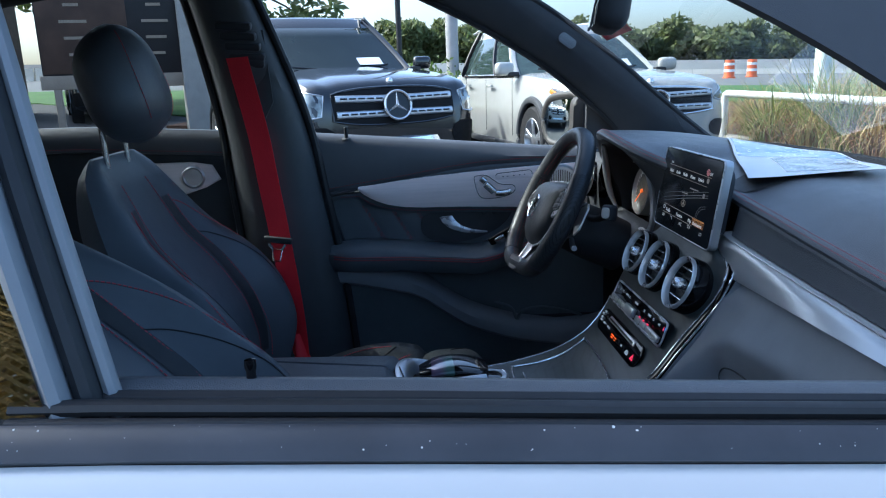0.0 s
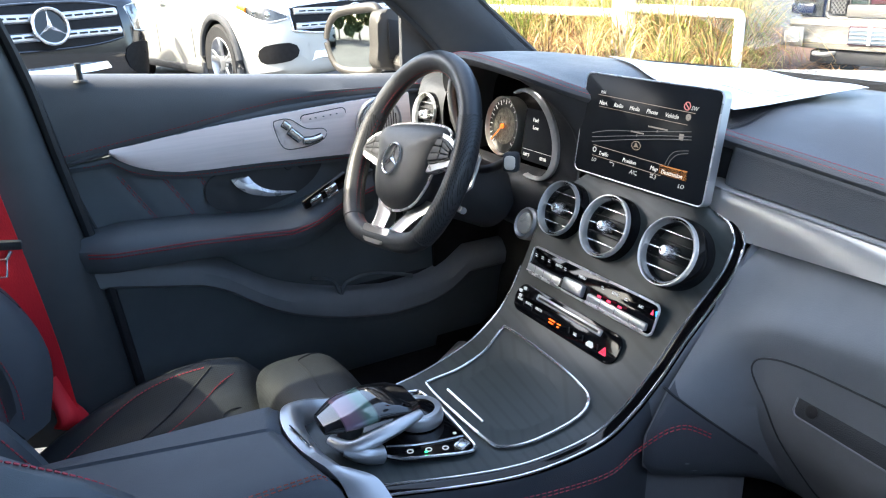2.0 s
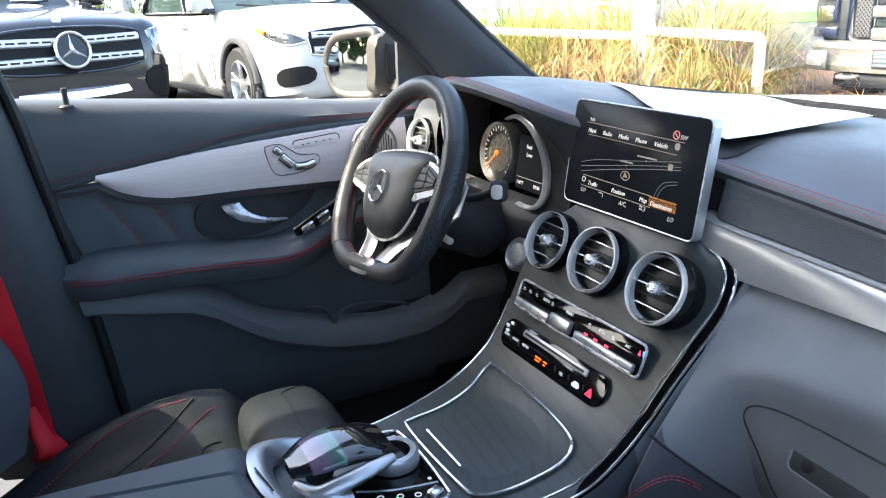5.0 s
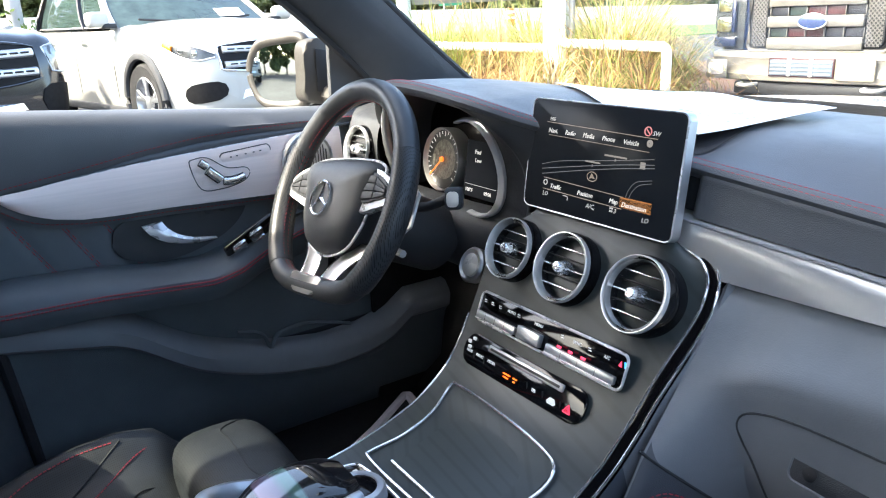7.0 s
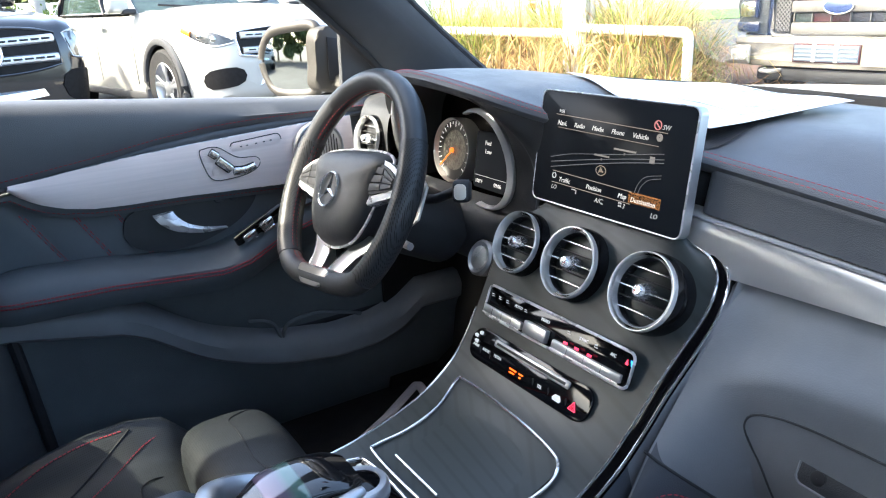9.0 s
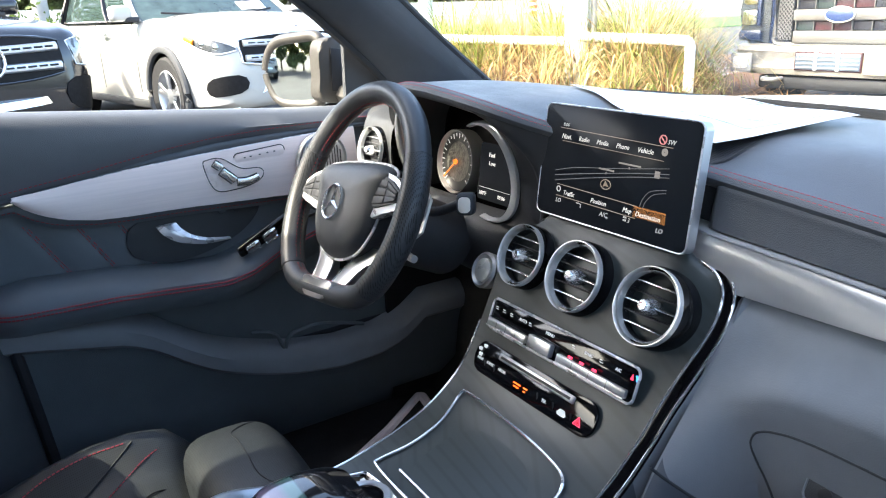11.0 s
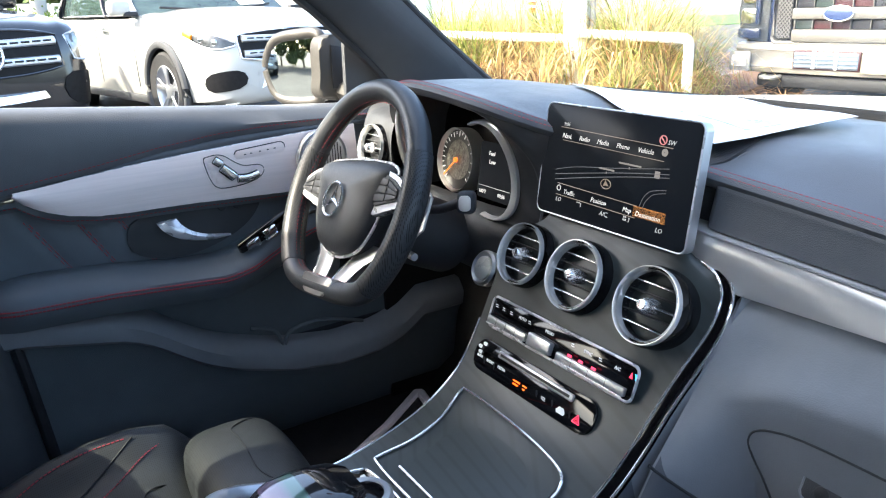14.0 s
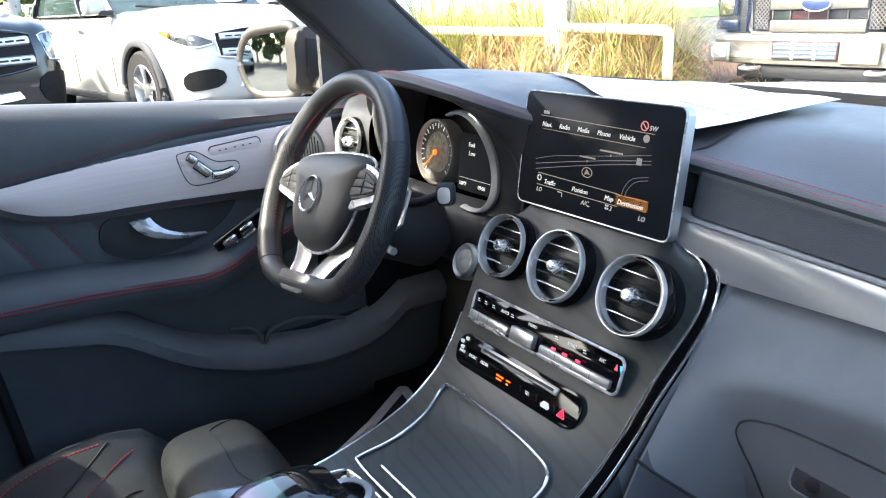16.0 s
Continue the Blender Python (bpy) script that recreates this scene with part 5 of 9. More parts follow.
sheet(bm, [[(p.x + 0.05 * sm(0.64, 0.74, y), y, p.z) for p in prof] for y in [0.535 + 0.205 * i / 8 for i in range(9)]])
part("dashboard_end", bm, SOFT, DB)
bm = bmesh.new()
prof = spline([(0.090, 0, 0.915), (0.065, 0, 0.905), (0.050, 0, 0.88), (0.052, 0, 0.835), (0.072, 0, 0.800), (0.13, 0, 0.772), (0.26, 0, 0.755)], 4)
sheet(bm, [[(p.x + 0.03 * sm(0.30, 0.15, y), y, p.z) for p in prof] for y in [0.135 + 0.41 * i / 12 for i in range(13)]])
part("knee_panel", bm, SOFT, DB)
bm = bmesh.new()
lathe(bm, [(0.028, -0.01), (0.029, 0.004), (0.025, 0.008), (0.021, 0.004), (0.0195, 0.003)], frame_of((0.033, 0.236, 0.834), (0, -1, 0), (0.42, 0, 0.9)), 32)
part("start_button_ring", bm, SATIN, DB, "silver ring")
bm = bmesh.new()
lathe(bm, [(0.0195, 0.0), (0.0185, 0.007), (0.012, 0.010), (0.0005, 0.011)], frame_of((0.033, 0.236, 0.834), (0, -1, 0), (0.42, 0, 0.9)), 32)
part("start_button", bm, make("start_button_metal", (0.78, 0.75, 0.68), 0.3, metal=0.1), DB, "shiny round start button")
# ---- centre console ----
CC = thing("center_console", (-0.3, 0, 0.4), "centre console in black open-pore wood with chrome edges", "center console")
PROF = spline([(0.056, 0, 0.968), (0.040, 0, 0.952), (0.008, 0, 0.895), (-0.022, 0, 0.835), (-0.052, 0, 0.778), (-0.078, 0, 0.745), (-0.108, 0, 0.722), (-0.16, 0, 0.698), (-0.25, 0, 0.680), (-0.35, 0, 0.674), (-0.47, 0, 0.676)], 12)
PX = [(p.x, p.z) for p in PROF]


def face_z(x):
    return lerp_at(sorted(PX), x)


RIGHT = [(p.x, p.y) for p in spline([(a, b, 0) for a, b in [(-0.47, -0.075), (-0.405, -0.092), (-0.30, -0.132), (-0.227, -0.156), (-0.15, -0.170), (-0.07, -0.168), (-0.03, -0.178), (-0.013, -0.186), (0.0055, -0.197), (0.016, -0.199), (0.0256, -0.196), (0.032, -0.187), (0.038, -0.172), (0.042, -0.150), (0.060, -0.120)]], 6)]


def right_y(x):
    return lerp_at(RIGHT, x)


EDGE = spline([(-0.405, -0.092, 0.6755), (-0.30, -0.132, 0.676), (-0.227, -0.156, 0.683), (-0.15, -0.170, 0.700), (-0.100, -0.172, 0.727), (-0.06, -0.174, 0.764), (-0.030, -0.180, 0.808), (-0.005, -0.188, 0.846), (0.021, -0.197, 0.885), (0.033, -0.1985, 0.906), (0.043, -0.195, 0.924), (0.051, -0.183, 0.938), (0.056, -0.165, 0.946), (0.059, -0.140, 0.951)], 10)
EDGE_Y = sorted((p.x, p.y) for p in EDGE)
EDGE_Z = sorted((p.x, p.z) for p in EDGE)


def face_point(p, f):
    """The face at profile point p, f from 0 (driver's side) to 1; the passenger's edge rolls away."""
    inside = -0.405 < p.x
    ry = lerp_at(EDGE_Y, p.x) if inside else right_y(p.x)
    drop = (p.z - lerp_at(EDGE_Z, p.x)) if inside else 0.0
    return Vector((p.x, left_y(p.x) + (ry - left_y(p.x)) * f, p.z - drop * sm(0.76, 1.0, f)))


def left_y(x):
    return lerp_at([(-0.47, 0.095), (-0.27, 0.112), (-0.105, 0.136), (-0.05, 0.146), (0.0, 0.150), (0.020, 0.147), (0.034, 0.100), (0.06, 0.060)], x)


def on_face(x, y, h=0.0):
    """A point h above the console's face at x, y."""
    i = min(range(len(PROF)), key=lambda k: abs(PROF[k].x - x))
    a, b = PROF[max(i - 1, 0)], PROF[min(i + 1, len(PROF) - 1)]
    d = (b - a).normalized()
    n = Vector((d.z, 0, -d.x))
    n = n if n.z > 0 else -n
    return Vector((x, y, face_z(x))) + n * h


def face_frame(x, y, h=0.0):
    """Axes on the face: first to the passenger side, second up the face."""
    p = on_face(x, y, h)
    a, b = on_face(x - 0.01, y), on_face(x + 0.01, y)
    return frame_of(p, (0, -1, 0), b - a)


bm = bmesh.new()
sheet(bm, [[face_point(p, k / 20) for k in range(21)] for p in PROF])
part("wood_face", bm, WOOD, CC, "black open-pore wood veneer")
# dark wedge under the screen and the sides of the console
bm = bmesh.new()
rows = []
for p in PROF:
    e = face_point(p, 1.0)
    y = e.y if p.x < 0.030 else -0.198
    rows.append([(e.x + 0.002, y - 0.017, e.z - 0.006), (e.x + 0.006, y - 0.022, e.z - 0.035), (p.x + 0.03 * sm(0.68, 0.9, p.z), y - 0.020, min(p.z - 0.07, 0.66)), (p.x + 0.04 * sm(0.68, 0.9, p.z), y - 0.012, 0.45), (p.x + 0.04, y, 0.33)])
at = next(i for i, p in enumerate(PROF) if p.x < -0.080)
sheet(bm, rows[at:])
part("side_panel_right", bm, LEATHER, CC, "black padded knee panel with red seam")
bm = bmesh.new()
sheet(bm, rows[:at + 1])
part("side_panel_upper", bm, HARD, CC, "dark grained side of the stack")
bm = bmesh.new()
sheet(bm, [[(p.x, left_y(p.x), p.z), (p.x + 0.004, left_y(p.x) + 0.010, p.z - 0.012), (p.x + 0.02, left_y(p.x) + 0.012, p.z - 0.10), (p.x + 0.03, left_y(p.x) + 0.01, 0.33)] for p in PROF])
part("side_panel_left", bm, CARPET, CC, "black carpeted side")
bm = bmesh.new()
stitch_line = spline([(-0.40, -0.132, 0.668), (-0.352, -0.155, 0.661), (-0.315, -0.170, 0.659), (-0.231, -0.190, 0.658), (-0.150, -0.201, 0.660), (-0.112, -0.207, 0.682), (-0.085, -0.219, 0.704), (-0.072, -0.227, 0.713), (-0.056, -0.233, 0.714), (-0.039, -0.239, 0.706), (-0.022, -0.245, 0.695)], 8)
for d in (0.0, 0.005):
    stitches(bm, [p + Vector((-0.003, -0.002, d)) for p in stitch_line], 0.0009)
part("knee_seam", bm, SEAT_THREAD, CC, "double red seam")
bm = bmesh.new()
tube(bm, spline([(-0.076, -0.211, 0.766), (-0.060, -0.223, 0.749), (-0.022, -0.245, 0.714), (0.044, -0.263, 0.657)], 8), 0.0018, 6)
part("knee_joint", bm, SOFT, CC)
bm = bmesh.new()
KNEE = spline([(-0.209, 0.769, 0), (-0.223, 0.749, 0), (-0.245, 0.714, 0), (-0.263, 0.657, 0), (-0.272, 0.60, 0)], 6)
sheet(bm, [[(low_x(p.x, p.y + (0.56 - p.y) * k / 10) - 0.003, p.x, p.y + (0.56 - p.y) * k / 10) for k in range(11)] for p in KNEE])
part("knee_pad", bm, LEATHER, CC, "black leather knee pad")
# chrome, gloss and chrome again along the right edge
def beside(i, w, h=0.0):
    """A point w outside the edge line at its i-th point and h above the face."""
    t = (EDGE[min(i + 2, len(EDGE) - 1)] - EDGE[max(i - 2, 0)]).normalized()
    k = min(max(EDGE[i].x, -0.40), 0.04)
    d = Vector((0.012, 0, face_z(k + 0.006) - face_z(k - 0.006))).normalized()
    n = Vector((-d.z, 0, d.x))
    s = t.cross(n).normalized()
    return EDGE[i] + s * w + n * h


EN = range(len(EDGE))
band_w = [0.0135 - 0.003 * sm(0.84, 0.93, p.z) for p in EDGE]
bm = bmesh.new()
tube(bm, [beside(i, 0.0, 0.0012) for i in EN], 0.0018, 8)
part("inner_chrome_line", bm, CHROME, CC, "fine chrome line")
bm = bmesh.new()
loft(bm, [[beside(i, 0.0, 0.0008), beside(i, band_w[i] * 0.45, 0.0014), beside(i, band_w[i], -0.0020), beside(i, band_w[i], -0.012), beside(i, 0.0, -0.012)] for i in EN])
part("gloss_band", bm, GLOSS, CC, "piano black band")
bm = bmesh.new()
tube(bm, [beside(i, band_w[i] + 0.0010, -0.0022) for i in EN], 0.0018, 8)
part("outer_chrome_line", bm, CHROME, CC)
bm = bmesh.new()
tube(bm, [Vector((p.x, left_y(p.x) + 0.002, p.z)) for p in PROF if p.x > -0.40 and p.z < 0.80], 0.0015, 6)
part("left_chrome_line", bm, CHROME, CC)

# sliding cover in front of the controls
LID = spline([(-0.108, 0.100, 0), (-0.150, 0.086, 0), (-0.200, 0.080, 0), (-0.246, 0.084, 0), (-0.256, 0.074, 0), (-0.258, 0.0, 0), (-0.254, -0.090, 0), (-0.244, -0.112, 0), (-0.215, -0.126, 0), (-0.170, -0.133, 0), (-0.138, -0.134, 0), (-0.121, -0.127, 0), (-0.112, -0.108, 0), (-0.105, -0.05, 0), (-0.1015, 0.03, 0), (-0.102, 0.088, 0)], 6, True)
bm = bmesh.new()
tube(bm, [on_face(p.x, p.y, 0.0030) for p in LID], 0.0023, 8, closed=True)
part("cover_edge", bm, CHROME, CC, "chrome outline of the sliding cover")
bm = bmesh.new()
rows = []
for i in range(21):
    x = -0.254 + 0.146 * i / 20
    ys = [p.y for p in LID if abs(p.x - x) < 0.007] or [0.09, -0.12]
    hi, lo = max(ys) - 0.005, min(ys) + 0.006
    rows.append([on_face(x, hi + (lo - hi) * k / 16, 0.0012 - 0.0035 * math.sin(math.pi * k / 16) * math.sin(math.pi * i / 20)) for k in range(17)])
sheet(bm, rows)
part("sliding_cover", bm, WOOD_COVER, CC, "black wood sliding cover")
bm = bmesh.new()
tube(bm, [on_face(-0.238, y, 0.003) for y in (0.046, 0.0, -0.052)], 0.0022, 8)
part("cover_pull", bm, CHROME, CC, "slim chrome pull")

# climate panel
def panel(x, y, w, h, r, label, name, parent):
    bm = bmesh.new()
    fm = face_frame(x, y, 0.0015) @ pose(0, 0, 0, 6.0, 0, 0)
    slab(bm, rrect(w, h, r), 0.004, fm, 0.0015)
    ob = part(name, bm, GLOSS, parent, label)
    return ob, fm


AC, fm = panel(-0.0310, -0.013, 0.276, 0.042, 0.008, "glossy black climate panel with chrome frame", "climate_panel", CC)
bm = bmesh.new()
tube(bm, [fm @ Vector((x, y, 0.004)) for x, y in rrect(0.276, 0.043, 0.009)], 0.0019, 8, closed=True)
part("panel_frame", bm, PALE, AC)
for a, b in ((-0.136, -0.052), (0.010, 0.128)):
    bm = bmesh.new()
    g = bmesh.new()
    box(g, ((a + b) / 2, -0.0120, 0.006), (b - a, 0.0105, 0.006), 0.0016)
    put(bm, g, fm)
    rk = part("rocker_key", bm, SATIN, AC, "row of satin rocker keys")
    for q in (1, 2, 3):
        bm = bmesh.new()
        g = bmesh.new()
        box(g, (a + (b - a) * q / 4, -0.0120, 0.0091), (0.0004, 0.0100, 0.0004))
        put(bm, g, fm)
        part("key_gap", bm, RUBBER, rk)
    bm = bmesh.new()
    tube(bm, [fm @ Vector((x, -0.0176, 0.0096)) for x in (a + 0.001, b - 0.001)], 0.0008, 6)
    part("key_edge", bm, PALE, rk, "polished edge")
bm = bmesh.new()
g = bmesh.new()
box(g, (-0.021, -0.0085, 0.009), (0.044, 0.017, 0.009), 0.0015)
put(bm, g, fm)
part("volume_roller", bm, SATIN, AC, "ribbed volume roller")
bm = bmesh.new()
for txt, sx in (("AUTO", -0.078), ("MENU", -0.022), ("SYNC", 0.050), ("A/C", 0.102)):
    put(bm, words(txt, 0.0058), fm @ Matrix.Translation((sx, 0.0075, 0.0045)))
for sx in (-0.128, -0.112, -0.095, -0.055, 0.030, 0.078):
    g = bmesh.new()
    box(g, (sx, 0.0105, 0.0045), (0.0045, 0.0012, 0.0006))
    box(g, (sx + 0.001, 0.0078, 0.0045), (0.0055, 0.0010, 0.0006))
    put(bm, g, fm)
part("key_print", bm, GLOWING_PRINT, AC)
bm = bmesh.new()
for sx in (0.036, 0.056, 0.078):
    g = bmesh.new()
    box(g, (sx, -0.003, 0.011), (0.007, 0.003, 0.0012))
    put(bm, g, fm)
part("indicator", bm, GLOW_RED, AC, "red indicator lights")
bm = bmesh.new()
slab(bm, [(0.126, 0.006), (0.131, 0.006), (0.1285, 0.013)], 0.0006, fm @ Matrix.Translation((0, 0, 0.0044)))
part("warm_arrow", bm, GLOW_RED, AC)
bm = bmesh.new()
slab(bm, [(0.133, 0.013), (0.1355, 0.006), (0.138, 0.013)], 0.0006, fm @ Matrix.Translation((0, 0, 0.0044)))
part("cool_arrow", bm, GLOW_BLUE, AC)

RD, fm = panel(-0.0615, 0.003, 0.240, 0.044, 0.018, "glossy black audio panel with disc slot", "audio_panel", CC)
bm = bmesh.new()
g = bmesh.new()
box(g, (0.005, 0.012, 0.005), (0.150, 0.010, 0.004), 0.002)
put(bm, g, fm)
slot = part("disc_slot", bm, SATIN, RD, "bright disc slot")
bm = bmesh.new()
g = bmesh.new()
box(g, (0.005, 0.012, 0.0072), (0.138, 0.0035, 0.001))
put(bm, g, fm)
part("slot_opening", bm, RUBBER, slot)
bm = bmesh.new()
for txt, sx, sy in (("NAVI", -0.112, -0.006), ("RADIO", -0.090, -0.006), ("MEDIA", -0.064, -0.006), ("TEL", 0.030, -0.010)):
    put(bm, words(txt, 0.0055), fm @ Matrix.Translation((sx, sy, 0.0045)))
for sx, sy in ((-0.112, 0.008), (-0.104, 0.014), (-0.108, 0.001)):
    box(bm, fm @ Vector((sx, sy, 0.0045)), (0.003, 0.006, 0.004))
slab(bm, [(0.060, -0.010), (0.064, -0.005), (0.072, -0.005), (0.076, -0.010), (0.074, -0.013), (0.062, -0.013)], 0.0006, fm @ Matrix.Translation((0, 0, 0.0044)))
part("key_print", bm, GLOWING_PRINT, RD)
bm = bmesh.new()
for k in range(3):
    for j in range(2):
        box(bm, fm @ Vector((-0.020 + 0.017 * (k == 2), -0.008 - 0.0042 * j, 0.0045)), (0.0012, 0.014 - 0.004 * j - 0.006 * (k == 2), 0.0016))
part("airbag_light", bm, GLOW_ORANGE, RD, "orange passenger airbag light")
bm = bmesh.new()
for p, q in (((0.090, -0.012), (0.102, -0.012)), ((0.102, -0.012), (0.096, -0.002)), ((0.096, -0.002), (0.090, -0.012))):
    tube(bm, [fm @ Vector((*p, 0.0048)), fm @ Vector((*q, 0.0048))], 0.0006, 6)
tube(bm, [fm @ Vector((0.0935, -0.0102, 0.0048)), fm @ Vector((0.0985, -0.0102, 0.0048)), fm @ Vector((0.096, -0.0060, 0.0048))], 0.0006, 6, closed=True)
part("hazard_mark", bm, GLOW_RED, RD, "red hazard triangle")
bm = bmesh.new()
for sx in (-0.092, -0.070, 0.022, 0.052, 0.084):
    box(bm, fm @ Vector((sx, -0.009, 0.0042)), (0.002, 0.0012, 0.014))
part("key_joint", bm, RUBBER, RD)

# controller island
bm = bmesh.new()
isle = [(-0.386, -0.028), (-0.370, -0.058), (-0.350, -0.070), (-0.290, -0.094), (-0.276, -0.090), (-0.272, -0.078), (-0.268, 0.0), (-0.272, 0.060), (-0.282, 0.074), (-0.320, 0.076), (-0.380, 0.05)]
pts = spline([(a, b, 0) for a, b in isle], 4, True)
slab(bm, [(p.x, p.y) for p in pts], 0.004, Matrix.Translation((0, 0, 0.6775)), 0.001)
CT = part("control_island", bm, GLOSS, CC, "glossy black key field round the controller")
bm = bmesh.new()
tube(bm, [Vector((p.x, p.y, 0.6815)) for p in pts], 0.0022, 8, closed=True)
tube(bm, spline([(-0.372, -0.030, 0.6825), (-0.33, -0.050, 0.6825), (-0.276, -0.062, 0.6825)], 6), 0.0016, 6)
part("island_frame", bm, CHROME, CT)
bm = bmesh.new()
for x, y in ((-0.350, -0.055), (-0.328, -0.064), (-0.308, -0.072)):
    lathe(bm, [(0.0045, 0), (0.0045, 0.0006), (0.0030, 0.0006), (0.0030, 0)], Matrix.Translation((x, y, 0.6816)), 12)
box(bm, (-0.282, -0.050, 0.682), (0.004, 0.004, 0.001))
for k in range(3):
    box(bm, (-0.284, 0.035 + 0.012 * k, 0.682), (0.006, 0.004, 0.001))
part("key_print", bm, GLOWING_PRINT, CT)
bm = bmesh.new()
box(bm, (-0.333, -0.0665, 0.6818), (0.004, 0.003, 0.0008))
part("eco_light", bm, GLOW_GREEN, CT)
bm = bmesh.new()
box(bm, (-0.2885, -0.080, 0.684), (0.018, 0.014, 0.007), 0.0025, pose(0, 0, 0, 0, 0, 22))
part("drive_switch", bm, CHROME, CT, "silver drive mode rocker")
KN = thing("rotary_knob", (-0.308, 0.004, 0.68), "silver ribbed rotary controller", "rotary knob")
bm = bmesh.new()
rings = []
for r, h in ((0.034, 0.0), (0.0345, 0.004), (0.034, 0.014), (0.031, 0.018), (0.024, 0.0185), (0.023, 0.017)):
    rings.append([(-0.308 + r * (1 - 0.02 * (j % 2)) * math.cos(2 * math.pi * j / 72), 0.004 + r * (1 - 0.02 * (j % 2)) * math.sin(2 * math.pi * j / 72), 0.6835 + h) for j in range(72)])
loft(bm, rings, caps=False)
part("ring", bm, SATIN, KN)
bm = bmesh.new()
lathe(bm, [(0.0235, 0.017), (0.015, 0.0185), (0.0005, 0.019)], Matrix.Translation((-0.308, 0.004, 0.6835)), 36)
part("cap", bm, GLOSS, KN)
TP = thing("touchpad", (-0.375, 0.01, 0.68), "hovering touchpad with glossy top and silver arm", "touchpad")
bm = bmesh.new()
rings = []
for i in range(15):
    s = i / 14
    x = -0.440 + 0.128 * s
    w = 0.043 * min(1, 0.55 + 1.8 * s, 0.75 + 2.2 * (1 - s))
    z = 0.7025 + 0.0150 * math.sin(math.pi * min(0.15 + 0.75 * s, 1)) + 0.004 * s
    th = 0.011 * (0.55 + 0.45 * math.sin(math.pi * s))
    yc = 0.024 - 0.004 * s
    rings.append([(x, yc + w * math.cos(a) * (abs(math.cos(a)) ** -0.35 if abs(math.cos(a)) > 0.05 else 1), z + th * math.sin(a) * (1.0 if math.sin(a) > 0 else 1.3)) for a in [2 * math.pi * j / 24 for j in range(24)]])
loft(bm, rings)
# Pink and green bands are a reflection painted into the pad's colour.
PAD_REFLECTION = make("painted_reflection_glass", (0.05, 0.05, 0.055), 0.06, coat=1.0, vary=0.1)
it = PAD_REFLECTION.node_tree
ib = it.nodes["Principled BSDF"]
ib.inputs["Metallic"].default_value = 0.15
tc, sx, mr, cr = (it.nodes.new(k) for k in ("ShaderNodeTexCoord", "ShaderNodeSeparateXYZ", "ShaderNodeMapRange", "ShaderNodeValToRGB"))
mr.inputs["From Min"].default_value, mr.inputs["From Max"].default_value = -0.430, -0.325
it.links.new(tc.outputs["Object"], sx.inputs[0])
it.links.new(sx.outputs["X"], mr.inputs[0])
it.links.new(mr.outputs[0], cr.inputs[0])
cr.color_ramp.elements[0].color, cr.color_ramp.elements[1].color = (0.02, 0.02, 0.024, 1), (0.02, 0.02, 0.022, 1)
for pos, c in ((0.10, (0.02, 0.02, 0.024)), (0.13, (0.24, 0.15, 0.22)), (0.30, (0.20, 0.17, 0.22)), (0.40, (0.13, 0.22, 0.19)), (0.50, (0.14, 0.24, 0.20)), (0.53, (0.02, 0.02, 0.022))):
    e = cr.color_ramp.elements.new(pos)
    e.color = (*c, 1)
it.links.new(cr.outputs[0], ib.inputs["Base Color"])
part("pad", bm, PAD_REFLECTION, TP, "glossy touch surface")
bm = bmesh.new()
line = spline([(-0.438, -0.004, 0.702), (-0.420, -0.030, 0.699), (-0.39, -0.034, 0.703), (-0.35, -0.032, 0.709), (-0.318, -0.026, 0.712)], 8)
tube(bm, line, lambda s: 0.006 + 0.006 * math.sin(math.pi * s), 10, flat=0.8)
line = spline([(-0.425, -0.026, 0.697), (-0.405, -0.040, 0.689), (-0.385, -0.038, 0.681)], 6)
tube(bm, line, lambda s: 0.011 + 0.004 * s, 10, flat=0.9)
part("arm", bm, SATIN, TP, "silver arm")
bm = bmesh.new()
tube(bm, [(-0.405, 0.02, 0.678), (-0.395, 0.02, 0.70)], 0.016, 12)
part("stem", bm, SOFT, TP)

# chrome horseshoe before the armrest
bm = bmesh.new()
line = spline([(-0.385, 0.112, 0.684), (-0.430, 0.112, 0.697), (-0.468, 0.092, 0.708), (-0.484, 0.045, 0.712), (-0.481, -0.010, 0.709), (-0.462, -0.056, 0.702), (-0.440, -0.080, 0.694)], 8)
rows = []
for i, p in enumerate(line):
    a, b = line[max(i - 1, 0)], line[min(i + 1, len(line) - 1)]
    d = (b - a).normalized()
    inn = d.cross(Vector((0, 0, 1))).normalized()
    inn = -inn if inn.dot(Vector((-0.40, 0.0, 0.69)) - p) < 0 else inn
    w = 0.030 * (0.55 + 0.45 * math.sin(math.pi * i / (len(line) - 1)))
    rows.append([p + Vector((0, 0, -0.012)), p + Vector((0, 0, 0.001)), p + inn * w * 0.35 + Vector((0, 0, 0.003)), p + inn * w * 0.7 + Vector((0, 0, -0.002)), p + inn * w + Vector((0, 0, -0.014)), p + inn * w + Vector((0, 0, -0.026))])
loft(bm, rows)
part("horseshoe", bm, SATIN, CC, "silver horseshoe trim")
bm = bmesh.new()
tube(bm, [line[26] + Vector((0.008, 0, 0.005)), line[34] + Vector((0.010, 0.004, 0.005))], 0.0012, 6)
part("horseshoe_groove", bm, SOFT, CC)
bm = bmesh.new()
inner = spline([(-0.464, -0.058, 0.703), (-0.455, -0.086, 0.694), (-0.452, -0.113, 0.675), (-0.451, -0.118, 0.664)], 6)
outer = spline([(-0.434, -0.072, 0.694), (-0.414, -0.096, 0.690), (-0.406, -0.122, 0.674), (-0.405, -0.127, 0.664)], 6)
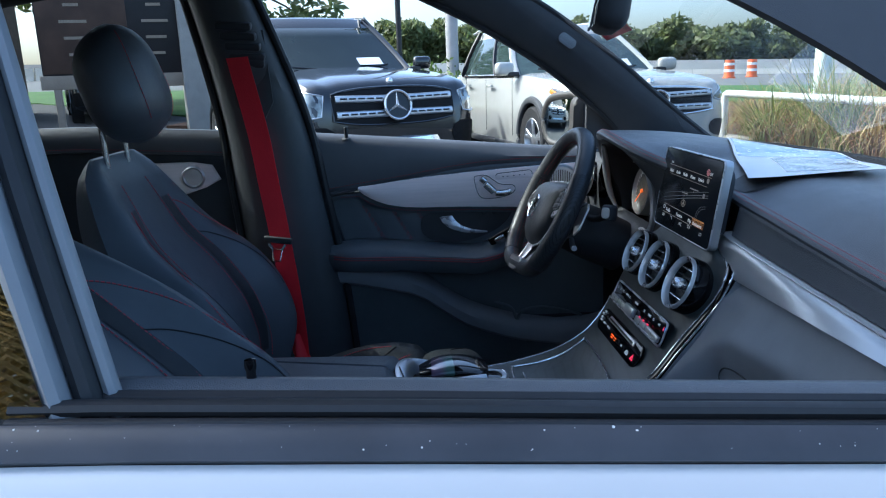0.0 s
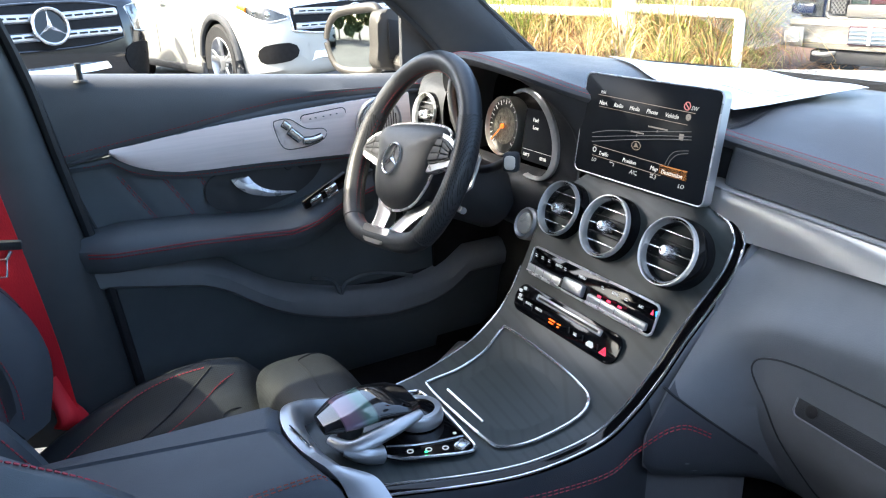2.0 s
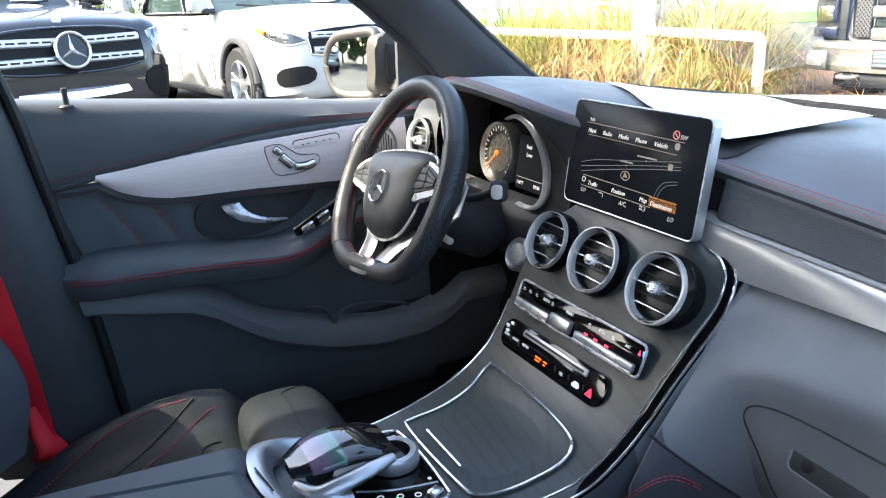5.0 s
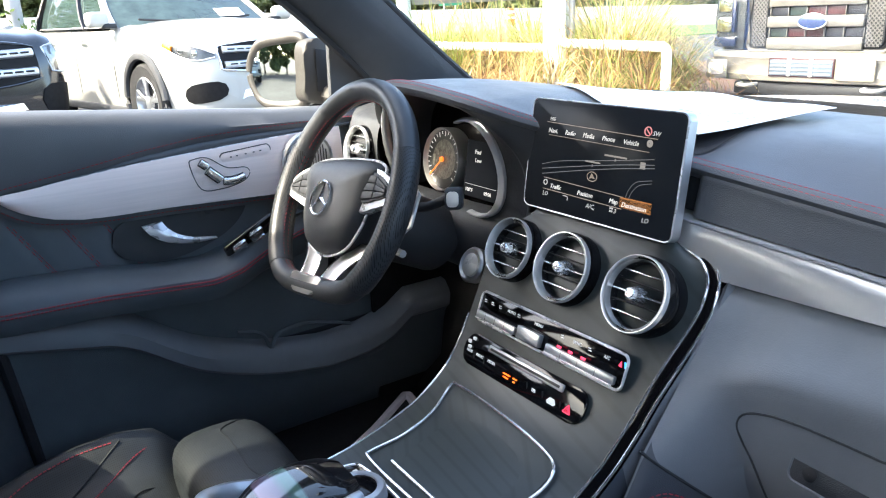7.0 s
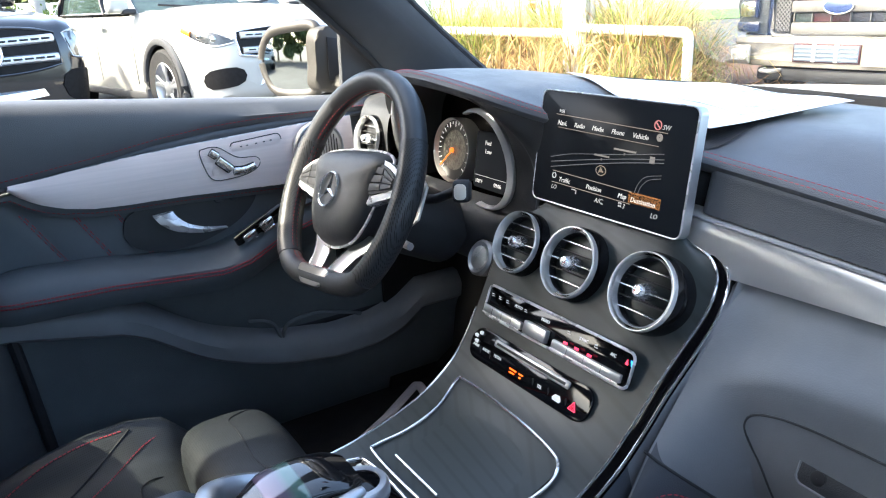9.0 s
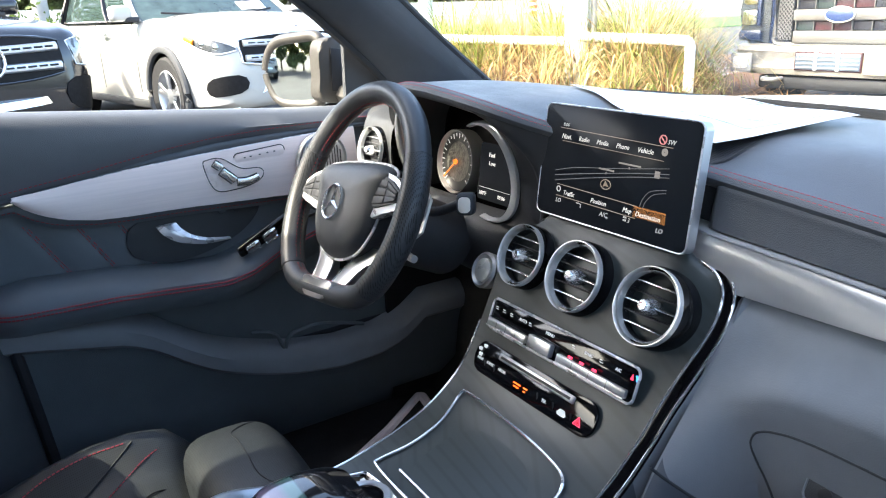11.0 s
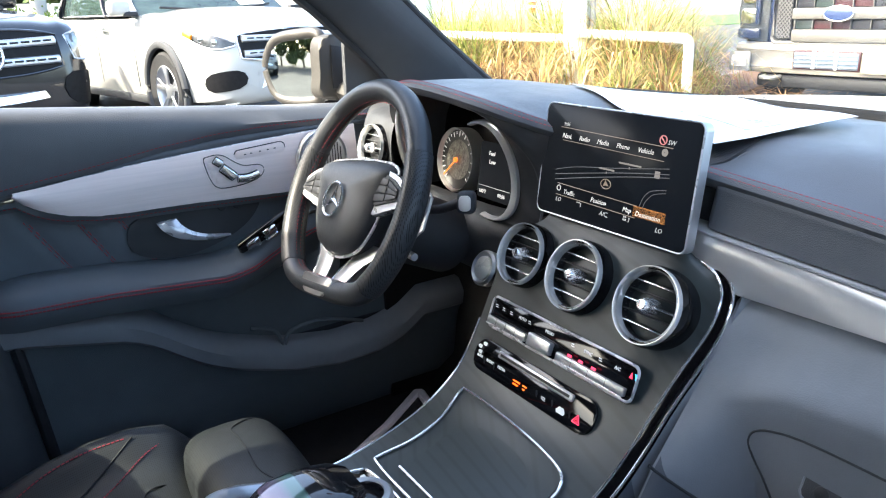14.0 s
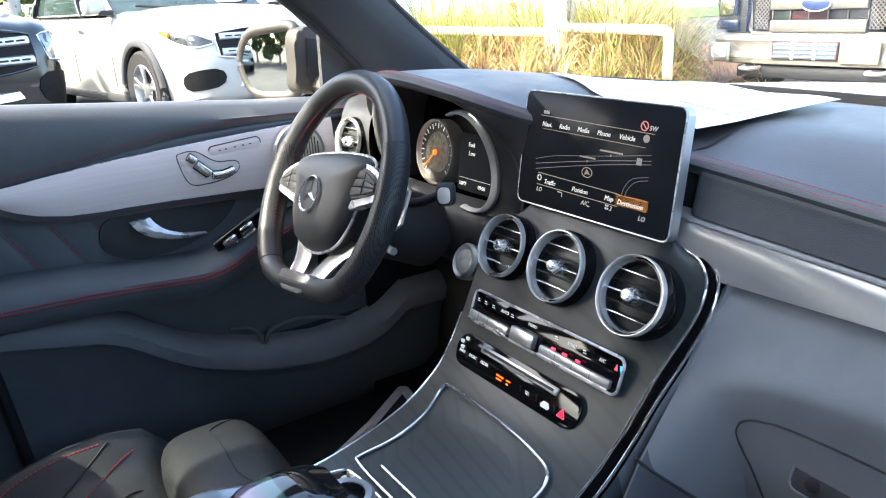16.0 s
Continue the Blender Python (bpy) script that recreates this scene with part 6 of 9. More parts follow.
sheet(bm, [[p.lerp(q, k / 6) + Vector((0, 0, 0.0025 * math.sin(math.pi * k / 6))) for k in range(7)] for p, q in zip(inner, outer)], 0.004)
part("end_plate", bm, SATIN, CC, "silver end plate")

# armrest box
bm = bmesh.new()
rows = []
def lid_front(y):
    """The lid's front edge follows the silver horseshoe."""
    return lerp_at([(-0.125, -0.453), (-0.115, -0.454), (-0.09, -0.463), (-0.056, -0.474), (-0.010, -0.486), (0.050, -0.489), (0.080, -0.480), (0.10, -0.470)], y)


for i in range(25):
    s = (i / 24) ** 1.5
    zt = 0.717 + 0.020 * s - 0.010 * sm(0.03, 0.0, s)
    yr = -0.112 - 0.013 * s
    yl = 0.095
    gr = 0.030 + 0.07 * s
    cols = [(yl + 0.004, 0.62), (yl + 0.006, 0.68), (yl + 0.002, zt - 0.008), (yl - 0.006, zt), (gr + 0.004, zt + 0.002), (gr, zt - 0.002), (gr - 0.004, zt + 0.002), (gr - 0.05, zt + 0.001), (-0.055, zt - 0.001), (yr + 0.032, zt - 0.004), (yr + 0.016, zt - 0.009), (yr + 0.004, zt - 0.020), (yr - 0.001, zt - 0.045), (yr - 0.003, 0.62)]
    rows.append([(lid_front(y) + (-0.97 - lid_front(y)) * s, y, z) for y, z in cols])
loft(bm, rows)
part("armrest_lid", bm, LEATHER, CC, "black leather armrest lid")
bm = bmesh.new()
for d in (0.0, 0.007):
    stitches(bm, [(r[9][0], r[9][1] - 0.6 * d, r[9][2] + 0.0015 - 0.25 * d) for r in rows[1:]], 0.0008, 0.005, 0.003)
part("armrest_seam", bm, make("orange_red_thread", (0.55, 0.10, 0.05), 0.6), CC)
bm = bmesh.new()
loft(bm, [[(r[0][0], 0.09, 0.34), (r[0][0], r[0][1] + 0.002, 0.63), (r[0][0], r[-1][1] - 0.002, 0.635), (r[0][0], r[-1][1] - 0.004, 0.34)] for r in rows])
part("armrest_box", bm, SOFT, CC)

# ---- central screen ----
SC = thing("infotainment_screen", (0.07, -0.01, 0.95), "upright glossy black display with silver rim on the dashboard", "display screen")
c0, c1, c2 = Vector((0.036, 0.1075, 0.9565)), Vector((0.036, -0.149, 0.9565)), Vector((0.0595, 0.1075, 1.1075))
fm = frame_of((c1 + Vector((c2.x, c0.y, c2.z))) / 2 + Vector((-0.004, 0, 0)), (0, -1, 0), c2 - c0)
W, H = 0.2585, 0.1475
bm = bmesh.new()
slab(bm, rrect(W, H, 0.010), 0.013, fm @ Matrix.Translation((0, 0, -0.014)), 0.0025)
part("rim", bm, SATIN, SC, "silver rim")
bm = bmesh.new()
tube(bm, [fm @ Vector((x, y, 0.0002)) for x, y in rrect(W - 0.0016, H - 0.0016, 0.0095)], 0.0011, 6, closed=True)
part("rim_edge", bm, PALE, SC, "bright polished front edge")
bm = bmesh.new()
slab(bm, rrect(W - 0.0035, H - 0.0035, 0.0085), 0.003, fm @ Matrix.Translation((0, 0, -0.002)), 0.001)
glassy = part("panel", bm, SCREEN, SC, "dark screen with navigation menu")
bm = bmesh.new()
slab(bm, rrect(W - 0.03, H - 0.03, 0.02), 0.016, fm @ Matrix.Translation((0, 0, -0.028)), 0.0)
box(bm, fm @ Vector((0, -0.055, -0.035)), (0.05, 0.12, 0.05), 0.01)
part("back", bm, SOFT, SC)


def on_screen(name, items, mat, bars=(), lines=()):
    """Slanted words, bars (cx, cy, w, h) and thin lines on the screen's glass."""
    bm = bmesh.new()
    for txt, px, py, size in items:
        put(bm, words(txt, size, 0.0002, 0.22), fm @ Matrix.Translation((px - 0.0095, py - 0.002 - 0.35 * size, 0.0012)))
    for cx, cy, w, h in bars:
        g = bmesh.new()
        box(g, (cx - 0.0095, cy - 0.002, 0.0011), (w, h, 0.0004))
        put(bm, g, fm)
    for pts, r in lines:
        tube(bm, [fm @ Vector((p.x - 0.0095, p.y - 0.002, 0.0011)) for p in spline([(a, b, 0) for a, b in pts], 6)], r, 5)
    return part(name, bm, mat, glassy)


on_screen("menu_text", [("Navi.", -0.0840, 0.0350, 0.0088), ("Radio", -0.0520, 0.0350, 0.0084), ("Media", -0.0195, 0.0350, 0.0084), ("Phone", 0.0140, 0.0348, 0.0084), ("Vehicle", 0.0485, 0.0345, 0.0084), ("Traffic", -0.0690, -0.0375, 0.0084), ("Position", -0.0170, -0.0380, 0.0084), ("Map", 0.0385, -0.0385, 0.0084), ("Destination", 0.0590, -0.0395, 0.0082)], GLOW_WHITE)
on_screen("status_text", [("9:06", -0.0838, 0.0500, 0.0066), ("SW", 0.0912, 0.0485, 0.0076), ("LO", -0.0820, -0.0490, 0.0080), ("A/C", 0.0010, -0.0515, 0.0082), ("3", 0.0480, -0.0500, 0.0082), ("LO", 0.0925, -0.0520, 0.0080)], SCREEN_PALE, [(-0.0385, -0.0465, 0.007, 0.0012), (-0.0335, -0.0490, 0.0012, 0.005), (0.0425, -0.0475, 0.0022, 0.0022), (0.0455, -0.0475, 0.0022, 0.0022), (0.0425, -0.0510, 0.0022, 0.0022), (0.0455, -0.0510, 0.0022, 0.0022), (0.0145, -0.0545, 0.003, 0.0012)])
on_screen("road_name_bars", [], GLOW_GREY, [(0.0035, 0.0035, 0.026, 0.0020), (0.0035, -0.0008, 0.0016, 0.0028), (0.0400, 0.0150, 0.036, 0.0020), (0.0400, 0.0108, 0.0016, 0.0028), (0.0835, 0.0100, 0.0075, 0.0080)])
on_screen("map_print", [], MAP_GREY, [], [(((-0.089, -0.0112), (-0.05, -0.0020), (0.02, 0.0075), (0.0993, 0.0194)), 0.0004), (((-0.088, -0.0172), (-0.02, -0.0050), (0.05, 0.0065), (0.1005, 0.0131)), 0.0005), (((-0.087, -0.0240), (-0.02, -0.0105), (0.05, 0.0020), (0.1012, 0.0093)), 0.0005), (((0.0640, -0.0310), (0.0680, -0.0200), (0.0780, -0.0100), (0.1000, -0.0050)), 0.0004), (((0.0690, -0.0320), (0.0730, -0.0220), (0.0830, -0.0130), (0.1000, -0.0085)), 0.0004)])
on_screen("menu_lines", [], MENU_LINE, [], [(((-0.088, 0.0455), (0.10, 0.0425)), 0.0005), (((-0.082, 0.0290), (0.09, 0.0265)), 0.0004), (((-0.082, -0.0280), (0.060, -0.0310)), 0.0005), (((-0.082, -0.0430), (0.060, -0.0455)), 0.0005)])
bm = bmesh.new()
g = bmesh.new()
box(g, (0.0800 - 0.0095, -0.0375 - 0.002, 0.0008), (0.049, 0.0130, 0.0004), 0)
put(bm, g, fm)
part("selected_key", bm, GLOW_AMBER, glassy, "amber highlighted menu key")
bm = bmesh.new()
tube(bm, [fm @ Vector((0.0054 - 0.0095 + 0.0085 * math.cos(q), -0.0145 - 0.002 + 0.0058 * math.sin(q), 0.0011)) for q in [2 * math.pi * j / 24 for j in range(24)]], 0.0006, 5, closed=True)
slab(bm, [(0.0085, -0.003), (0.0, 0.006), (-0.0045, -0.0045), (0.0015, -0.0025)], 0.0004, fm @ Matrix.Translation((0.0042 - 0.0095, -0.0165, 0.0010)) @ Matrix.Scale(0.75, 4))
part("position_mark", bm, MENU_LINE, glassy)
bm = bmesh.new()
lathe(bm, [(0.0056, 0), (0.0056, 0.0006), (0.0044, 0.0006), (0.0044, 0)], fm @ Matrix.Translation((0.0845 - 0.0095, 0.0480, 0.001)), 20)
tube(bm, [fm @ Vector((0.072, 0.051, 0.0014)), fm @ Vector((0.078, 0.045, 0.0014))], 0.0007, 5)
part("compass_mark", bm, COMPASS, glassy)
bm = bmesh.new()
lathe(bm, [(0.0044, 0), (0.0044, 0.0006), (0.0005, 0.0006)], fm @ Matrix.Translation((0.0894 - 0.0095, 0.0345, 0.001)), 16)
part("round_mark", bm, GLOW_GREY, glassy)
bm = bmesh.new()
lathe(bm, [(0.0040, 0), (0.0040, 0.0006), (0.0027, 0.0006), (0.0027, 0)], fm @ Matrix.Translation((-0.0782 - 0.0095, -0.0362, 0.001)), 16)
part("ring_mark", bm, SCREEN_PALE, glassy)

# ---- steering wheel and column ----
SW = thing("steering_wheel", (-0.15, 0.366, 0.80), "flat-bottomed black leather steering wheel with silver spokes", "steering wheel")
wm = frame_of((-0.127, 0.377, 0.947), (0.0, -1.0, 0), (0.50, 0, 1.0)) @ pose(0, 0, 0, 0, 0, 8)
R = 0.1800


def rim_at(a):
    """Centre of the rim at angle a (degrees, 0 right, 90 up), flattened at the bottom."""
    c, s = math.cos(radians(a)), math.sin(radians(a))
    r = R / (1 + (max(-s, 0.0) / 0.816) ** 14) ** (1 / 14)
    return wm @ Vector((r * c, r * s, 0.0))


def rim_seg(a0, a1, mat, name, rr=0.0180):
    g = bmesh.new()
    n = max(int(abs(a1 - a0) / 5), 3)
    tube(g, [rim_at(a0 + (a1 - a0) * i / n) for i in range(n + 1)], rr, 16, up=wm.to_3x3() @ Vector((0, 0, 1)), flat=1.12)
    return part(name, g, mat, SW)


rim_seg(24, 153, WHEEL_LEATHER, "upper_rim")
rim_seg(153, 224, WHEEL_PERF, "left_grip", 0.0192)
rim_seg(-44, 24, WHEEL_PERF, "right_grip", 0.0192)
rim_seg(224, 316, WHEEL_LEATHER, "lower_rim")
bm = bmesh.new()
for a in (24, 153, 224, 316):
    q = [rim_at(a) + (wm.to_3x3() @ Vector((math.cos(radians(a)) * math.cos(t), math.sin(radians(a)) * math.cos(t), math.sin(t)))) * 0.0190 for t in [2 * math.pi * j / 16 for j in range(16)]]
    tube(bm, q, 0.0009, 5, closed=True)
part("rim_joint", bm, SOFT, SW)
bm = bmesh.new()
for a0, a1 in ((26, 151), (155, 222), (-42, 22), (226, 314)):
    for off in (-0.004, 0.004):
        pts = []
        for i in range(31):
            a = a0 + (a1 - a0) * i / 30
            p = rim_at(a)
            inn = (wm.translation - p).normalized()
            pts.append(p + inn * 0.0186 + (wm.to_3x3() @ Vector((0, 0, 1))) * off)
        stitches(bm, pts, 0.0005, 0.004, 0.003)
part("rim_seam", bm, THREAD, SW, "red seam inside the rim")
SPOKE = make("polished_spoke_metal", (0.46, 0.45, 0.44), 0.34, metal=0.8, vary=0.05, rough_vary=0.04)
HUB = make("airbag_vinyl", (0.036, 0.039, 0.043), 0.46, grain=0.3, grain_scale=900, vary=0.12)
# airbag cushion
bm = bmesh.new()
half = [(0.050, 0.064), (0.092, 0.060), (0.113, 0.051), (0.114, 0.038), (0.102, 0.012), (0.094, -0.014), (0.084, -0.044), (0.062, -0.074), (0.030, -0.088)]
wr = wm
out = spline([(0.0, 0.065, 0)] + [(a, b, 0) for a, b in half] + [(0.0, -0.092, 0)] + [(-a, b, 0) for a, b in half[::-1]], 4, True)
rings = [[wr @ Vector((p.x * s, p.y * s, h)) for p in out] for s, h in ((0.94, -0.040), (0.98, -0.022), (1.0, -0.008), (0.985, 0.000), (0.93, 0.008), (0.80, 0.016), (0.62, 0.0215), (0.40, 0.0245), (0.2, 0.0255), (0.02, 0.026))]
loft(bm, rings)
part("airbag_cover", bm, HUB, SW, "black grained airbag cover", smooth=80)
bm = bmesh.new()
tube(bm, [wr @ Vector((p.x * 1.014, p.y * 1.014, -0.005)) for p in out], 0.0024, 8, closed=True)
part("airbag_edge", bm, PALE, SW, "fine silver line round the airbag cover")


def star(m, r, wire):
    """A ring with three tapered rays."""
    g = bmesh.new()
    lathe(g, [(r, 0), (r, wire), (r - wire * 0.5, wire * 1.4), (r - wire * 1.1, wire), (r - wire * 1.2, 0)], None, 36)
    for k in range(3):
        a = radians(90 + 120 * k)
        h = bmesh.new()
        c, s = math.cos(a), math.sin(a)
        tip = Vector((c, s, 0)) * (r - wire * 0.5)
        w = r * 0.13
        base = [Vector((-s, c, 0)) * w, Vector((s, -c, 0)) * w, Vector((c, s, 0)) * -w * 0.6]
        vs = [h.verts.new(tip), *(h.verts.new(b) for b in base), h.verts.new((0, 0, wire * 1.6))]
        for f in ((0, 1, 4), (0, 4, 2), (2, 4, 3), (3, 4, 1), (0, 2, 3), (0, 3, 1)):
            h.faces.new([vs[i] for i in f])
        put(g, h)
    bmesh.ops.transform(g, matrix=m, verts=g.verts)
    return g


part("emblem", star(wm @ Matrix.Translation((0, -0.008, 0.0268)), 0.029, 0.0030), CHROME, SW, "round silver emblem", smooth=0)
# side spokes with keys
for sgn in (-1, 1):
    def plate(pts, depth, z, bev):
        g = bmesh.new()
        o2 = [(sgn * a, b) for a, b in pts]
        o2 = [(p.x, p.y) for p in spline([(a, b, 0) for a, b in o2], 3, True)]
        slab(g, o2 if sgn < 0 else o2[::-1], depth, wr @ Matrix.Translation((0, 0, z)), bev)
        return g
    sp = part("side_spoke", plate(((0.072, 0.048), (0.110, 0.047), (0.145, 0.036), (0.171, 0.019), (0.178, 0.006), (0.150, -0.006), (0.120, -0.013), (0.080, -0.018)), 0.014, -0.008, 0.002), PALE, SW, "silver side spoke")
    kp = part("key_pad", plate(((0.082, 0.041), (0.112, 0.040), (0.141, 0.029), (0.161, 0.013), (0.157, 0.007), (0.122, -0.001), (0.086, -0.004)), 0.010, -0.0015, 0.0012), SOFT, sp, "black steering wheel keys")
    for col, (xa, xb) in enumerate(((0.089, 0.119), (0.121, 0.150))):
        for r3 in range(3):
            g = bmesh.new()
            def key_at(x, v):
                hi = lerp_at([(0.085, 0.039), (0.112, 0.038), (0.141, 0.027), (0.160, 0.012)], x)
                lo = lerp_at([(0.085, -0.002), (0.122, 0.001), (0.157, 0.008)], x)
                return (sgn * x, lo + (hi - lo) * v)
            q = [key_at(xa, r3 / 3 + 0.02), key_at(xb, r3 / 3 + 0.02), key_at(xb, (r3 + 1) / 3 - 0.02), key_at(xa, (r3 + 1) / 3 - 0.02)]
            slab(g, q if sgn > 0 else q[::-1], 0.0024, wr @ Matrix.Translation((0, 0, 0.0083)), 0.0006)
            part("key", g, RUBBER, kp)
# lower double spoke: two broad legs round a dark gap
for sgn in (-1, 1):
    inn = spline([(sgn * 0.010, -0.148, 0.005), (sgn * 0.014, -0.120, -0.006), (sgn * 0.028, -0.090, -0.018), (sgn * 0.055, -0.062, -0.028)], 6)
    outer = spline([(sgn * 0.052, -0.146, 0.004), (sgn * 0.060, -0.120, -0.006), (sgn * 0.079, -0.092, -0.016), (sgn * 0.110, -0.066, -0.026)], 6)
    up_w = Vector((0, 0, 1))
    bm = bmesh.new()
    loft(bm, [[wm @ (a - up_w * 0.014), wm @ a, wm @ (a.lerp(b, 0.2) + up_w * 0.004), wm @ (a.lerp(b, 0.75) + up_w * 0.003), wm @ b, wm @ (b - up_w * 0.014)] for a, b in zip(inn, outer)])
    ls = part("lower_spoke", bm, SPOKE, SW, "satin metal lower spoke")
    bm = bmesh.new()
    for line in (inn, outer):
        tube(bm, [wm @ (p + up_w * 0.0004) for p in line], 0.0013, 6)
    part("polished_edge", bm, CHROME, ls, "polished edge")
bm = bmesh.new()
slab(bm, [p[:2] for p in spline([(-0.046, -0.128, 0), (0.0, -0.131, 0), (0.046, -0.128, 0), (0.047, -0.146, 0), (0.034, -0.157, 0), (0.0, -0.159, 0), (-0.034, -0.157, 0), (-0.047, -0.146, 0)], 4, True)][::-1], 0.024, wm @ Matrix.Translation((0, 0, -0.005)), 0.004)
part("lower_clasp", bm, SPOKE, SW, "pale satin clasp")
bm = bmesh.new()
slab(bm, [(-0.040, -0.066), (0.040, -0.066), (0.014, -0.130), (-0.014, -0.130)][::-1], 0.008, wm @ Matrix.Translation((0, 0, -0.034)), 0.002)
part("spoke_inset", bm, GLOSS, SW)
# paddles
for sgn in (-1, 1):
    bm = bmesh.new()
    outl = [(sgn * a, b) for a, b in ((0.110, 0.020), (0.148, 0.034), (0.161, 0.024), (0.160, -0.025), (0.140, -0.040), (0.105, -0.010))]
    slab(bm, outl if sgn > 0 else outl[::-1], 0.004, wm @ Matrix.Translation((0, 0, -0.045)), 0.0015)
    part("shift_paddle", bm, DARK_ALU, SW, "silver shift paddle")
COL = thing("steering_column", (0.02, 0.366, 0.88), "black steering column shroud with stalks", "steering column")
bm = bmesh.new()
rings = []
for h, w, t in ((-0.03, 0.050, 0.045), (-0.06, 0.068, 0.058), (-0.12, 0.072, 0.062), (-0.20, 0.075, 0.06)):
    rings.append([wm @ Vector((w * math.cos(a), -0.012 + t * math.sin(a), h)) for a in [2 * math.pi * j / 24 for j in range(24)]])
loft(bm, rings)
part("shroud", bm, SOFT, COL)
bm = bmesh.new()
pts = spline([wm @ Vector((0.06, 0.015, -0.085)), wm @ Vector((0.13, 0.016, -0.082)), Vector((-0.028, 0.190, 0.968))], 6)
tube(bm, pts, 0.0075, 10)
part("selector_stalk", bm, SOFT, COL, "black selector stalk")
bm = bmesh.new()
fs = frame_of((-0.036, 0.180, 0.966), (0.72, -0.69, 0), (0.2, 0, 1))
g = bmesh.new()
box(g, (0, 0, 0), (0.026, 0.032, 0.028), 0.007, None, 3)
put(bm, g, fs)
part("selector_head", bm, SOFT, COL)
bm = bmesh.new()
slab(bm, rrect(0.017, 0.022, 0.006), 0.003, fs @ Matrix.Translation((0, 0, 0.0155)), 0.001)
part("park_key", bm, make("park_key_face", (0.90, 0.80, 0.70), 0.35, metal=0.1), COL, "chrome park key on the stalk end")
bm = bmesh.new()
pts = spline([wm @ Vector((0.05, -0.045, -0.07)), wm @ Vector((0.11, -0.060, -0.06)), wm @ Vector((0.135, -0.064, -0.058))], 5)
tube(bm, pts, 0.006, 8)
part("cruise_stalk", bm, SATIN, COL)

# ---- floor mat ----
bm = bmesh.new()
mat_o = [(-0.30, 0.20), (0.08, 0.20), (0.11, 0.24), (0.158, 0.656), (0.172, 0.722), (0.168, 0.726), (0.041, 0.638), (-0.083, 0.568), (-0.30, 0.455)]
slab(bm, mat_o, 0.010, Matrix.Translation((0, 0, 0.335)), 0.003)
FM = tagged(part("floor_mat", bm, CARPET), "black carpet floor mat with pale grey binding", "floor mat")
bm = bmesh.new()
tube(bm, [(a, b, 0.346) for a, b in mat_o], 0.012, 6, closed=True, flat=0.5)
part("binding", bm, MAT_EDGE, FM, "pale grey binding")
bm = bmesh.new()
box(bm, (0.24, 0.26, 0.46), (0.03, 0.07, 0.16), 0.01, pose(0, 0, 0, 0, 20, 0))
tagged(part("accelerator_pedal", bm, RUBBER), "black accelerator pedal above the floor mat", "pedal")
bm = bmesh.new()
box(bm, (0.20, 0.39, 0.50), (0.03, 0.12, 0.06), 0.01, pose(0, 0, 0, 0, 20, 0))
tagged(part("brake_pedal", bm, RUBBER), "black brake pedal above the floor mat", "pedal")

# ---- seats ----
BAND = make("dark_leather_band", (0.030, 0.031, 0.035), 0.5, grain=0.3, grain_scale=900)


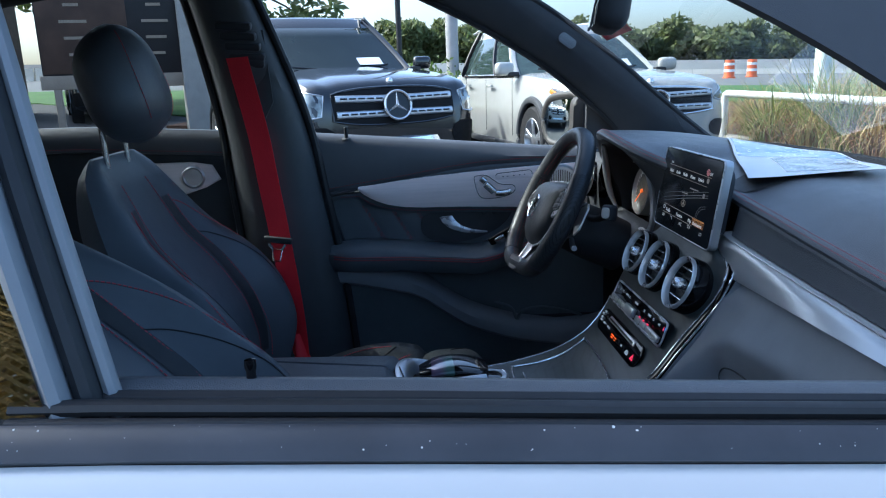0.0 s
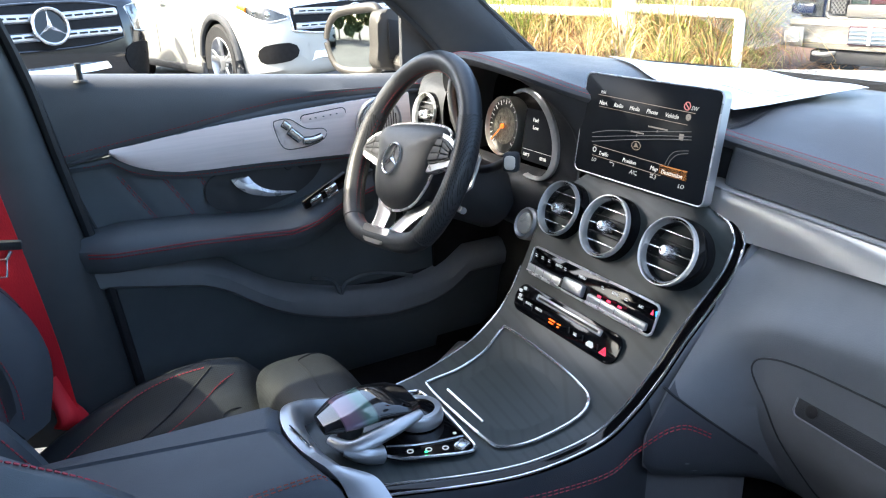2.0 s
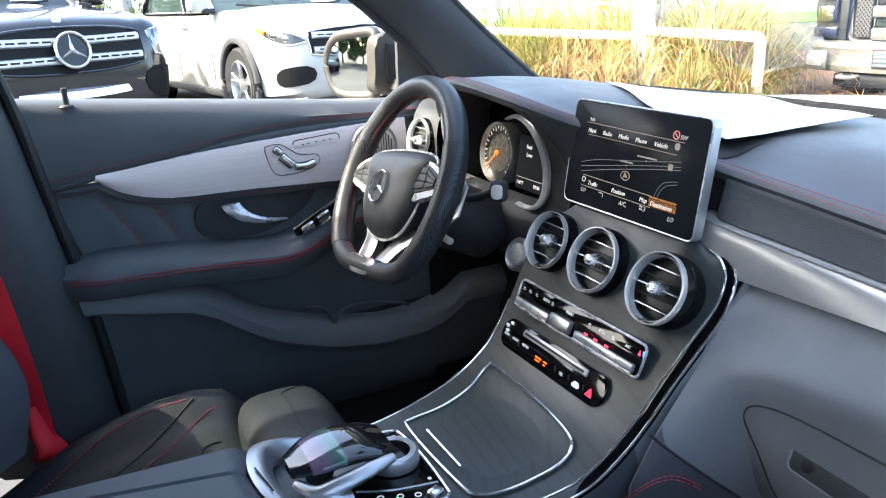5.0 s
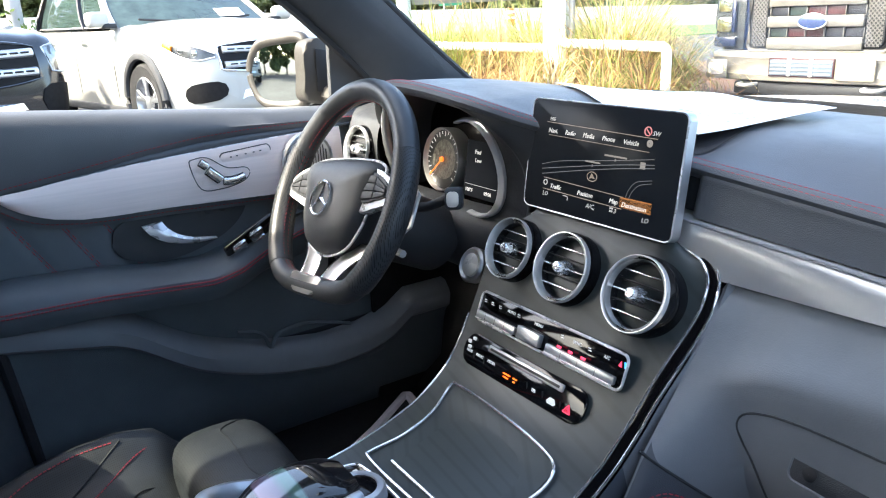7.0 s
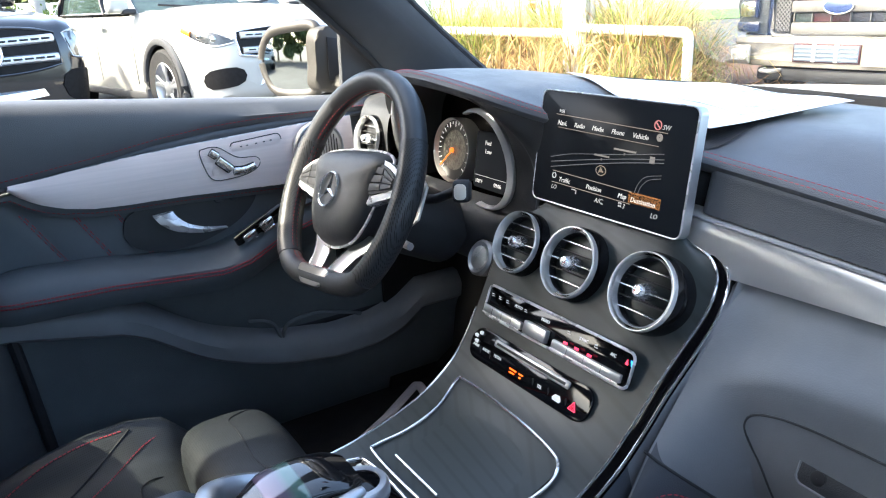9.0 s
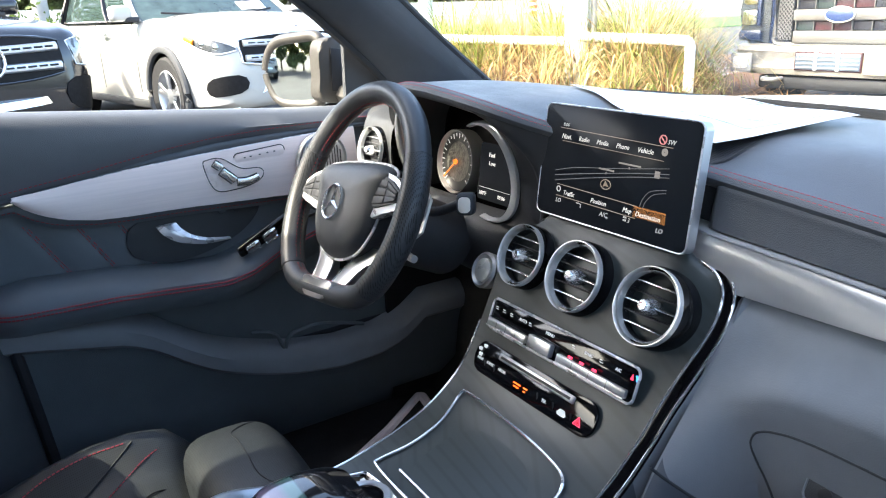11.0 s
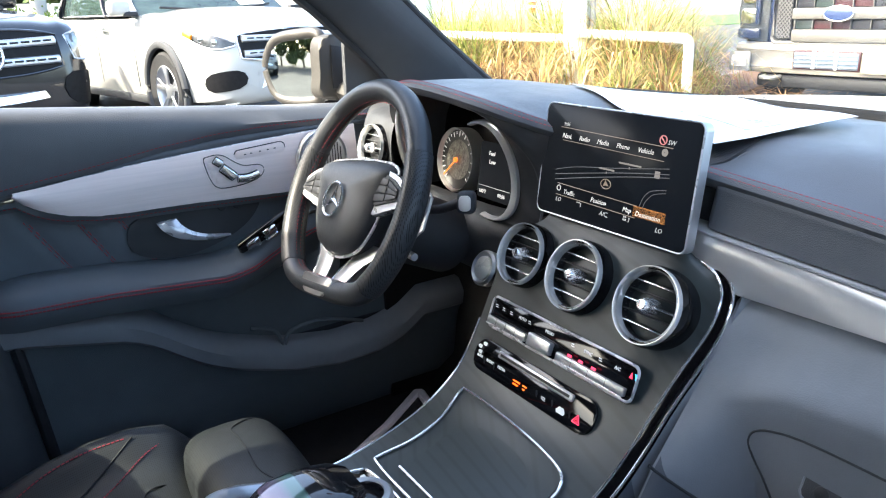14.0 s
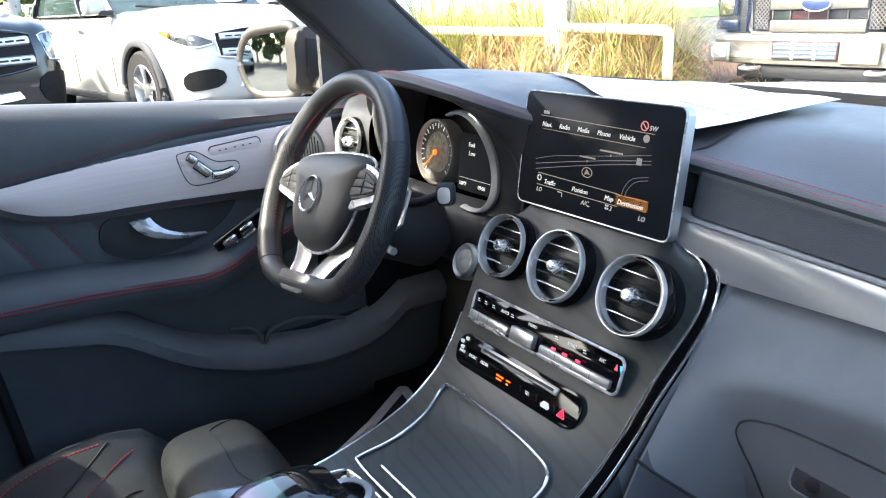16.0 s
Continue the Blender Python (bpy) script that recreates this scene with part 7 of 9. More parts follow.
def seat(name, cy, dx, spine, crest, label):
    """A front seat. cy: its middle; dx: shift ahead; spine and crest: how far back the middle of the
    backrest and its bolsters lie at each height."""
    S = thing(name, (-0.6 + dx, cy, 0.35), label, "car seat", "front seats")

    def cross(w, base, bump, back):
        pts = []
        for k in range(33):
            u = -1 + 2 * k / 32
            d = base + bump * math.exp(-((abs(u) - 0.80) / 0.21) ** 2)
            d *= (1 - abs(u) ** 8) ** 0.5 if abs(u) < 1 else 0
            pts.append((u * w, d))
        for k in range(1, 12):
            u = 1 - 2 * k / 12
            pts.append((u * w, -back * (1 - abs(u) ** 4) ** 0.5))
        return pts
    # backrest
    bm = bmesh.new()
    rings, zs = [], [0.54 + 0.575 * i / 30 for i in range(31)]
    for i, z in enumerate(zs):
        s = i / 30
        w = lerp_at([(0.54, 0.205), (0.62, 0.245), (0.70, 0.268), (0.80, 0.278), (0.88, 0.262), (0.96, 0.232), (1.04, 0.195), (1.09, 0.165), (1.115, 0.10)], z)
        x = lerp_at(spine, z)
        bump = max(lerp_at(crest, z) - x, 0.0)
        base = 0.030 * (1 - s ** 9)
        back = 0.085 * (1 - s ** 6) + 0.005
        # Driver's door-side bolster is widened to throw shade on the cushion.
        out = 1.19 if cy > 0 else 1.0
        rings.append([Vector((x + d - base, cy + (a * out if a > 0 else a), z)) for a, d in cross(w, base, bump * 1.08, back)])
    rings = [[sum((rings[min(max(i + o, 0), 30)][k] for o in (-1, 0, 1)), Vector()) / 3 for k in range(len(rings[0]))] for i in range(31)]
    loft(bm, rings)
    B = part("backrest", bm, LEATHER, S, "black leather backrest with side bolsters")
    off = Vector((0.0013, 0, 0.0006))

    def on_back(k, z):
        i = min(max((z - 0.54) / 0.575 * 30, 0), 29.99)
        r0, r1 = rings[int(i)], rings[int(i) + 1]
        j, f = int(k), k - int(k)
        j2 = min(j + 1, 32)
        return r0[j].lerp(r0[j2], f).lerp(r1[j].lerp(r1[j2], f), i - int(i)) + off
    seams, piping = bmesh.new(), bmesh.new()
    for m in (0, 1):
        side = (lambda k: 32 - k) if m else (lambda k: k)
        for k, z0, z1 in ((10.3, 1.05, 0.60), (7.5, 1.00, 0.58)):
            stitches(seams, spline([on_back(side(k + 0.5 * math.sin(4 * q)), z0 + (z1 - z0) * q) for q in [j / 10 for j in range(11)]], 3), 0.0010, 0.0052, 0.0026)
        stitches(seams, spline([on_back(side(k), z) for k, z in ((7.3, 0.985), (6.0, 0.972), (4.6, 0.935), (3.4, 0.880), (2.7, 0.810), (2.5, 0.730), (2.8, 0.650))], 6), 0.0011, 0.0052, 0.0024)
        tube(piping, spline([on_back(side(k), z) for k, z in ((7.9, 0.905), (6.4, 0.893), (5.0, 0.860), (4.2, 0.810), (3.9, 0.740))], 6), 0.0012, 6)
    part("back_seam", seams, SEAT_THREAD, B, "red seams")
    part("bolster_joint", piping, RUBBER, B, "piped bolster outline")
    bm = bmesh.new()
    for m in (0, 1):
        sheet(bm, [[on_back((32 - k) if m else k, z) for k in (7.8, 8.5, 9.2, 10.0)] for z in [0.60 + 0.40 * j / 24 for j in range(25)]])
    part("back_band", bm, BAND, B, "darker leather band beside the bolster")
    # headrest
    top = Vector((lerp_at(spine, 1.105), cy, 1.105))
    up = (top - Vector((lerp_at(spine, 0.56), cy, 0.56))).normalized()
    fwd = Vector((up.z, 0, -up.x))
    bm = bmesh.new()
    hc = top + up * 0.118 + fwd * 0.100
    rings2 = []
    for i in range(17):
        s = -1 + 2 * i / 16
        k = (1 - abs(s) ** 3.2) ** 0.5
        w = 0.148 * (0.55 + 0.45 * k) * (1 - 0.12 * s)
        rings2.append([hc + (up * 0.35 + Vector((0, 0, 0.65))) * (0.128 * s) + Vector((0, w * math.cos(a) * max(k, 0.25), 0)) + fwd * (0.075 * math.sin(a) * max(k, 0.25) - 0.02 * s) for a in [2 * math.pi * j / 28 for j in range(28)]])
    loft(bm, rings2)
    HR = part("headrest", bm, LEATHER, S, "rounded black leather headrest")
    bm = bmesh.new()
    for a in (4, 10):
        stitches(bm, [r[a] + fwd * 0.001 for r in rings2[2:15]], 0.0009)
    part("headrest_seam", bm, SEAT_THREAD, HR)
    for sg in (-1, 1):
        bm = bmesh.new()
        tube(bm, [top + Vector((0, sg * 0.06, 0)) - up * 0.02, top + Vector((0, sg * 0.06, 0)) + up * 0.10 + fwd * 0.050], 0.006, 10)
        part("headrest_post", bm, CHROME, S, "chrome post")
    # cushion: bolsters that fall to the back and stop short of the thigh support
    bm = bmesh.new()
    rings3 = []
    for i in range(25):
        s = i / 24
        x = -0.86 + 0.465 * s
        w = lerp_at([(0, 0.19), (0.2, 0.235), (0.6, 0.250), (0.9, 0.245), (1, 0.225)], s)
        zb = lerp_at([(-0.86, 0.465), (-0.79, 0.490), (-0.69, 0.542), (-0.62, 0.566), (-0.55, 0.580), (-0.49, 0.584), (-0.43, 0.572), (-0.395, 0.530)], x)
        zm = lerp_at([(-0.86, 0.455), (-0.75, 0.490), (-0.60, 0.520), (-0.50, 0.535), (-0.44, 0.532), (-0.395, 0.490)], x)
        rings3.append([Vector((x + dx, cy + a, 0.42 + d)) for a, d in cross(w, zm - 0.42, max(zb - zm, 0.004) + 0.012, 0.05)])
    loft(bm, rings3)
    C = part("cushion", bm, LEATHER_PERF, S, "black perforated leather cushion")
    up3 = Vector((0, 0, 0.0012))

    def on_seat(k, x):
        i = min(max((x + 0.86) / 0.465 * 24, 0), 23.99)
        j = int(k)
        return rings3[int(i)][j].lerp(rings3[int(i)][j + 1], k - j).lerp(rings3[int(i) + 1][j].lerp(rings3[int(i) + 1][j + 1], k - j), i - int(i)) + up3
    seams, piping = bmesh.new(), bmesh.new()
    for m in (0, 1):
        side = (lambda k: 31.99 - k) if m else (lambda k: k)
        stitches(seams, spline([on_seat(side(k), x) for k, x in ((8.0, -0.80), (6.8, -0.74), (5.7, -0.68), (5.0, -0.62), (4.8, -0.56), (4.9, -0.50))], 5), 0.0012, 0.0050, 0.0020)
        stitches(seams, spline([on_seat(side(k), x) for k, x in ((12.5, -0.64), (11.0, -0.585), (9.0, -0.535), (6.6, -0.475), (4.9, -0.425))], 5), 0.0012, 0.0050, 0.0020)
        tube(piping, spline([on_seat(side(k), x) for k, x in ((10.8, -0.66), (9.0, -0.60), (7.0, -0.545), (5.0, -0.49))], 5), 0.0016, 6)
        tube(piping, spline([on_seat(side(k), x) for k, x in ((15.6, -0.50), (12.5, -0.50), (11.5, -0.47), (11.0, -0.41))], 5), 0.0016, 6)
    part("cushion_seam", seams, SEAT_THREAD, C, "red seams")
    part("cushion_joint", piping, RUBBER, C)
    # thigh support, drawn out a little
    bm = bmesh.new()
    oval = []
    for k in range(24):
        a = 2 * math.pi * k / 24
        c, s = math.cos(a), math.sin(a)
        oval.append((0.083 * math.copysign(abs(c) ** 0.62, c), 0.066 * math.copysign(abs(s) ** 0.72, s)))
    rr = []
    for k in range(29):
        u = -1 + 2 * k / 28
        f = max(1 - abs(u) ** 3.0, 0.02) ** 0.45
        rr.append([Vector((-0.356 + dx + px * (0.42 + 0.58 * f), cy - 0.035 + 0.172 * u, 0.538 + pz * f + 0.006 * (1 - u * u))) for px, pz in oval])
    loft(bm, rr)
    T = part("thigh_support", bm, LEATHER_PERF, S, "drawn-out thigh support")
    bm = bmesh.new()
    tube(bm, spline([rr[k][j] + Vector((0, 0, 0.0005)) for k, j in ((24, 3), (23, 5), (21, 6), (18, 6), (14, 6), (9, 6), (5, 5), (3, 4), (2, 3))], 5), 0.0011, 6)
    part("thigh_joint", bm, RUBBER, T)
    bm = bmesh.new()
    box(bm, (-0.60 + dx, cy, 0.385), (0.46, 0.40, 0.11), 0.03)
    part("base", bm, SOFT, S)
    return S


seat("driver_seat", 0.345, 0.0, [(0.54, -0.820), (0.65, -0.822), (0.75, -0.850), (0.85, -0.912), (0.92, -0.975), (1.04, -1.030), (1.115, -1.075)],
     [(0.54, -0.765), (0.58, -0.752), (0.63, -0.738), (0.68, -0.744), (0.737, -0.766), (0.78, -0.788), (0.85, -0.845), (0.92, -0.935), (1.04, -1.020), (1.115, -1.07)],
     "black leather driver's seat with red seams")
seat("passenger_seat", -0.365, 0.12, [(0.54, -0.690), (0.65, -0.692), (0.74, -0.728), (0.85, -0.805), (0.95, -0.900), (1.04, -0.985), (1.115, -1.06)],
     [(0.54, -0.625), (0.65, -0.606), (0.706, -0.609), (0.763, -0.631), (0.824, -0.678), (0.875, -0.738), (0.935, -0.792), (0.978, -0.846), (1.05, -0.950), (1.115, -1.055)],
     "black leather passenger seat with red seams")

# ---- papers on the dashboard ----
PAP = thing("window_paper", (0.2, -0.1, 1.07), "glossy printed paper sheet lying on the dashboard", "paper")
PC = [Vector((0.250, 0.290)), Vector((0.366, 0.090)), Vector((0.310, -0.169)), Vector((0.105, -0.122))]


def paper(name, a0, a1, b0, b1, lift, mat, parent, label=""):
    """A piece of the sheet: a along it from the driver's end, b from its front edge to its back edge."""
    bm = bmesh.new()
    rows = []
    for i in range(17):
        a = a0 + (a1 - a0) * i / 16
        row = []
        for j in range(9):
            b = b0 + (b1 - b0) * j / 8
            p = PC[0].lerp(PC[3], a).lerp(PC[1].lerp(PC[2], a), b)
            flat, under = 1.083 - 0.012 * a * a * (1 - b) + 0.0022 * math.sin(9 * a + 3 * b) * math.sin(4 * b + 1), pad_at(p.x, p.y) + 0.004
            top = max(flat, under)
            row.append((p.x, p.y, top + 0.002 * math.exp(-abs(flat - under) / 0.004) + lift))
        rows.append(row)
    sheet(bm, rows, 0.0004)
    return part(name, bm, mat, parent, label)


pp = paper("sheet", 0, 1, 0, 1, 0, PAPER, PAP, "white glossy sheet")
paper("blue_picture", 0.01, 0.46, 0.03, 0.97, 0.0006, PAPER_BLUE, pp, "pale blue picture")
paper("dark_picture", 0.50, 0.93, 0.30, 0.90, 0.0006, make("photo_print", (0.34, 0.30, 0.31), 0.25, second=(0.75, 0.75, 0.77), vary=0.6, vary_scale=26, coat=0.4), pp, "faint photograph")
for k in range(4):
    paper("print_line", 0.40 + 0.055 * k, 0.435 + 0.055 * k, 0.955, 0.965, 0.0012, PAPER_DARK, pp)


# ================= outside =================
def gz(x, y):
    """The lot falls a little ahead and rises a little across."""
    return 0.021 * y - 0.020 * x


def make_leaf(name, a, b, trans=0.35, island=0.35):
    m = make(name, a, 0.6, second=b, vary=0.3, vary_scale=1.2, island=island)
    t = m.node_tree
    bs = t.nodes["Principled BSDF"]
    tr = t.nodes.new("ShaderNodeBsdfTranslucent")
    mix = t.nodes.new("ShaderNodeMixShader")
    mix.inputs[0].default_value = trans
    src = bs.inputs["Base Color"].links[0].from_socket
    t.links.new(src, tr.inputs[0])
    t.links.new(bs.outputs[0], mix.inputs[1])
    t.links.new(tr.outputs[0], mix.inputs[2])
    t.links.new(mix.outputs[0], t.nodes["Material Output"].inputs[0])
    return m


BLADE_GREEN = make_leaf("green_blades", (0.19, 0.26, 0.035), (0.42, 0.46, 0.11), 0.4, 0.6)
BLADE_GOLD = make_leaf("golden_blades", (0.52, 0.34, 0.11), (0.80, 0.64, 0.32), 0.4, 0.65)
BLADE_RUST = make_leaf("rusty_blades", (0.30, 0.12, 0.05), (0.52, 0.30, 0.13), 0.35, 0.6)
# Lighter than real leaves: distance haze is put into the colour.
HAZY_LEAF = make_leaf("hazy_tree_leaves", (0.09, 0.13, 0.04), (0.20, 0.22, 0.08))
HEDGE_LEAF = make_leaf("hedge_leaves", (0.08, 0.14, 0.02), (0.17, 0.24, 0.05))
PALM_LEAF = make_leaf("palm_leaves", (0.16, 0.17, 0.04), (0.48, 0.32, 0.10))

bm = bmesh.new()
ext = [-1500, -400, -120, -40, -12, 0, 12, 40, 120, 400, 1500]
sheet(bm, [[(x, y, gz(x, y)) for y in ext] for x in ext])
tagged(part("ground", bm, ASPHALT), "dark asphalt car park running to the horizon", "ground", kind="structure")


def patch(name, pts, lift, mat, label, category):
    bm = bmesh.new()
    lo = [bm.verts.new((x, y, gz(x, y) - 0.02)) for x, y in pts]
    hi = [bm.verts.new((x, y, gz(x, y) + lift)) for x, y in pts]
    bm.faces.new(hi)
    for i in range(len(pts)):
        j = (i + 1) % len(pts)
        bm.faces.new((lo[i], lo[j], hi[j], hi[i]))
    return tagged(part(name, bm, mat, smooth=0), label, category, kind="structure")


patch("planting_bed", [(1.6, 15.5), (2.6, 13.0), (3.4, 11.6), (4.4, 9.4), (5.2, 5.6), (5.6, 3.9), (7.0, 4.95), (8.8, 5.6), (12, 7.2), (12.5, 17), (6.5, 18)], 0.10, MULCH, "brown bark mulch bed behind the kerb", "planting bed")
bm = bmesh.new()
kl = [(3.2, 13.5), (4.3, 9.35), (5.08, 5.55), (5.5, 3.75)]
kr = [(3.35, 13.5), (4.45, 9.4), (5.23, 5.6), (5.65, 3.82)]
loft(bm, [[(a[0], a[1], gz(*a) - 0.02), (a[0], a[1], gz(*a) + 0.13), (b[0], b[1], gz(*b) + 0.14), (b[0], b[1], gz(*b) - 0.02)] for a, b in zip(kl, kr)])
tagged(part("kerb", bm, CONCRETE, smooth=0), "pale concrete kerb before the planting bed", "kerb", kind="structure")
patch("road", [(-40, 38), (60, 22), (130, 60), (130, 90), (-40, 60)], 0.012, ROAD, "pale grey main road beyond the bed", "road")
patch("verge", [(-40, 28), (-12, 24), (-4.6, 16.1), (3.0, 14.5), (12.5, 18), (60, 20), (60, 22.3), (-40, 38.4)], 0.03, LAWN, "green mown verge beside the road", "lawn")
patch("mulch_strip", [(-5.0, 13.8), (-3.0, 13.5), (2.5, 13.2), (2.6, 14.6), (-3.5, 16.0), (-4.6, 16.0)], 0.06, MULCH, "brown mulch strip behind the parked cars", "planting bed")


# ---- grass clumps ----
def clump(name, x, y, h, n, mix, seed, spread=1.0):
    """A fountain of thin arching blades."""
    rng = random.Random(seed)
    root = thing(name, (x, y, gz(x, y) + 0.09), "tall fountain grass clump, green and golden blades", "ornamental grass", "fountain grasses")
    for matn, mat, frac in (("green_blades", BLADE_GREEN, mix[0]), ("golden_blades", BLADE_GOLD, mix[1]), ("rusty_blades", BLADE_RUST, mix[2])):
        vs, fs = [], []
        for _ in range(int(n * frac)):
            a = rng.uniform(0, 2 * math.pi)
            r0 = abs(rng.gauss(0, 0.12)) * spread
            ln = h * rng.uniform(0.55, 1.15)
            droop = rng.uniform(0.25, 1.55) ** 1.2
            if matn == "rusty_blades":
                droop, ln = rng.uniform(0.7, 1.3), ln * 0.85
            d = Vector((math.cos(a), math.sin(a), 0))
            side = Vector((-d.y, d.x, 0)) * rng.uniform(0.006, 0.0155)
            p = Vector((x, y, gz(x, y) + 0.08)) + Vector((math.cos(a) * r0, math.sin(a) * r0, 0))
            el = radians(rng.uniform(54, 88))
            k = 5
            base = len(vs)
            for i in range(k + 1):
                s = i / k
                w = side * (1 - 0.9 * s)
                vs += [tuple(p - w), tuple(p + w)]
                p = p + (d * math.cos(el) + Vector((0, 0, math.sin(el)))) * ln / k
                el -= droop * radians(38) * (0.4 + s)
            for i in range(k):
                q = base + 2 * i
                fs.append((q, q + 1, q + 3, q + 2))
        me = bpy.data.meshes.new(matn)
        me.from_pydata(vs, [], fs)
        me.materials.append(mat)
        ob = new(matn, me)
        ob.parent = root
        ob.matrix_parent_inverse = root.matrix_basis.inverted()
        ob["kind"] = "stuff"
    return root


rng = random.Random(11)
spots = [(5.95, 5.45, 1.35), (6.0, 6.9, 1.30), (5.5, 7.7, 1.35), (6.6, 6.2, 1.45), (5.2, 8.7, 1.25), (6.2, 8.4, 1.45), (5.0, 9.8, 1.20), (7.4, 7.0, 1.5), (5.7, 10.2, 1.3), (6.9, 9.2, 1.4), (4.5, 11.2, 1.2), (5.9, 12.0, 1.2), (4.2, 12.6, 1.1), (7.8, 10.6, 1.4), (9.2, 8.0, 1.5), (6.2, 5.9, 1.2), (5.6, 6.2, 1.05), (4.95, 7.4, 1.0), (4.6, 8.6, 0.95), (3.9, 10.9, 1.1), (3.4, 12.1, 1.2), (2.9, 13.3, 1.25), (3.7, 13.6, 1.3), (4.8, 13.6, 1.3), (2.2, 14.2, 1.2), (5.9, 14.6, 1.3), (4.75, 8.0, 0.9), (5.0, 6.9, 0.85), (5.15, 6.3, 0.7), (5.3, 5.1, 0.6), (5.45, 4.7, 0.7), (5.7, 5.6, 1.4), (5.5, 7.1, 1.4), (5.15, 8.1, 1.4), (4.8, 9.2, 1.3), (6.25, 5.75, 1.55), (6.5, 5.25, 0.95), (6.3, 7.5, 1.6), (5.9, 9.4, 1.5)]
for i, (x, y, h) in enumerate(spots):
    m = rng.choice([(0.78, 0.17, 0.05), (0.30, 0.50, 0.20), (0.06, 0.44, 0.50)]) if y > 5.8 else (0.30, 0.42, 0.28)
    clump("fountain_grass", x, y, h * (1.15 if y < 6.6 else 1.05 if y < 9 else 0.70), 430 if x < 7 and y < 9 else 300, m, 100 + i, 1.1)
# dead blades lying on the mulch
bm_v, bm_f = [], []
rng = random.Random(5)
for _ in range(2600):
    y = rng.uniform(3.9, 13)
    x = lerp_at([(3.9, 5.7), (5.6, 5.3), (9.4, 4.5), (13, 3.6)], y) + rng.uniform(0.05, 2.4)
    a, ln = rng.uniform(0, 6.28), rng.uniform(0.12, 0.45)
    z = gz(x, y) + 0.105 + rng.uniform(0, 0.10)
    d = Vector((math.cos(a), math.sin(a), rng.uniform(-0.1, 0.35))) * ln
    w = Vector((-math.sin(a), math.cos(a), 0)) * 0.006
    p = Vector((x, y, z))
    b = len(bm_v)
    bm_v += [tuple(p - w), tuple(p + w), tuple(p + d * 0.6 + w * 0.8), tuple(p + d * 0.6 - w * 0.8), tuple(p + d)]
    bm_f += [(b, b + 1, b + 2, b + 3), (b + 3, b + 2, b + 4)]
me = bpy.data.meshes.new("grass_litter")
me.from_pydata(bm_v, [], bm_f)
me.materials.append(BLADE_RUST)
tagged(new("grass_litter", me), "dry rusty grass litter on the mulch", "grass litter", kind="stuff")


# ---- white fence and posts ----
def rail_fence(name, pts, h, r, turned=True):
    """A low pipe barrier: top rail with rounded ends turned down into the ground, and posts."""
    Fn = thing(name, (pts[0][0], pts[0][1], gz(*pts[0])), "low white painted pipe barrier before the grasses", "barrier", "white pipe barriers")
    a, b = Vector((*pts[0], gz(*pts[0]))), Vector((*pts[-1], gz(*pts[-1])))
    bm = bmesh.new()
    up = Vector((0, 0, h))
    d = (b - a).normalized()
    k = 0.056
    tube(bm, [a + up + d * k, b + up - d * (k if turned else 0)], r, 14)
    part("rail", bm, WHITE_STEEL, Fn)
    for p, sg in ((a, 1), (b, -1)) if turned else ((a, 1),):
        bm = bmesh.new()
        tube(bm, [p - Vector((0, 0, 0.05)), p + up * 0.5, p + up - Vector((0, 0, k)), p + up - Vector((0, 0, k * 0.35)) + d * sg * k * 0.25, p + up + d * sg * k], r, 14, up=(0.3, 0.9, 0))
        part("post", bm, WHITE_STEEL, Fn)
    return Fn


rail_fence("pipe_barrier", [(4.30, 9.45), (5.38, 6.20)], 0.73, 0.052, False)
rail_fence("pipe_barrier", [(5.55, 4.50), (5.43, 6.02)], 0.79, 0.052, False)
for (x, y, h) in ((5.49, 6.08, 4.6),):
    P = thing("square_post", (x, y, gz(x, y)), "tall square white post with a grey conduit", "post")
    bm = bmesh.new()
    box(bm, (x, y, gz(x, y) + h / 2), (0.26, 0.26, h), 0.012, pose(0, 0, 0, 0, 0, 38))
    part("shaft", bm, WHITE_STEEL, P)
    bm = bmesh.new()
    tube(bm, [(x + 0.09, y - 0.17, gz(x, y)), (x + 0.09, y - 0.17, h * 0.6), (x + 0.09, y - 0.17, h)], 0.035, 10)
    box(bm, (x + 0.09, y - 0.17, gz(x, y) + 1.42), (0.09, 0.09, 0.10), 0.01)
    part("conduit", bm, GREY_STEEL, P, "grey conduit with a junction box")
# dealership sign on two posts
SG = thing("lot_sign", (12.2, 19.5, gz(12.2, 19.5)), "dark grey sign board with white lettering on white posts", "sign")
d = Vector((0.86, -0.5, 0)).normalized()
c = Vector((11.75, 19.9, gz(11.7, 19.9)))
bm = bmesh.new()
tube(bm, [c + Vector((0, 0, 0)), c + Vector((0, 0, 3.6))], 0.22, 14)
part("post", bm, WHITE_STEEL, SG)
bm = bmesh.new()
tube(bm, [c + d * 4.6, c + d * 4.6 + Vector((0, 0, 3.6))], 0.22, 14)
part("post", bm, WHITE_STEEL, SG)
bm = bmesh.new()
fmS = frame_of(c + d * 2.3 + Vector((0, 0, 2.35)) , d, (0, 0, 1))
slab(bm, rrect(4.1, 2.2, 0.05), 0.2, fmS @ Matrix.Translation((0, 0, -0.1)), 0.02)
bd = part("board", bm, SIGN_GREY, SG)
bm = bmesh.new()
put(bm, words("Passenger Cars", 0.36, 0.005), fmS @ Matrix.Translation((-1.55, -0.42, 0.106)))
put(bm, words("Commercial Vans", 0.36, 0.005), fmS @ Matrix.Translation((-1.65, -0.88, 0.106)))
part("lettering", bm, GLOWING_PRINT, bd, "white sign lettering")


# ---- cars ----
from mathutils.bvhtree import BVHTree


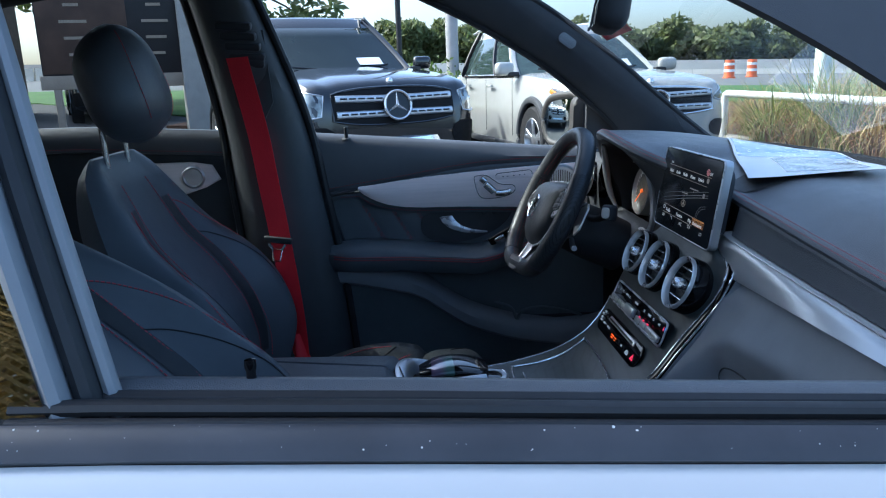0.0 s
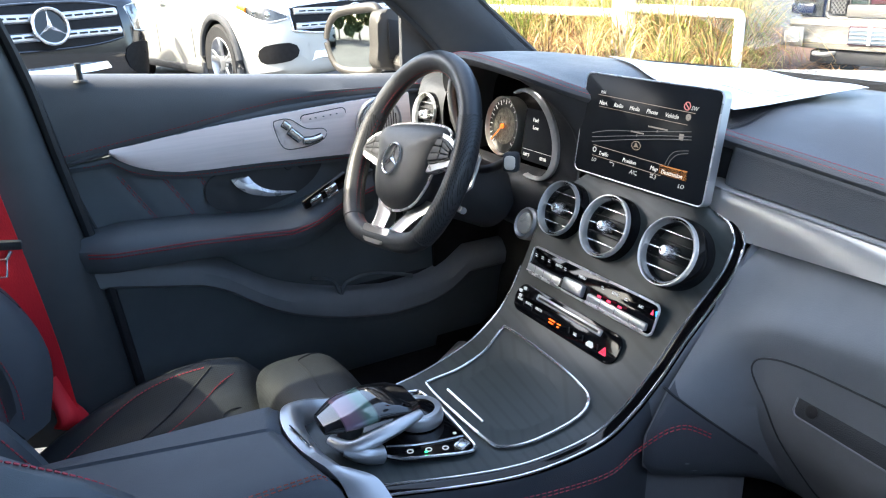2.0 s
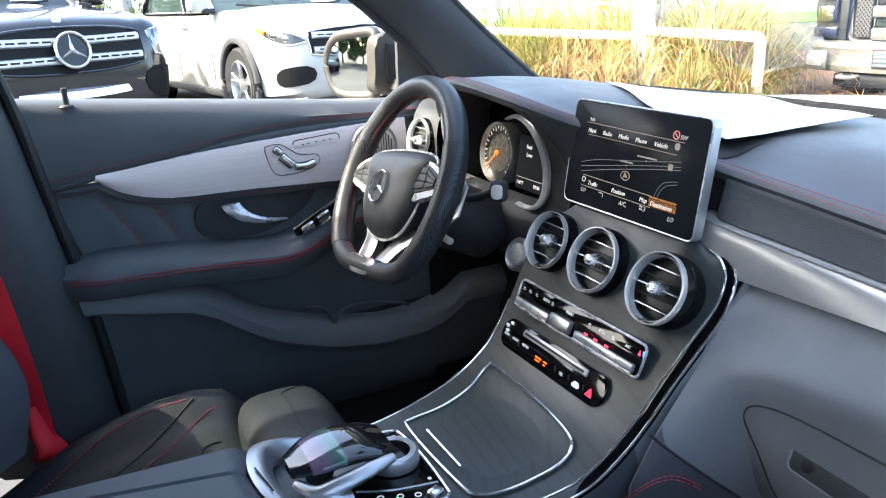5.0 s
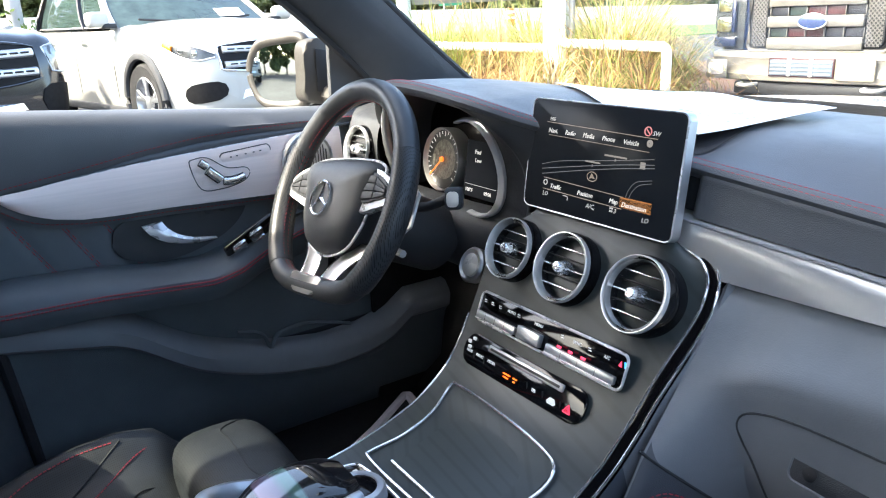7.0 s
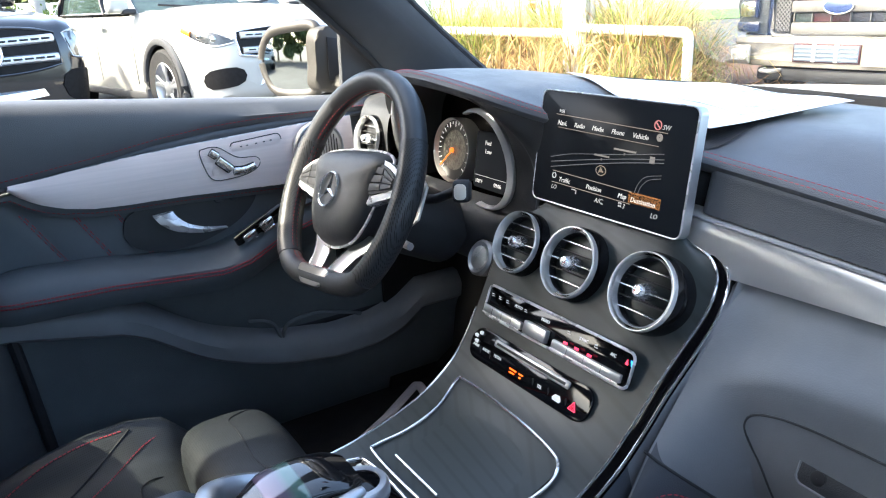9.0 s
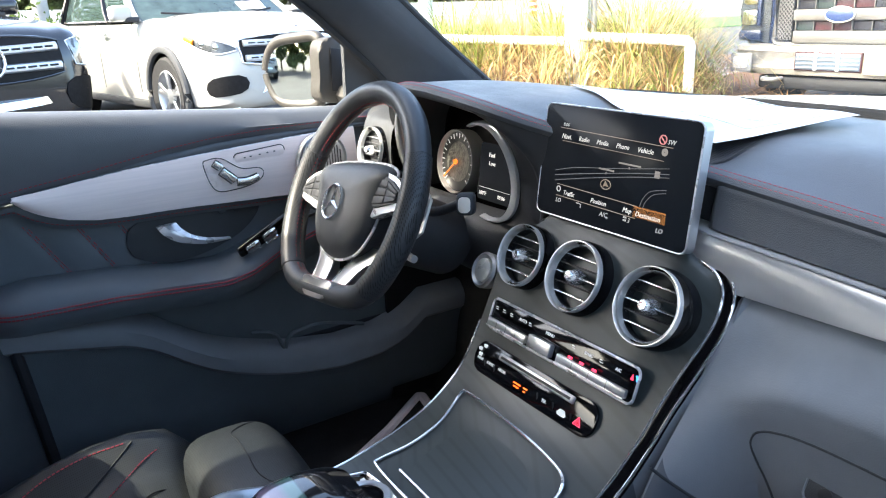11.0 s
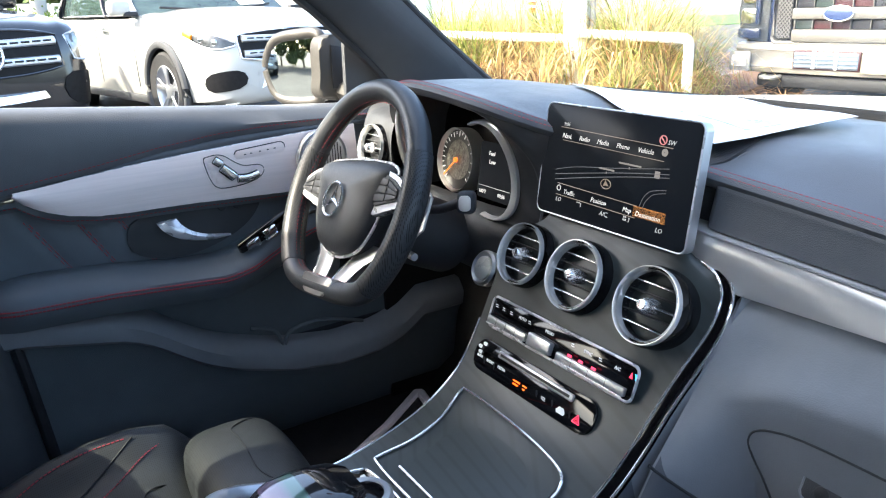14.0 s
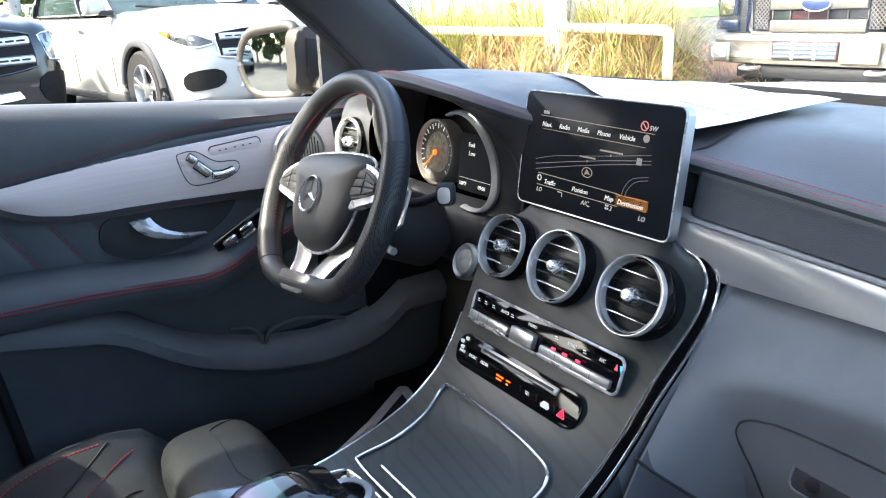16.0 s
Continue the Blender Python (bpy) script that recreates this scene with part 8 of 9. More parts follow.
def cut(bm, cutter):
    """bm minus cutter, as a new bmesh."""
    obs = []
    for i, g in enumerate((bm, cutter)):
        bmesh.ops.recalc_face_normals(g, faces=g.faces)
        me = bpy.data.meshes.new("cut")
        g.to_mesh(me)
        g.free()
        obs.append(new("cut", me))
    mod = obs[0].modifiers.new("cut", "BOOLEAN")
    mod.operation, mod.object, mod.solver = "DIFFERENCE", obs[1], "EXACT"
    dg = bpy.context.evaluated_depsgraph_get()
    me = bpy.data.meshes.new_from_object(obs[0].evaluated_get(dg))
    g = bmesh.new()
    g.from_mesh(me)
    for o in obs:
        bpy.data.objects.remove(o)
    return g


def wheel(parent, m, r, rim, spokes=5):
    """A road wheel in the local x-z plane, outer face to -y."""
    W = parent
    bm = bmesh.new()
    lathe(bm, [(rim * 0.98, 0.10), (r * 0.93, 0.115), (r * 0.985, 0.09), (r, 0.05), (r, -0.05), (r * 0.985, -0.09), (r * 0.93, -0.115), (rim * 1.02, -0.10), (rim * 0.98, -0.06)], m @ pose(0, 0, 0, 90, 0, 0), 40)
    wh = part("wheel", bm, TYRE, W, "black tyre on a silver rim")
    bm = bmesh.new()
    lathe(bm, [(rim * 1.0, 0.098), (rim * 0.95, 0.104), (rim * 0.90, 0.085), (rim * 0.88, -0.05)], m @ pose(0, 0, 0, 90, 0, 0), 40)
    for k in range(spokes):
        for off in (-9, 9):
            a = radians(90 + 360 * k / spokes)
            b = radians(90 + off + 360 * k / spokes)
            g = bmesh.new()
            tube(g, [Vector((0.05 * math.cos(a), 0.05 * math.sin(a), 0.075)), Vector((rim * 0.55 * math.cos((a + b) / 2), rim * 0.55 * math.sin((a + b) / 2), 0.085)), Vector((rim * 0.93 * math.cos(b), rim * 0.93 * math.sin(b), 0.09))], 0.021, 8, flat=0.6)
            put(bm, g, m @ pose(0, 0, 0, 90, 0, 0))
    lathe(bm, [(0.07, 0.06), (0.068, 0.085), (0.03, 0.095), (0.0005, 0.096)], m @ pose(0, 0, 0, 90, 0, 0), 20)
    part("rim", bm, SATIN, wh, "silver five-spoke rim")
    bm = bmesh.new()
    lathe(bm, [(rim * 0.85, 0.0), (0.0005, 0.0)], m @ pose(0, 0, 0, 90, 0, 0), 28)
    part("brake_disc", bm, RUBBER, wh)
    return wh


def suv(name, x, y, heading, dz, paint, label, big=False, two_tone=None):
    """An SUV built about its front axle: x ahead, y left in its own frame."""
    C = thing(name, (x, y, gz(x, y) + dz), label, "car", turn=heading)
    base = pose(x, y, gz(x, y) + dz, 0, 0, heading)
    k = 1.045 if big else 1.0
    kh = 1.12 if big else 1.0
    WB = 3.07 if big else 2.87
    rw = 0.385 if big else 0.365
    rows = []
    secs = [(0.93, 0.50, 0.36, 0.62), (0.90, 0.66, 0.31, 0.80), (0.83, 0.78, 0.27, 0.915), (0.72, 0.87, 0.25, 0.965), (0.50, 0.925, 0.23, 1.005), (0.20, 0.945, 0.22, 1.035), (-0.20, 0.945, 0.22, 1.065), (-0.55, 0.945, 0.22, 1.085), (-0.9, 0.945, 0.22, 1.06), (-1.6, 0.945, 0.22, 1.065), (-2.4, 0.945, 0.22, 1.075), (-3.1, 0.94, 0.23, 1.085), (-3.5, 0.90, 0.27, 1.08), (-3.72, 0.80, 0.36, 1.02), (-3.78, 0.65, 0.42, 0.85)]
    if big:
        secs[:4] = [(0.93, 0.66, 0.36, 0.62), (0.90, 0.81, 0.31, 0.80), (0.83, 0.875, 0.27, 0.915), (0.72, 0.915, 0.25, 0.965)]
    for f, w, z0, z1 in secs:
        if f < -0.9:
            f = -0.9 + (f + 0.9) * (WB + 0.95 - 0.9) / (2.87 + 0.95 - 0.9)
        w, z1 = w * k, z1 * kh
        zm = z0 + (z1 - z0) * 0.62
        half = [(0, z0), (0.80 * w, z0), (0.955 * w, z0 + 0.06), (0.985 * w, z0 + 0.20), (1.0 * w, zm - 0.12), (0.995 * w, zm), (0.975 * w, zm + 0.05), (0.955 * w, z1 - 0.11), (0.90 * w, z1 - 0.035), (0.80 * w, z1 - 0.012), (0.70 * w, z1 - 0.018), (0.55 * w, z1 + 0.004), (0.25 * w, z1 + 0.018), (0, z1 + 0.02)]
        ring = [Vector((f, a, z)) for a, z in half] + [Vector((f, -a, z)) for a, z in half[-2:0:-1]]
        rows.append(ring)
    bm = bmesh.new()
    # smooth along the length
    cols = [spline([r[i] for r in rows], 3) for i in range(len(rows[0]))]
    fine = [[c[j] for c in cols] for j in range(len(cols[0]))]
    loft(bm, fine)
    cutter = bmesh.new()
    for f in (0.0, -WB):
        for s in (-1, 1):
            lathe(cutter, [(rw + 0.055, -0.2), (rw + 0.055, 0.2)], pose(f, s * 0.84 * k, rw + 0.012, 90, 0, 0), 36, True)
    bm = cut(bm, cutter)
    bmesh.ops.transform(bm, matrix=base, verts=bm.verts)
    hull = BVHTree.FromBMesh(bm)
    part("body", bm, paint, C, "", 35)
    def skin(f, a, z, off=0.008):
        """The point of the body's skin met on the way in from outside, off metres proud."""
        n = Vector((0.72, 0.69 * (1 if a > 0 else -1), 0.05)).normalized()
        o = base @ (Vector((f, a, z)) + n * 0.6)
        d = -(base.to_3x3() @ n)
        hit = hull.ray_cast(o, d)[0]
        return (hit if hit is not None else base @ Vector((f, a, z))) - d * off

    # arches and sills in dark cladding
    for f in (0.0, -WB):
        for s in (-1, 1):
            bm = bmesh.new()
            tube(bm, [base @ Vector((f + (rw + 0.055) * math.cos(radians(a)), s * 0.948 * k, rw + 0.012 + (rw + 0.055) * math.sin(radians(a)))) for a in range(-25, 206, 10)], 0.020 if big else 0.032, 8, flat=1.2)
            part("wheel_arch", bm, CLADDING if not big else paint, C)
            bm = bmesh.new()
            lathe(bm, [(rw + 0.05, -0.11), (rw + 0.05, 0.11), (0.02, 0.11)], base @ pose(f, s * 0.84 * k, rw + 0.012, 90 * s, 0, 0), 28)
            part("wheel_well", bm, RUBBER, C)
            wheel(C, base @ pose(f, s * 0.845 * k, rw, 0, 0, 0 if s < 0 else 180), rw, 0.245)
    for s in (-1, 1):
        bm = bmesh.new()
        box(bm, (0, 0, 0), (WB - 0.95, 0.05, 0.08), 0.02)
        bmesh.ops.transform(bm, matrix=base @ Matrix.Translation((-WB / 2, s * 0.915 * k, 0.255)), verts=bm.verts)
        part("sill_cladding", bm, CLADDING, C)
    # greenhouse
    lv = []
    for t in range(7):
        s = t / 6
        f0 = -0.52 - 0.98 * s + 0.10 * s * s
        f1 = -(WB + 0.55) + 0.42 * s
        w = (0.86 - 0.24 * s ** 1.4) * k
        z = (1.045 + (0.575 if not big else 0.585) * s) * kh * (1 - 0.0 * s)
        loop = []
        for u in range(9):
            v = -1 + u / 4
            loop.append(Vector((f0 - 0.16 * v * v * (1 - 0.5 * s), w * v, z)))
        for q in (0.25, 0.5, 0.75):
            loop.append(Vector((f0 - 0.16 + (f1 - f0) * q, w * (1.0 + 0.02 * math.sin(math.pi * q)), z + 0.012 * s * math.sin(math.pi * q))))
        for u in range(5):
            v = 1 - u / 2
            loop.append(Vector((f1 - 0.05 * (1 - v * v), w * 0.92 * v, z)))
        for q in (0.75, 0.5, 0.25):
            loop.append(Vector((f0 - 0.16 + (f1 - f0) * q, -w * (1.0 + 0.02 * math.sin(math.pi * q)), z + 0.012 * s * math.sin(math.pi * q))))
        lv.append(loop)
    bm = bmesh.new()
    loft(bm, [[base @ p for p in L] for L in lv[:6]], mi=0)
    for fc in bm.faces:
        fc.material_index = 0
    gl = part("glasshouse", bm, [CAR_GLASS if big else SIDE_GLASS], C, "tinted windows", 50)
    bm = bmesh.new()
    roof = [lv[5], lv[6], [p.lerp(Vector((-1.9, 0, lv[6][0].z)), 0.12) + Vector((0, 0, 0.022)) for p in lv[6]], [p.lerp(Vector((-1.9, 0, lv[6][0].z)), 0.6) + Vector((0, 0, 0.045)) for p in lv[6]], [p.lerp(Vector((-1.9, 0, lv[6][0].z)), 0.97) + Vector((0, 0, 0.05)) for p in lv[6]]]
    loft(bm, [[base @ p for p in L] for L in roof])
    part("roof", bm, paint, C)
    nl = len(lv[0])
    for s, (ia, ic, idd) in ((1, (8, 9, 11)), (-1, (0, nl - 1, nl - 3))):
        for idx, r in ((ia, 0.055), (ic, 0.045), (idd, 0.06)):
            bm = bmesh.new()
            tube(bm, [base @ (L[idx] + Vector((0, s * 0.004, 0))) for L in lv], r * 0.75, 8, flat=0.6, up=(0, 1, 0))
            part("window_pillar", bm, paint if idx == ia else GLOSS, C)
        bm = bmesh.new()
        tube(bm, [base @ (lv[0][i] + Vector((0, s * 0.01, 0.015))) for i in ((8, 9, 10, 11, 12) if s > 0 else (0, nl - 1, nl - 2, nl - 3, nl - 4))], 0.010, 6)
        part("waist_strip", bm, CHROME if not big else GLOSS, C)
        bm = bmesh.new()
        tube(bm, [base @ Vector((f, s * 0.60 * k, (1.64 + 0.045 * math.sin(math.pi * min(max((-1.35 - f) / 1.9, 0), 1)) ** 0.5) * kh)) for f in [-1.35 - 0.19 * i for i in range(11)]], 0.018, 8)
        part("roof_rail", bm, SATIN, C, "silver roof rail")
        # mirror
        bm = bmesh.new()
        box(bm, (0, 0, 0), (0.13, 0.22, 0.15), 0.05, None, 3)
        bmesh.ops.transform(bm, matrix=base @ pose(-0.66, s * 1.03 * k, 1.13 * kh, 0, 0, s * -12), verts=bm.verts)
        part("mirror", bm, paint, C, "door mirror")
        bm = bmesh.new()
        box(bm, (0, 0, 0), (0.09, 0.14, 0.05), 0.015)
        bmesh.ops.transform(bm, matrix=base @ pose(-0.65, s * 0.93 * k, 1.07 * kh), verts=bm.verts)
        part("mirror_foot", bm, RUBBER, C)
        # door seams and handles
        bm = bmesh.new()
        for f in (-0.62, -1.62, -2.52):
            tube(bm, [base @ Vector((f - 0.03 * t, s * (0.951 * k - 0.015 * t * t), 0.38 + 0.66 * t * kh)) for t in (0, 0.25, 0.5, 0.75, 1.0)], 0.003, 5)
        part("door_joint", bm, RUBBER, C)
        for f in (-1.45, -2.42):
            bm = bmesh.new()
            box(bm, (0, 0, 0), (0.20, 0.035, 0.03), 0.012)
            bmesh.ops.transform(bm, matrix=base @ pose(f, s * 0.955 * k, 0.93 * kh), verts=bm.verts)
            part("door_handle", bm, paint, C)
        # headlamp
        bm = bmesh.new()
        h = kh
        lamp = [(0.42, 0.90, 0.925), (0.53, 0.87, 0.915), (0.64, 0.81, 0.890), (0.74, 0.72, 0.855), (0.82, 0.60, 0.800)] if not big else [(0.44, 0.93, 0.915), (0.58, 0.91, 0.91), (0.70, 0.87, 0.895), (0.80, 0.79, 0.872), (0.86, 0.68, 0.850)]
        lo_d = (0.06, 0.10, 0.12, 0.11, 0.03) if not big else (0.16, 0.21, 0.24, 0.24, 0.20)
        rows2 = []
        for (f, a, z), dd in zip(lamp, lo_d):
            rows2.append([skin(f, s * a * k, z * h - dd * q) for q in (0, 0.25, 0.5, 0.75, 1)])
        rows2 = [list(c) for c in zip(*[spline(list(c), 3) for c in zip(*rows2)])]
        sheet(bm, rows2)
        hl = part("headlamp", bm, CLEAR_LAMP if big else LAMP_GLASS, C, "clear headlamp with dark insert")
        for q in (5.4, 8.4):
            bm = bmesh.new()
            i = int(q)
            p = (rows2[i][2] + rows2[i + 1][2]) / 2
            bmesh.ops.create_uvsphere(bm, u_segments=16, v_segments=10, radius=0.036, matrix=Matrix.Translation(p + base.to_3x3() @ Vector((-0.018, -s * 0.014, 0))))
            part("lens", bm, MIRROR, hl)
        bm = bmesh.new()
        tube(bm, [r[0] for r in rows2] + [r[4] for r in rows2[::-1]], 0.008, 6, closed=True)
        part("light_strip", bm, SATIN, hl)
        if not big:
            bm = bmesh.new()
            tube(bm, [(r[2] + r[3]) / 2 for r in rows2[:4]], 0.018, 8, flat=1.4)
            part("indicator", bm, AMBER, hl, "amber reflector")
        # side intake
        bm = bmesh.new()
        grid = [[skin(0.72 + 0.10 * u, s * (0.66 - 0.17 * u) * k, (0.47 if not big else 0.50) + v * (0.085 if not big else 0.14) * (1 - abs(u) ** 4) ** 0.5 + 0.02 * u, 0.010) for v in (-1, -0.5, 0, 0.5, 1)] for u in (-1, -0.9, -0.6, -0.2, 0.2, 0.6, 0.9, 1)]
        sheet(bm, grid)
        part("side_intake", bm, DARK_MESH, C, "dark mesh intake")
    # grille
    zg = 0.765 if not big else 0.835
    hg, wg = (0.27, 1.26) if not big else (0.36, 1.30)
    def nose(a, z, off):
        """The front skin at a across and z up, off metres ahead of it."""
        o, d = base @ Vector((1.6, a, z)), -(base.to_3x3() @ Vector((1, 0, 0)))
        hit = hull.ray_cast(o, d)[0]
        return (hit if hit is not None else base @ Vector((0.85, a, z))) - d * off

    def half(a):
        return hg / 2 * (1 - 0.30 * abs(2 * a / wg) ** 3)

    across = [wg / 2 * (-1 + i / 9) for i in range(19)]
    front = base.inverted() @ nose(0, zg, 0.05)
    gm = base @ frame_of((front.x, 0, zg), (0, 1, 0), (-0.16, 0, 1))
    bm = bmesh.new()
    sheet(bm, [[nose(a, zg + half(a) * v, 0.012) for v in (-1, -0.5, 0, 0.5, 1)] for a in across])
    gr = part("grille", bm, DARK_MESH, C, "dark grille with silver louvres")
    bm = bmesh.new()
    tube(bm, [nose(a, zg + half(a), 0.012) for a in across] + [nose(a, zg - half(a), 0.012) for a in across[::-1]], 0.012, 8, closed=True)
    part("grille_frame", bm, CHROME if not big else BLACK_PAINT, gr)
    for s in (-1, 1):
        for dy in (0.055, -0.060) if not big else (0.070, -0.070):
            bm = bmesh.new()
            pts = [nose(s * (0.08 + (wg / 2 - 0.11) * q), zg + dy + (0.010 * q if dy > 0 else 0), 0.022) for q in (0, 0.33, 0.66, 1)]
            tube(bm, pts, 0.036 if big else 0.030, 8, flat=0.7, up=gm.to_3x3() @ Vector((0, 0, 1)))
            lou = part("louvre", bm, SATIN, gr, "silver louvre")
            bm = bmesh.new()
            for q in range(5):
                a, b = 0.12 + 0.17 * q, 0.24 + 0.17 * q
                k3 = gm.to_3x3() @ Vector((0, 0, 0.030 if big else 0.024))
                tube(bm, [pts[0].lerp(pts[3], a) * 0.5 + pts[1].lerp(pts[2], (a - 0.33) / 0.33) * 0.5 + k3, pts[0].lerp(pts[3], b) * 0.5 + pts[1].lerp(pts[2], (b - 0.33) / 0.33) * 0.5 + k3], 0.009 if big else 0.007, 6)
            part("louvre_slot", bm, RUBBER, lou)
    part("emblem", star(gm @ Matrix.Translation((0, 0, 0.020)), 0.150 if big else 0.11, 0.019 if big else 0.015), CHROME, gr, "round silver emblem", smooth=0)
    bm = bmesh.new()
    lathe(bm, [(0.135 if big else 0.10, 0.0), (0.0005, 0.0)], gm @ Matrix.Translation((0, 0, 0.016)), 24)
    part("emblem_ground", bm, GLOSS, gr)
    # lower bumper
    zs = 0.42 if big else 0.27
    bm = bmesh.new()
    rows3 = []
    for i in range(25):
        v = -1 + i / 12
        f = 0.97 - 0.13 * v * v - 0.12 * v ** 6
        dz2 = 0.03 * v * v if big else 0.15 * sm(0.95, 0.55, abs(v)) - 0.03
        rows3.append([base @ Vector((f - 0.05, 0.74 * k * v, zs + dz2)), base @ Vector((f + 0.02, 0.74 * k * v, zs + 0.03 + dz2)), base @ Vector((f + 0.01, 0.74 * k * v, zs + 0.09 + dz2)), base @ Vector((f - 0.06, 0.74 * k * v, zs + 0.115 + dz2))])
    loft(bm, rows3)
    part("skid_bar", bm, CHROME, C, "chrome skid bar")
    bm = bmesh.new()
    rows3 = []
    for i in range(13):
        v = -1 + i / 6
        f = 0.945 - 0.11 * v * v
        rows3.append([base @ Vector((f - 0.08, 0.42 * k * v, 0.39)), base @ Vector((f, 0.42 * k * v, 0.40)), base @ Vector((f - 0.01, 0.42 * k * v, 0.50)), base @ Vector((f - 0.09, 0.42 * k * v, 0.51))])
    loft(bm, rows3)
    part("lower_intake", bm, DARK_MESH, C, "dark lower air intake")
    bm = bmesh.new()
    bmesh.ops.create_uvsphere(bm, u_segments=14, v_segments=8, radius=0.035, matrix=base @ pose(0.80, 0, (0.955 if not big else 1.07)))
    part("bonnet_badge", bm, CHROME, C)
    bm = bmesh.new()
    for s in (-1, 1):
        tube(bm, [base @ Vector((-0.46, s * 0.10, 1.075 * kh)), base @ Vector((-0.62, s * 0.40, 1.10 * kh)), base @ Vector((-0.66, s * 0.62, 1.12 * kh))], 0.012, 6)
    part("wiper", bm, RUBBER, C)
    # sheet behind the windscreen
    bm = bmesh.new()
    g = bmesh.new()
    box(g, (0, 0, 0), (0.16, 0.30, 0.003))
    put(bm, g, base @ pose(-0.72, 0.42, 1.16 * kh, 0, 32, 0))
    part("windscreen_sheet", bm, PAPER, C, "white price sheet behind the glass")
    return C


suv("parked_suv", 1.91, 6.90, -79.4, 0.05, WHITE_PAINT, "white SUV parked across the lane, two-louvre grille")
suv("parked_suv", -9.6, 6.6, -40.0, 0.0, WHITE_PAINT, "white SUV parked behind, seen in the door mirror")
suv("parked_suv", -0.85, 7.06, -66.1, -0.03, BLACK_PAINT, "large black SUV with a wide silver grille, parked", big=True)


# ---- pickup truck facing the car ----
def truck(x, y, heading):
    C = thing("pickup_truck", (x, y, gz(x, y)), "dark blue pickup truck with a tall pewter grille, parked", "truck", turn=heading)
    base = pose(x, y, gz(x, y) - 0.02, 0, 0, heading)
    bm = bmesh.new()
    rows = []
    for f, w, z0, z1 in [(-0.02, 1.08, 0.74, 1.36), (-0.08, 1.14, 0.64, 1.42), (-0.4, 1.16, 0.52, 1.46), (-1.2, 1.16, 0.47, 1.48), (-1.6, 1.16, 0.47, 1.50), (-5.6, 1.14, 0.52, 1.46)]:
        half = [(0, z0), (0.9 * w, z0), (w, z0 + 0.1), (w, z1 - 0.2), (0.95 * w, z1 - 0.05), (0.6 * w, z1), (0, z1 + 0.03)]
        rows.append([base @ Vector((f, a, z)) for a, z in half] + [base @ Vector((f, -a, z)) for a, z in half[-2:0:-1]])
    loft(bm, rows)
    part("body", bm, BLUE_PAINT, C)
    bm = bmesh.new()
    loft(bm, [[base @ Vector((-1.55 - 0.55 * t, s * (1.02 - 0.18 * t), 1.48 + 0.55 * t)) for s in (-1, -0.5, 0, 0.5, 1)] + [base @ Vector((-3.9 + 0.3 * t, s * (1.02 - 0.18 * t), 1.48 + 0.55 * t)) for s in (1, 0, -1)] for t in (0, 0.5, 1)])
    part("cab", bm, CAR_GLASS, C, "dark cab windows")
    bm = bmesh.new()
    loft(bm, [[base @ Vector((f, s, z)) for s, z in ((-0.86, 2.03), (-0.80, 2.08), (0.80, 2.08), (0.86, 2.03))] for f in (-2.1, -3.6)])
    part("roof", bm, BLUE_PAINT, C)
    wide = base @ frame_of((0.02, 0, 1.03), (0, 1, 0), (0, 0, 1))
    slim = wide @ Matrix.Diagonal((0.88, 1, 1, 1))
    fr = slim

    def block(name, c, size, bev, mat, parent, label=""):
        g = bmesh.new()
        h = bmesh.new()
        box(h, c, size, bev)
        put(g, h, fr)
        return part(name, g, mat, parent, label)
    bm = bmesh.new()
    slab(bm, [(p[0], p[1]) for p in rrect(1.66, 0.58, 0.05)], 0.03, fr)
    gr = part("grille", bm, RUBBER, C, "dark grille with pewter bars")
    bm = bmesh.new()
    tube(bm, [fr @ Vector((a, b, 0.04)) for a, b in rrect(1.68, 0.60, 0.07)], 0.034, 10, closed=True, flat=0.7)
    part("grille_frame", bm, PEWTER, gr)
    for dy, h, d in ((0.0, 0.115, 0.085), (0.215, 0.125, 0.07), (-0.222, 0.125, 0.07)):
        block("grille_bar", (0, dy, d), (1.14, h, 0.06), 0.018, PEWTER, gr, "broad pewter grille bar")
    for dy in (0.105, -0.110):
        for q in range(6):
            block("grille_post", (-0.56 + 0.224 * q, dy, 0.05), (0.014, 0.10, 0.03), 0.004, PEWTER, gr)
        # Added plates whose base colours stand for reflections in the slots.
        for q in range(5):
            block("slot_reflection", (-0.448 + 0.224 * q, dy, 0.036), (0.20, 0.085, 0.02), 0.003, (SLOT_DARK, SLOT_TEAL_REFLECTION, SLOT_RED, SLOT_RED, SLOT_DARK)[(q + (dy < 0)) % 5], gr)
    for s in (-1, 1):
        fr = slim
        bm = bmesh.new()
        slab(bm, [(s * a, b) for a, b in ((0.585, 0.255), (0.76, 0.255), (0.79, 0.10), (0.79, -0.20), (0.74, -0.255), (0.585, -0.255))][::s], 0.07, fr @ Matrix.Translation((0, 0, 0.01)), 0.012)
        gs = part("grille_side", bm, RUBBER, gr, "meshed grille side")
        bm = bmesh.new()
        for k in range(19):
            for d in (-1, 1):
                a0, b0 = 0.595, -0.42 + 0.046 * k
                t0 = max(0.0, (-0.25 - b0) / 0.175 if d > 0 else (b0 - 0.25) / 0.175)
                t1 = min(1.0, (0.25 - b0) / 0.175 if d > 0 else (b0 + 0.25) / 0.175)
                if t1 > t0 + 0.05:
                    tube(bm, [fr @ Vector((s * (a0 + 0.175 * t), b0 + d * 0.175 * t, 0.084)) for t in (t0, t1)], 0.006, 4)
        part("mesh_bars", bm, PEWTER, gs)
        fr = wide @ Matrix.Diagonal((1.04, 1, 1, 1))
        bm = bmesh.new()
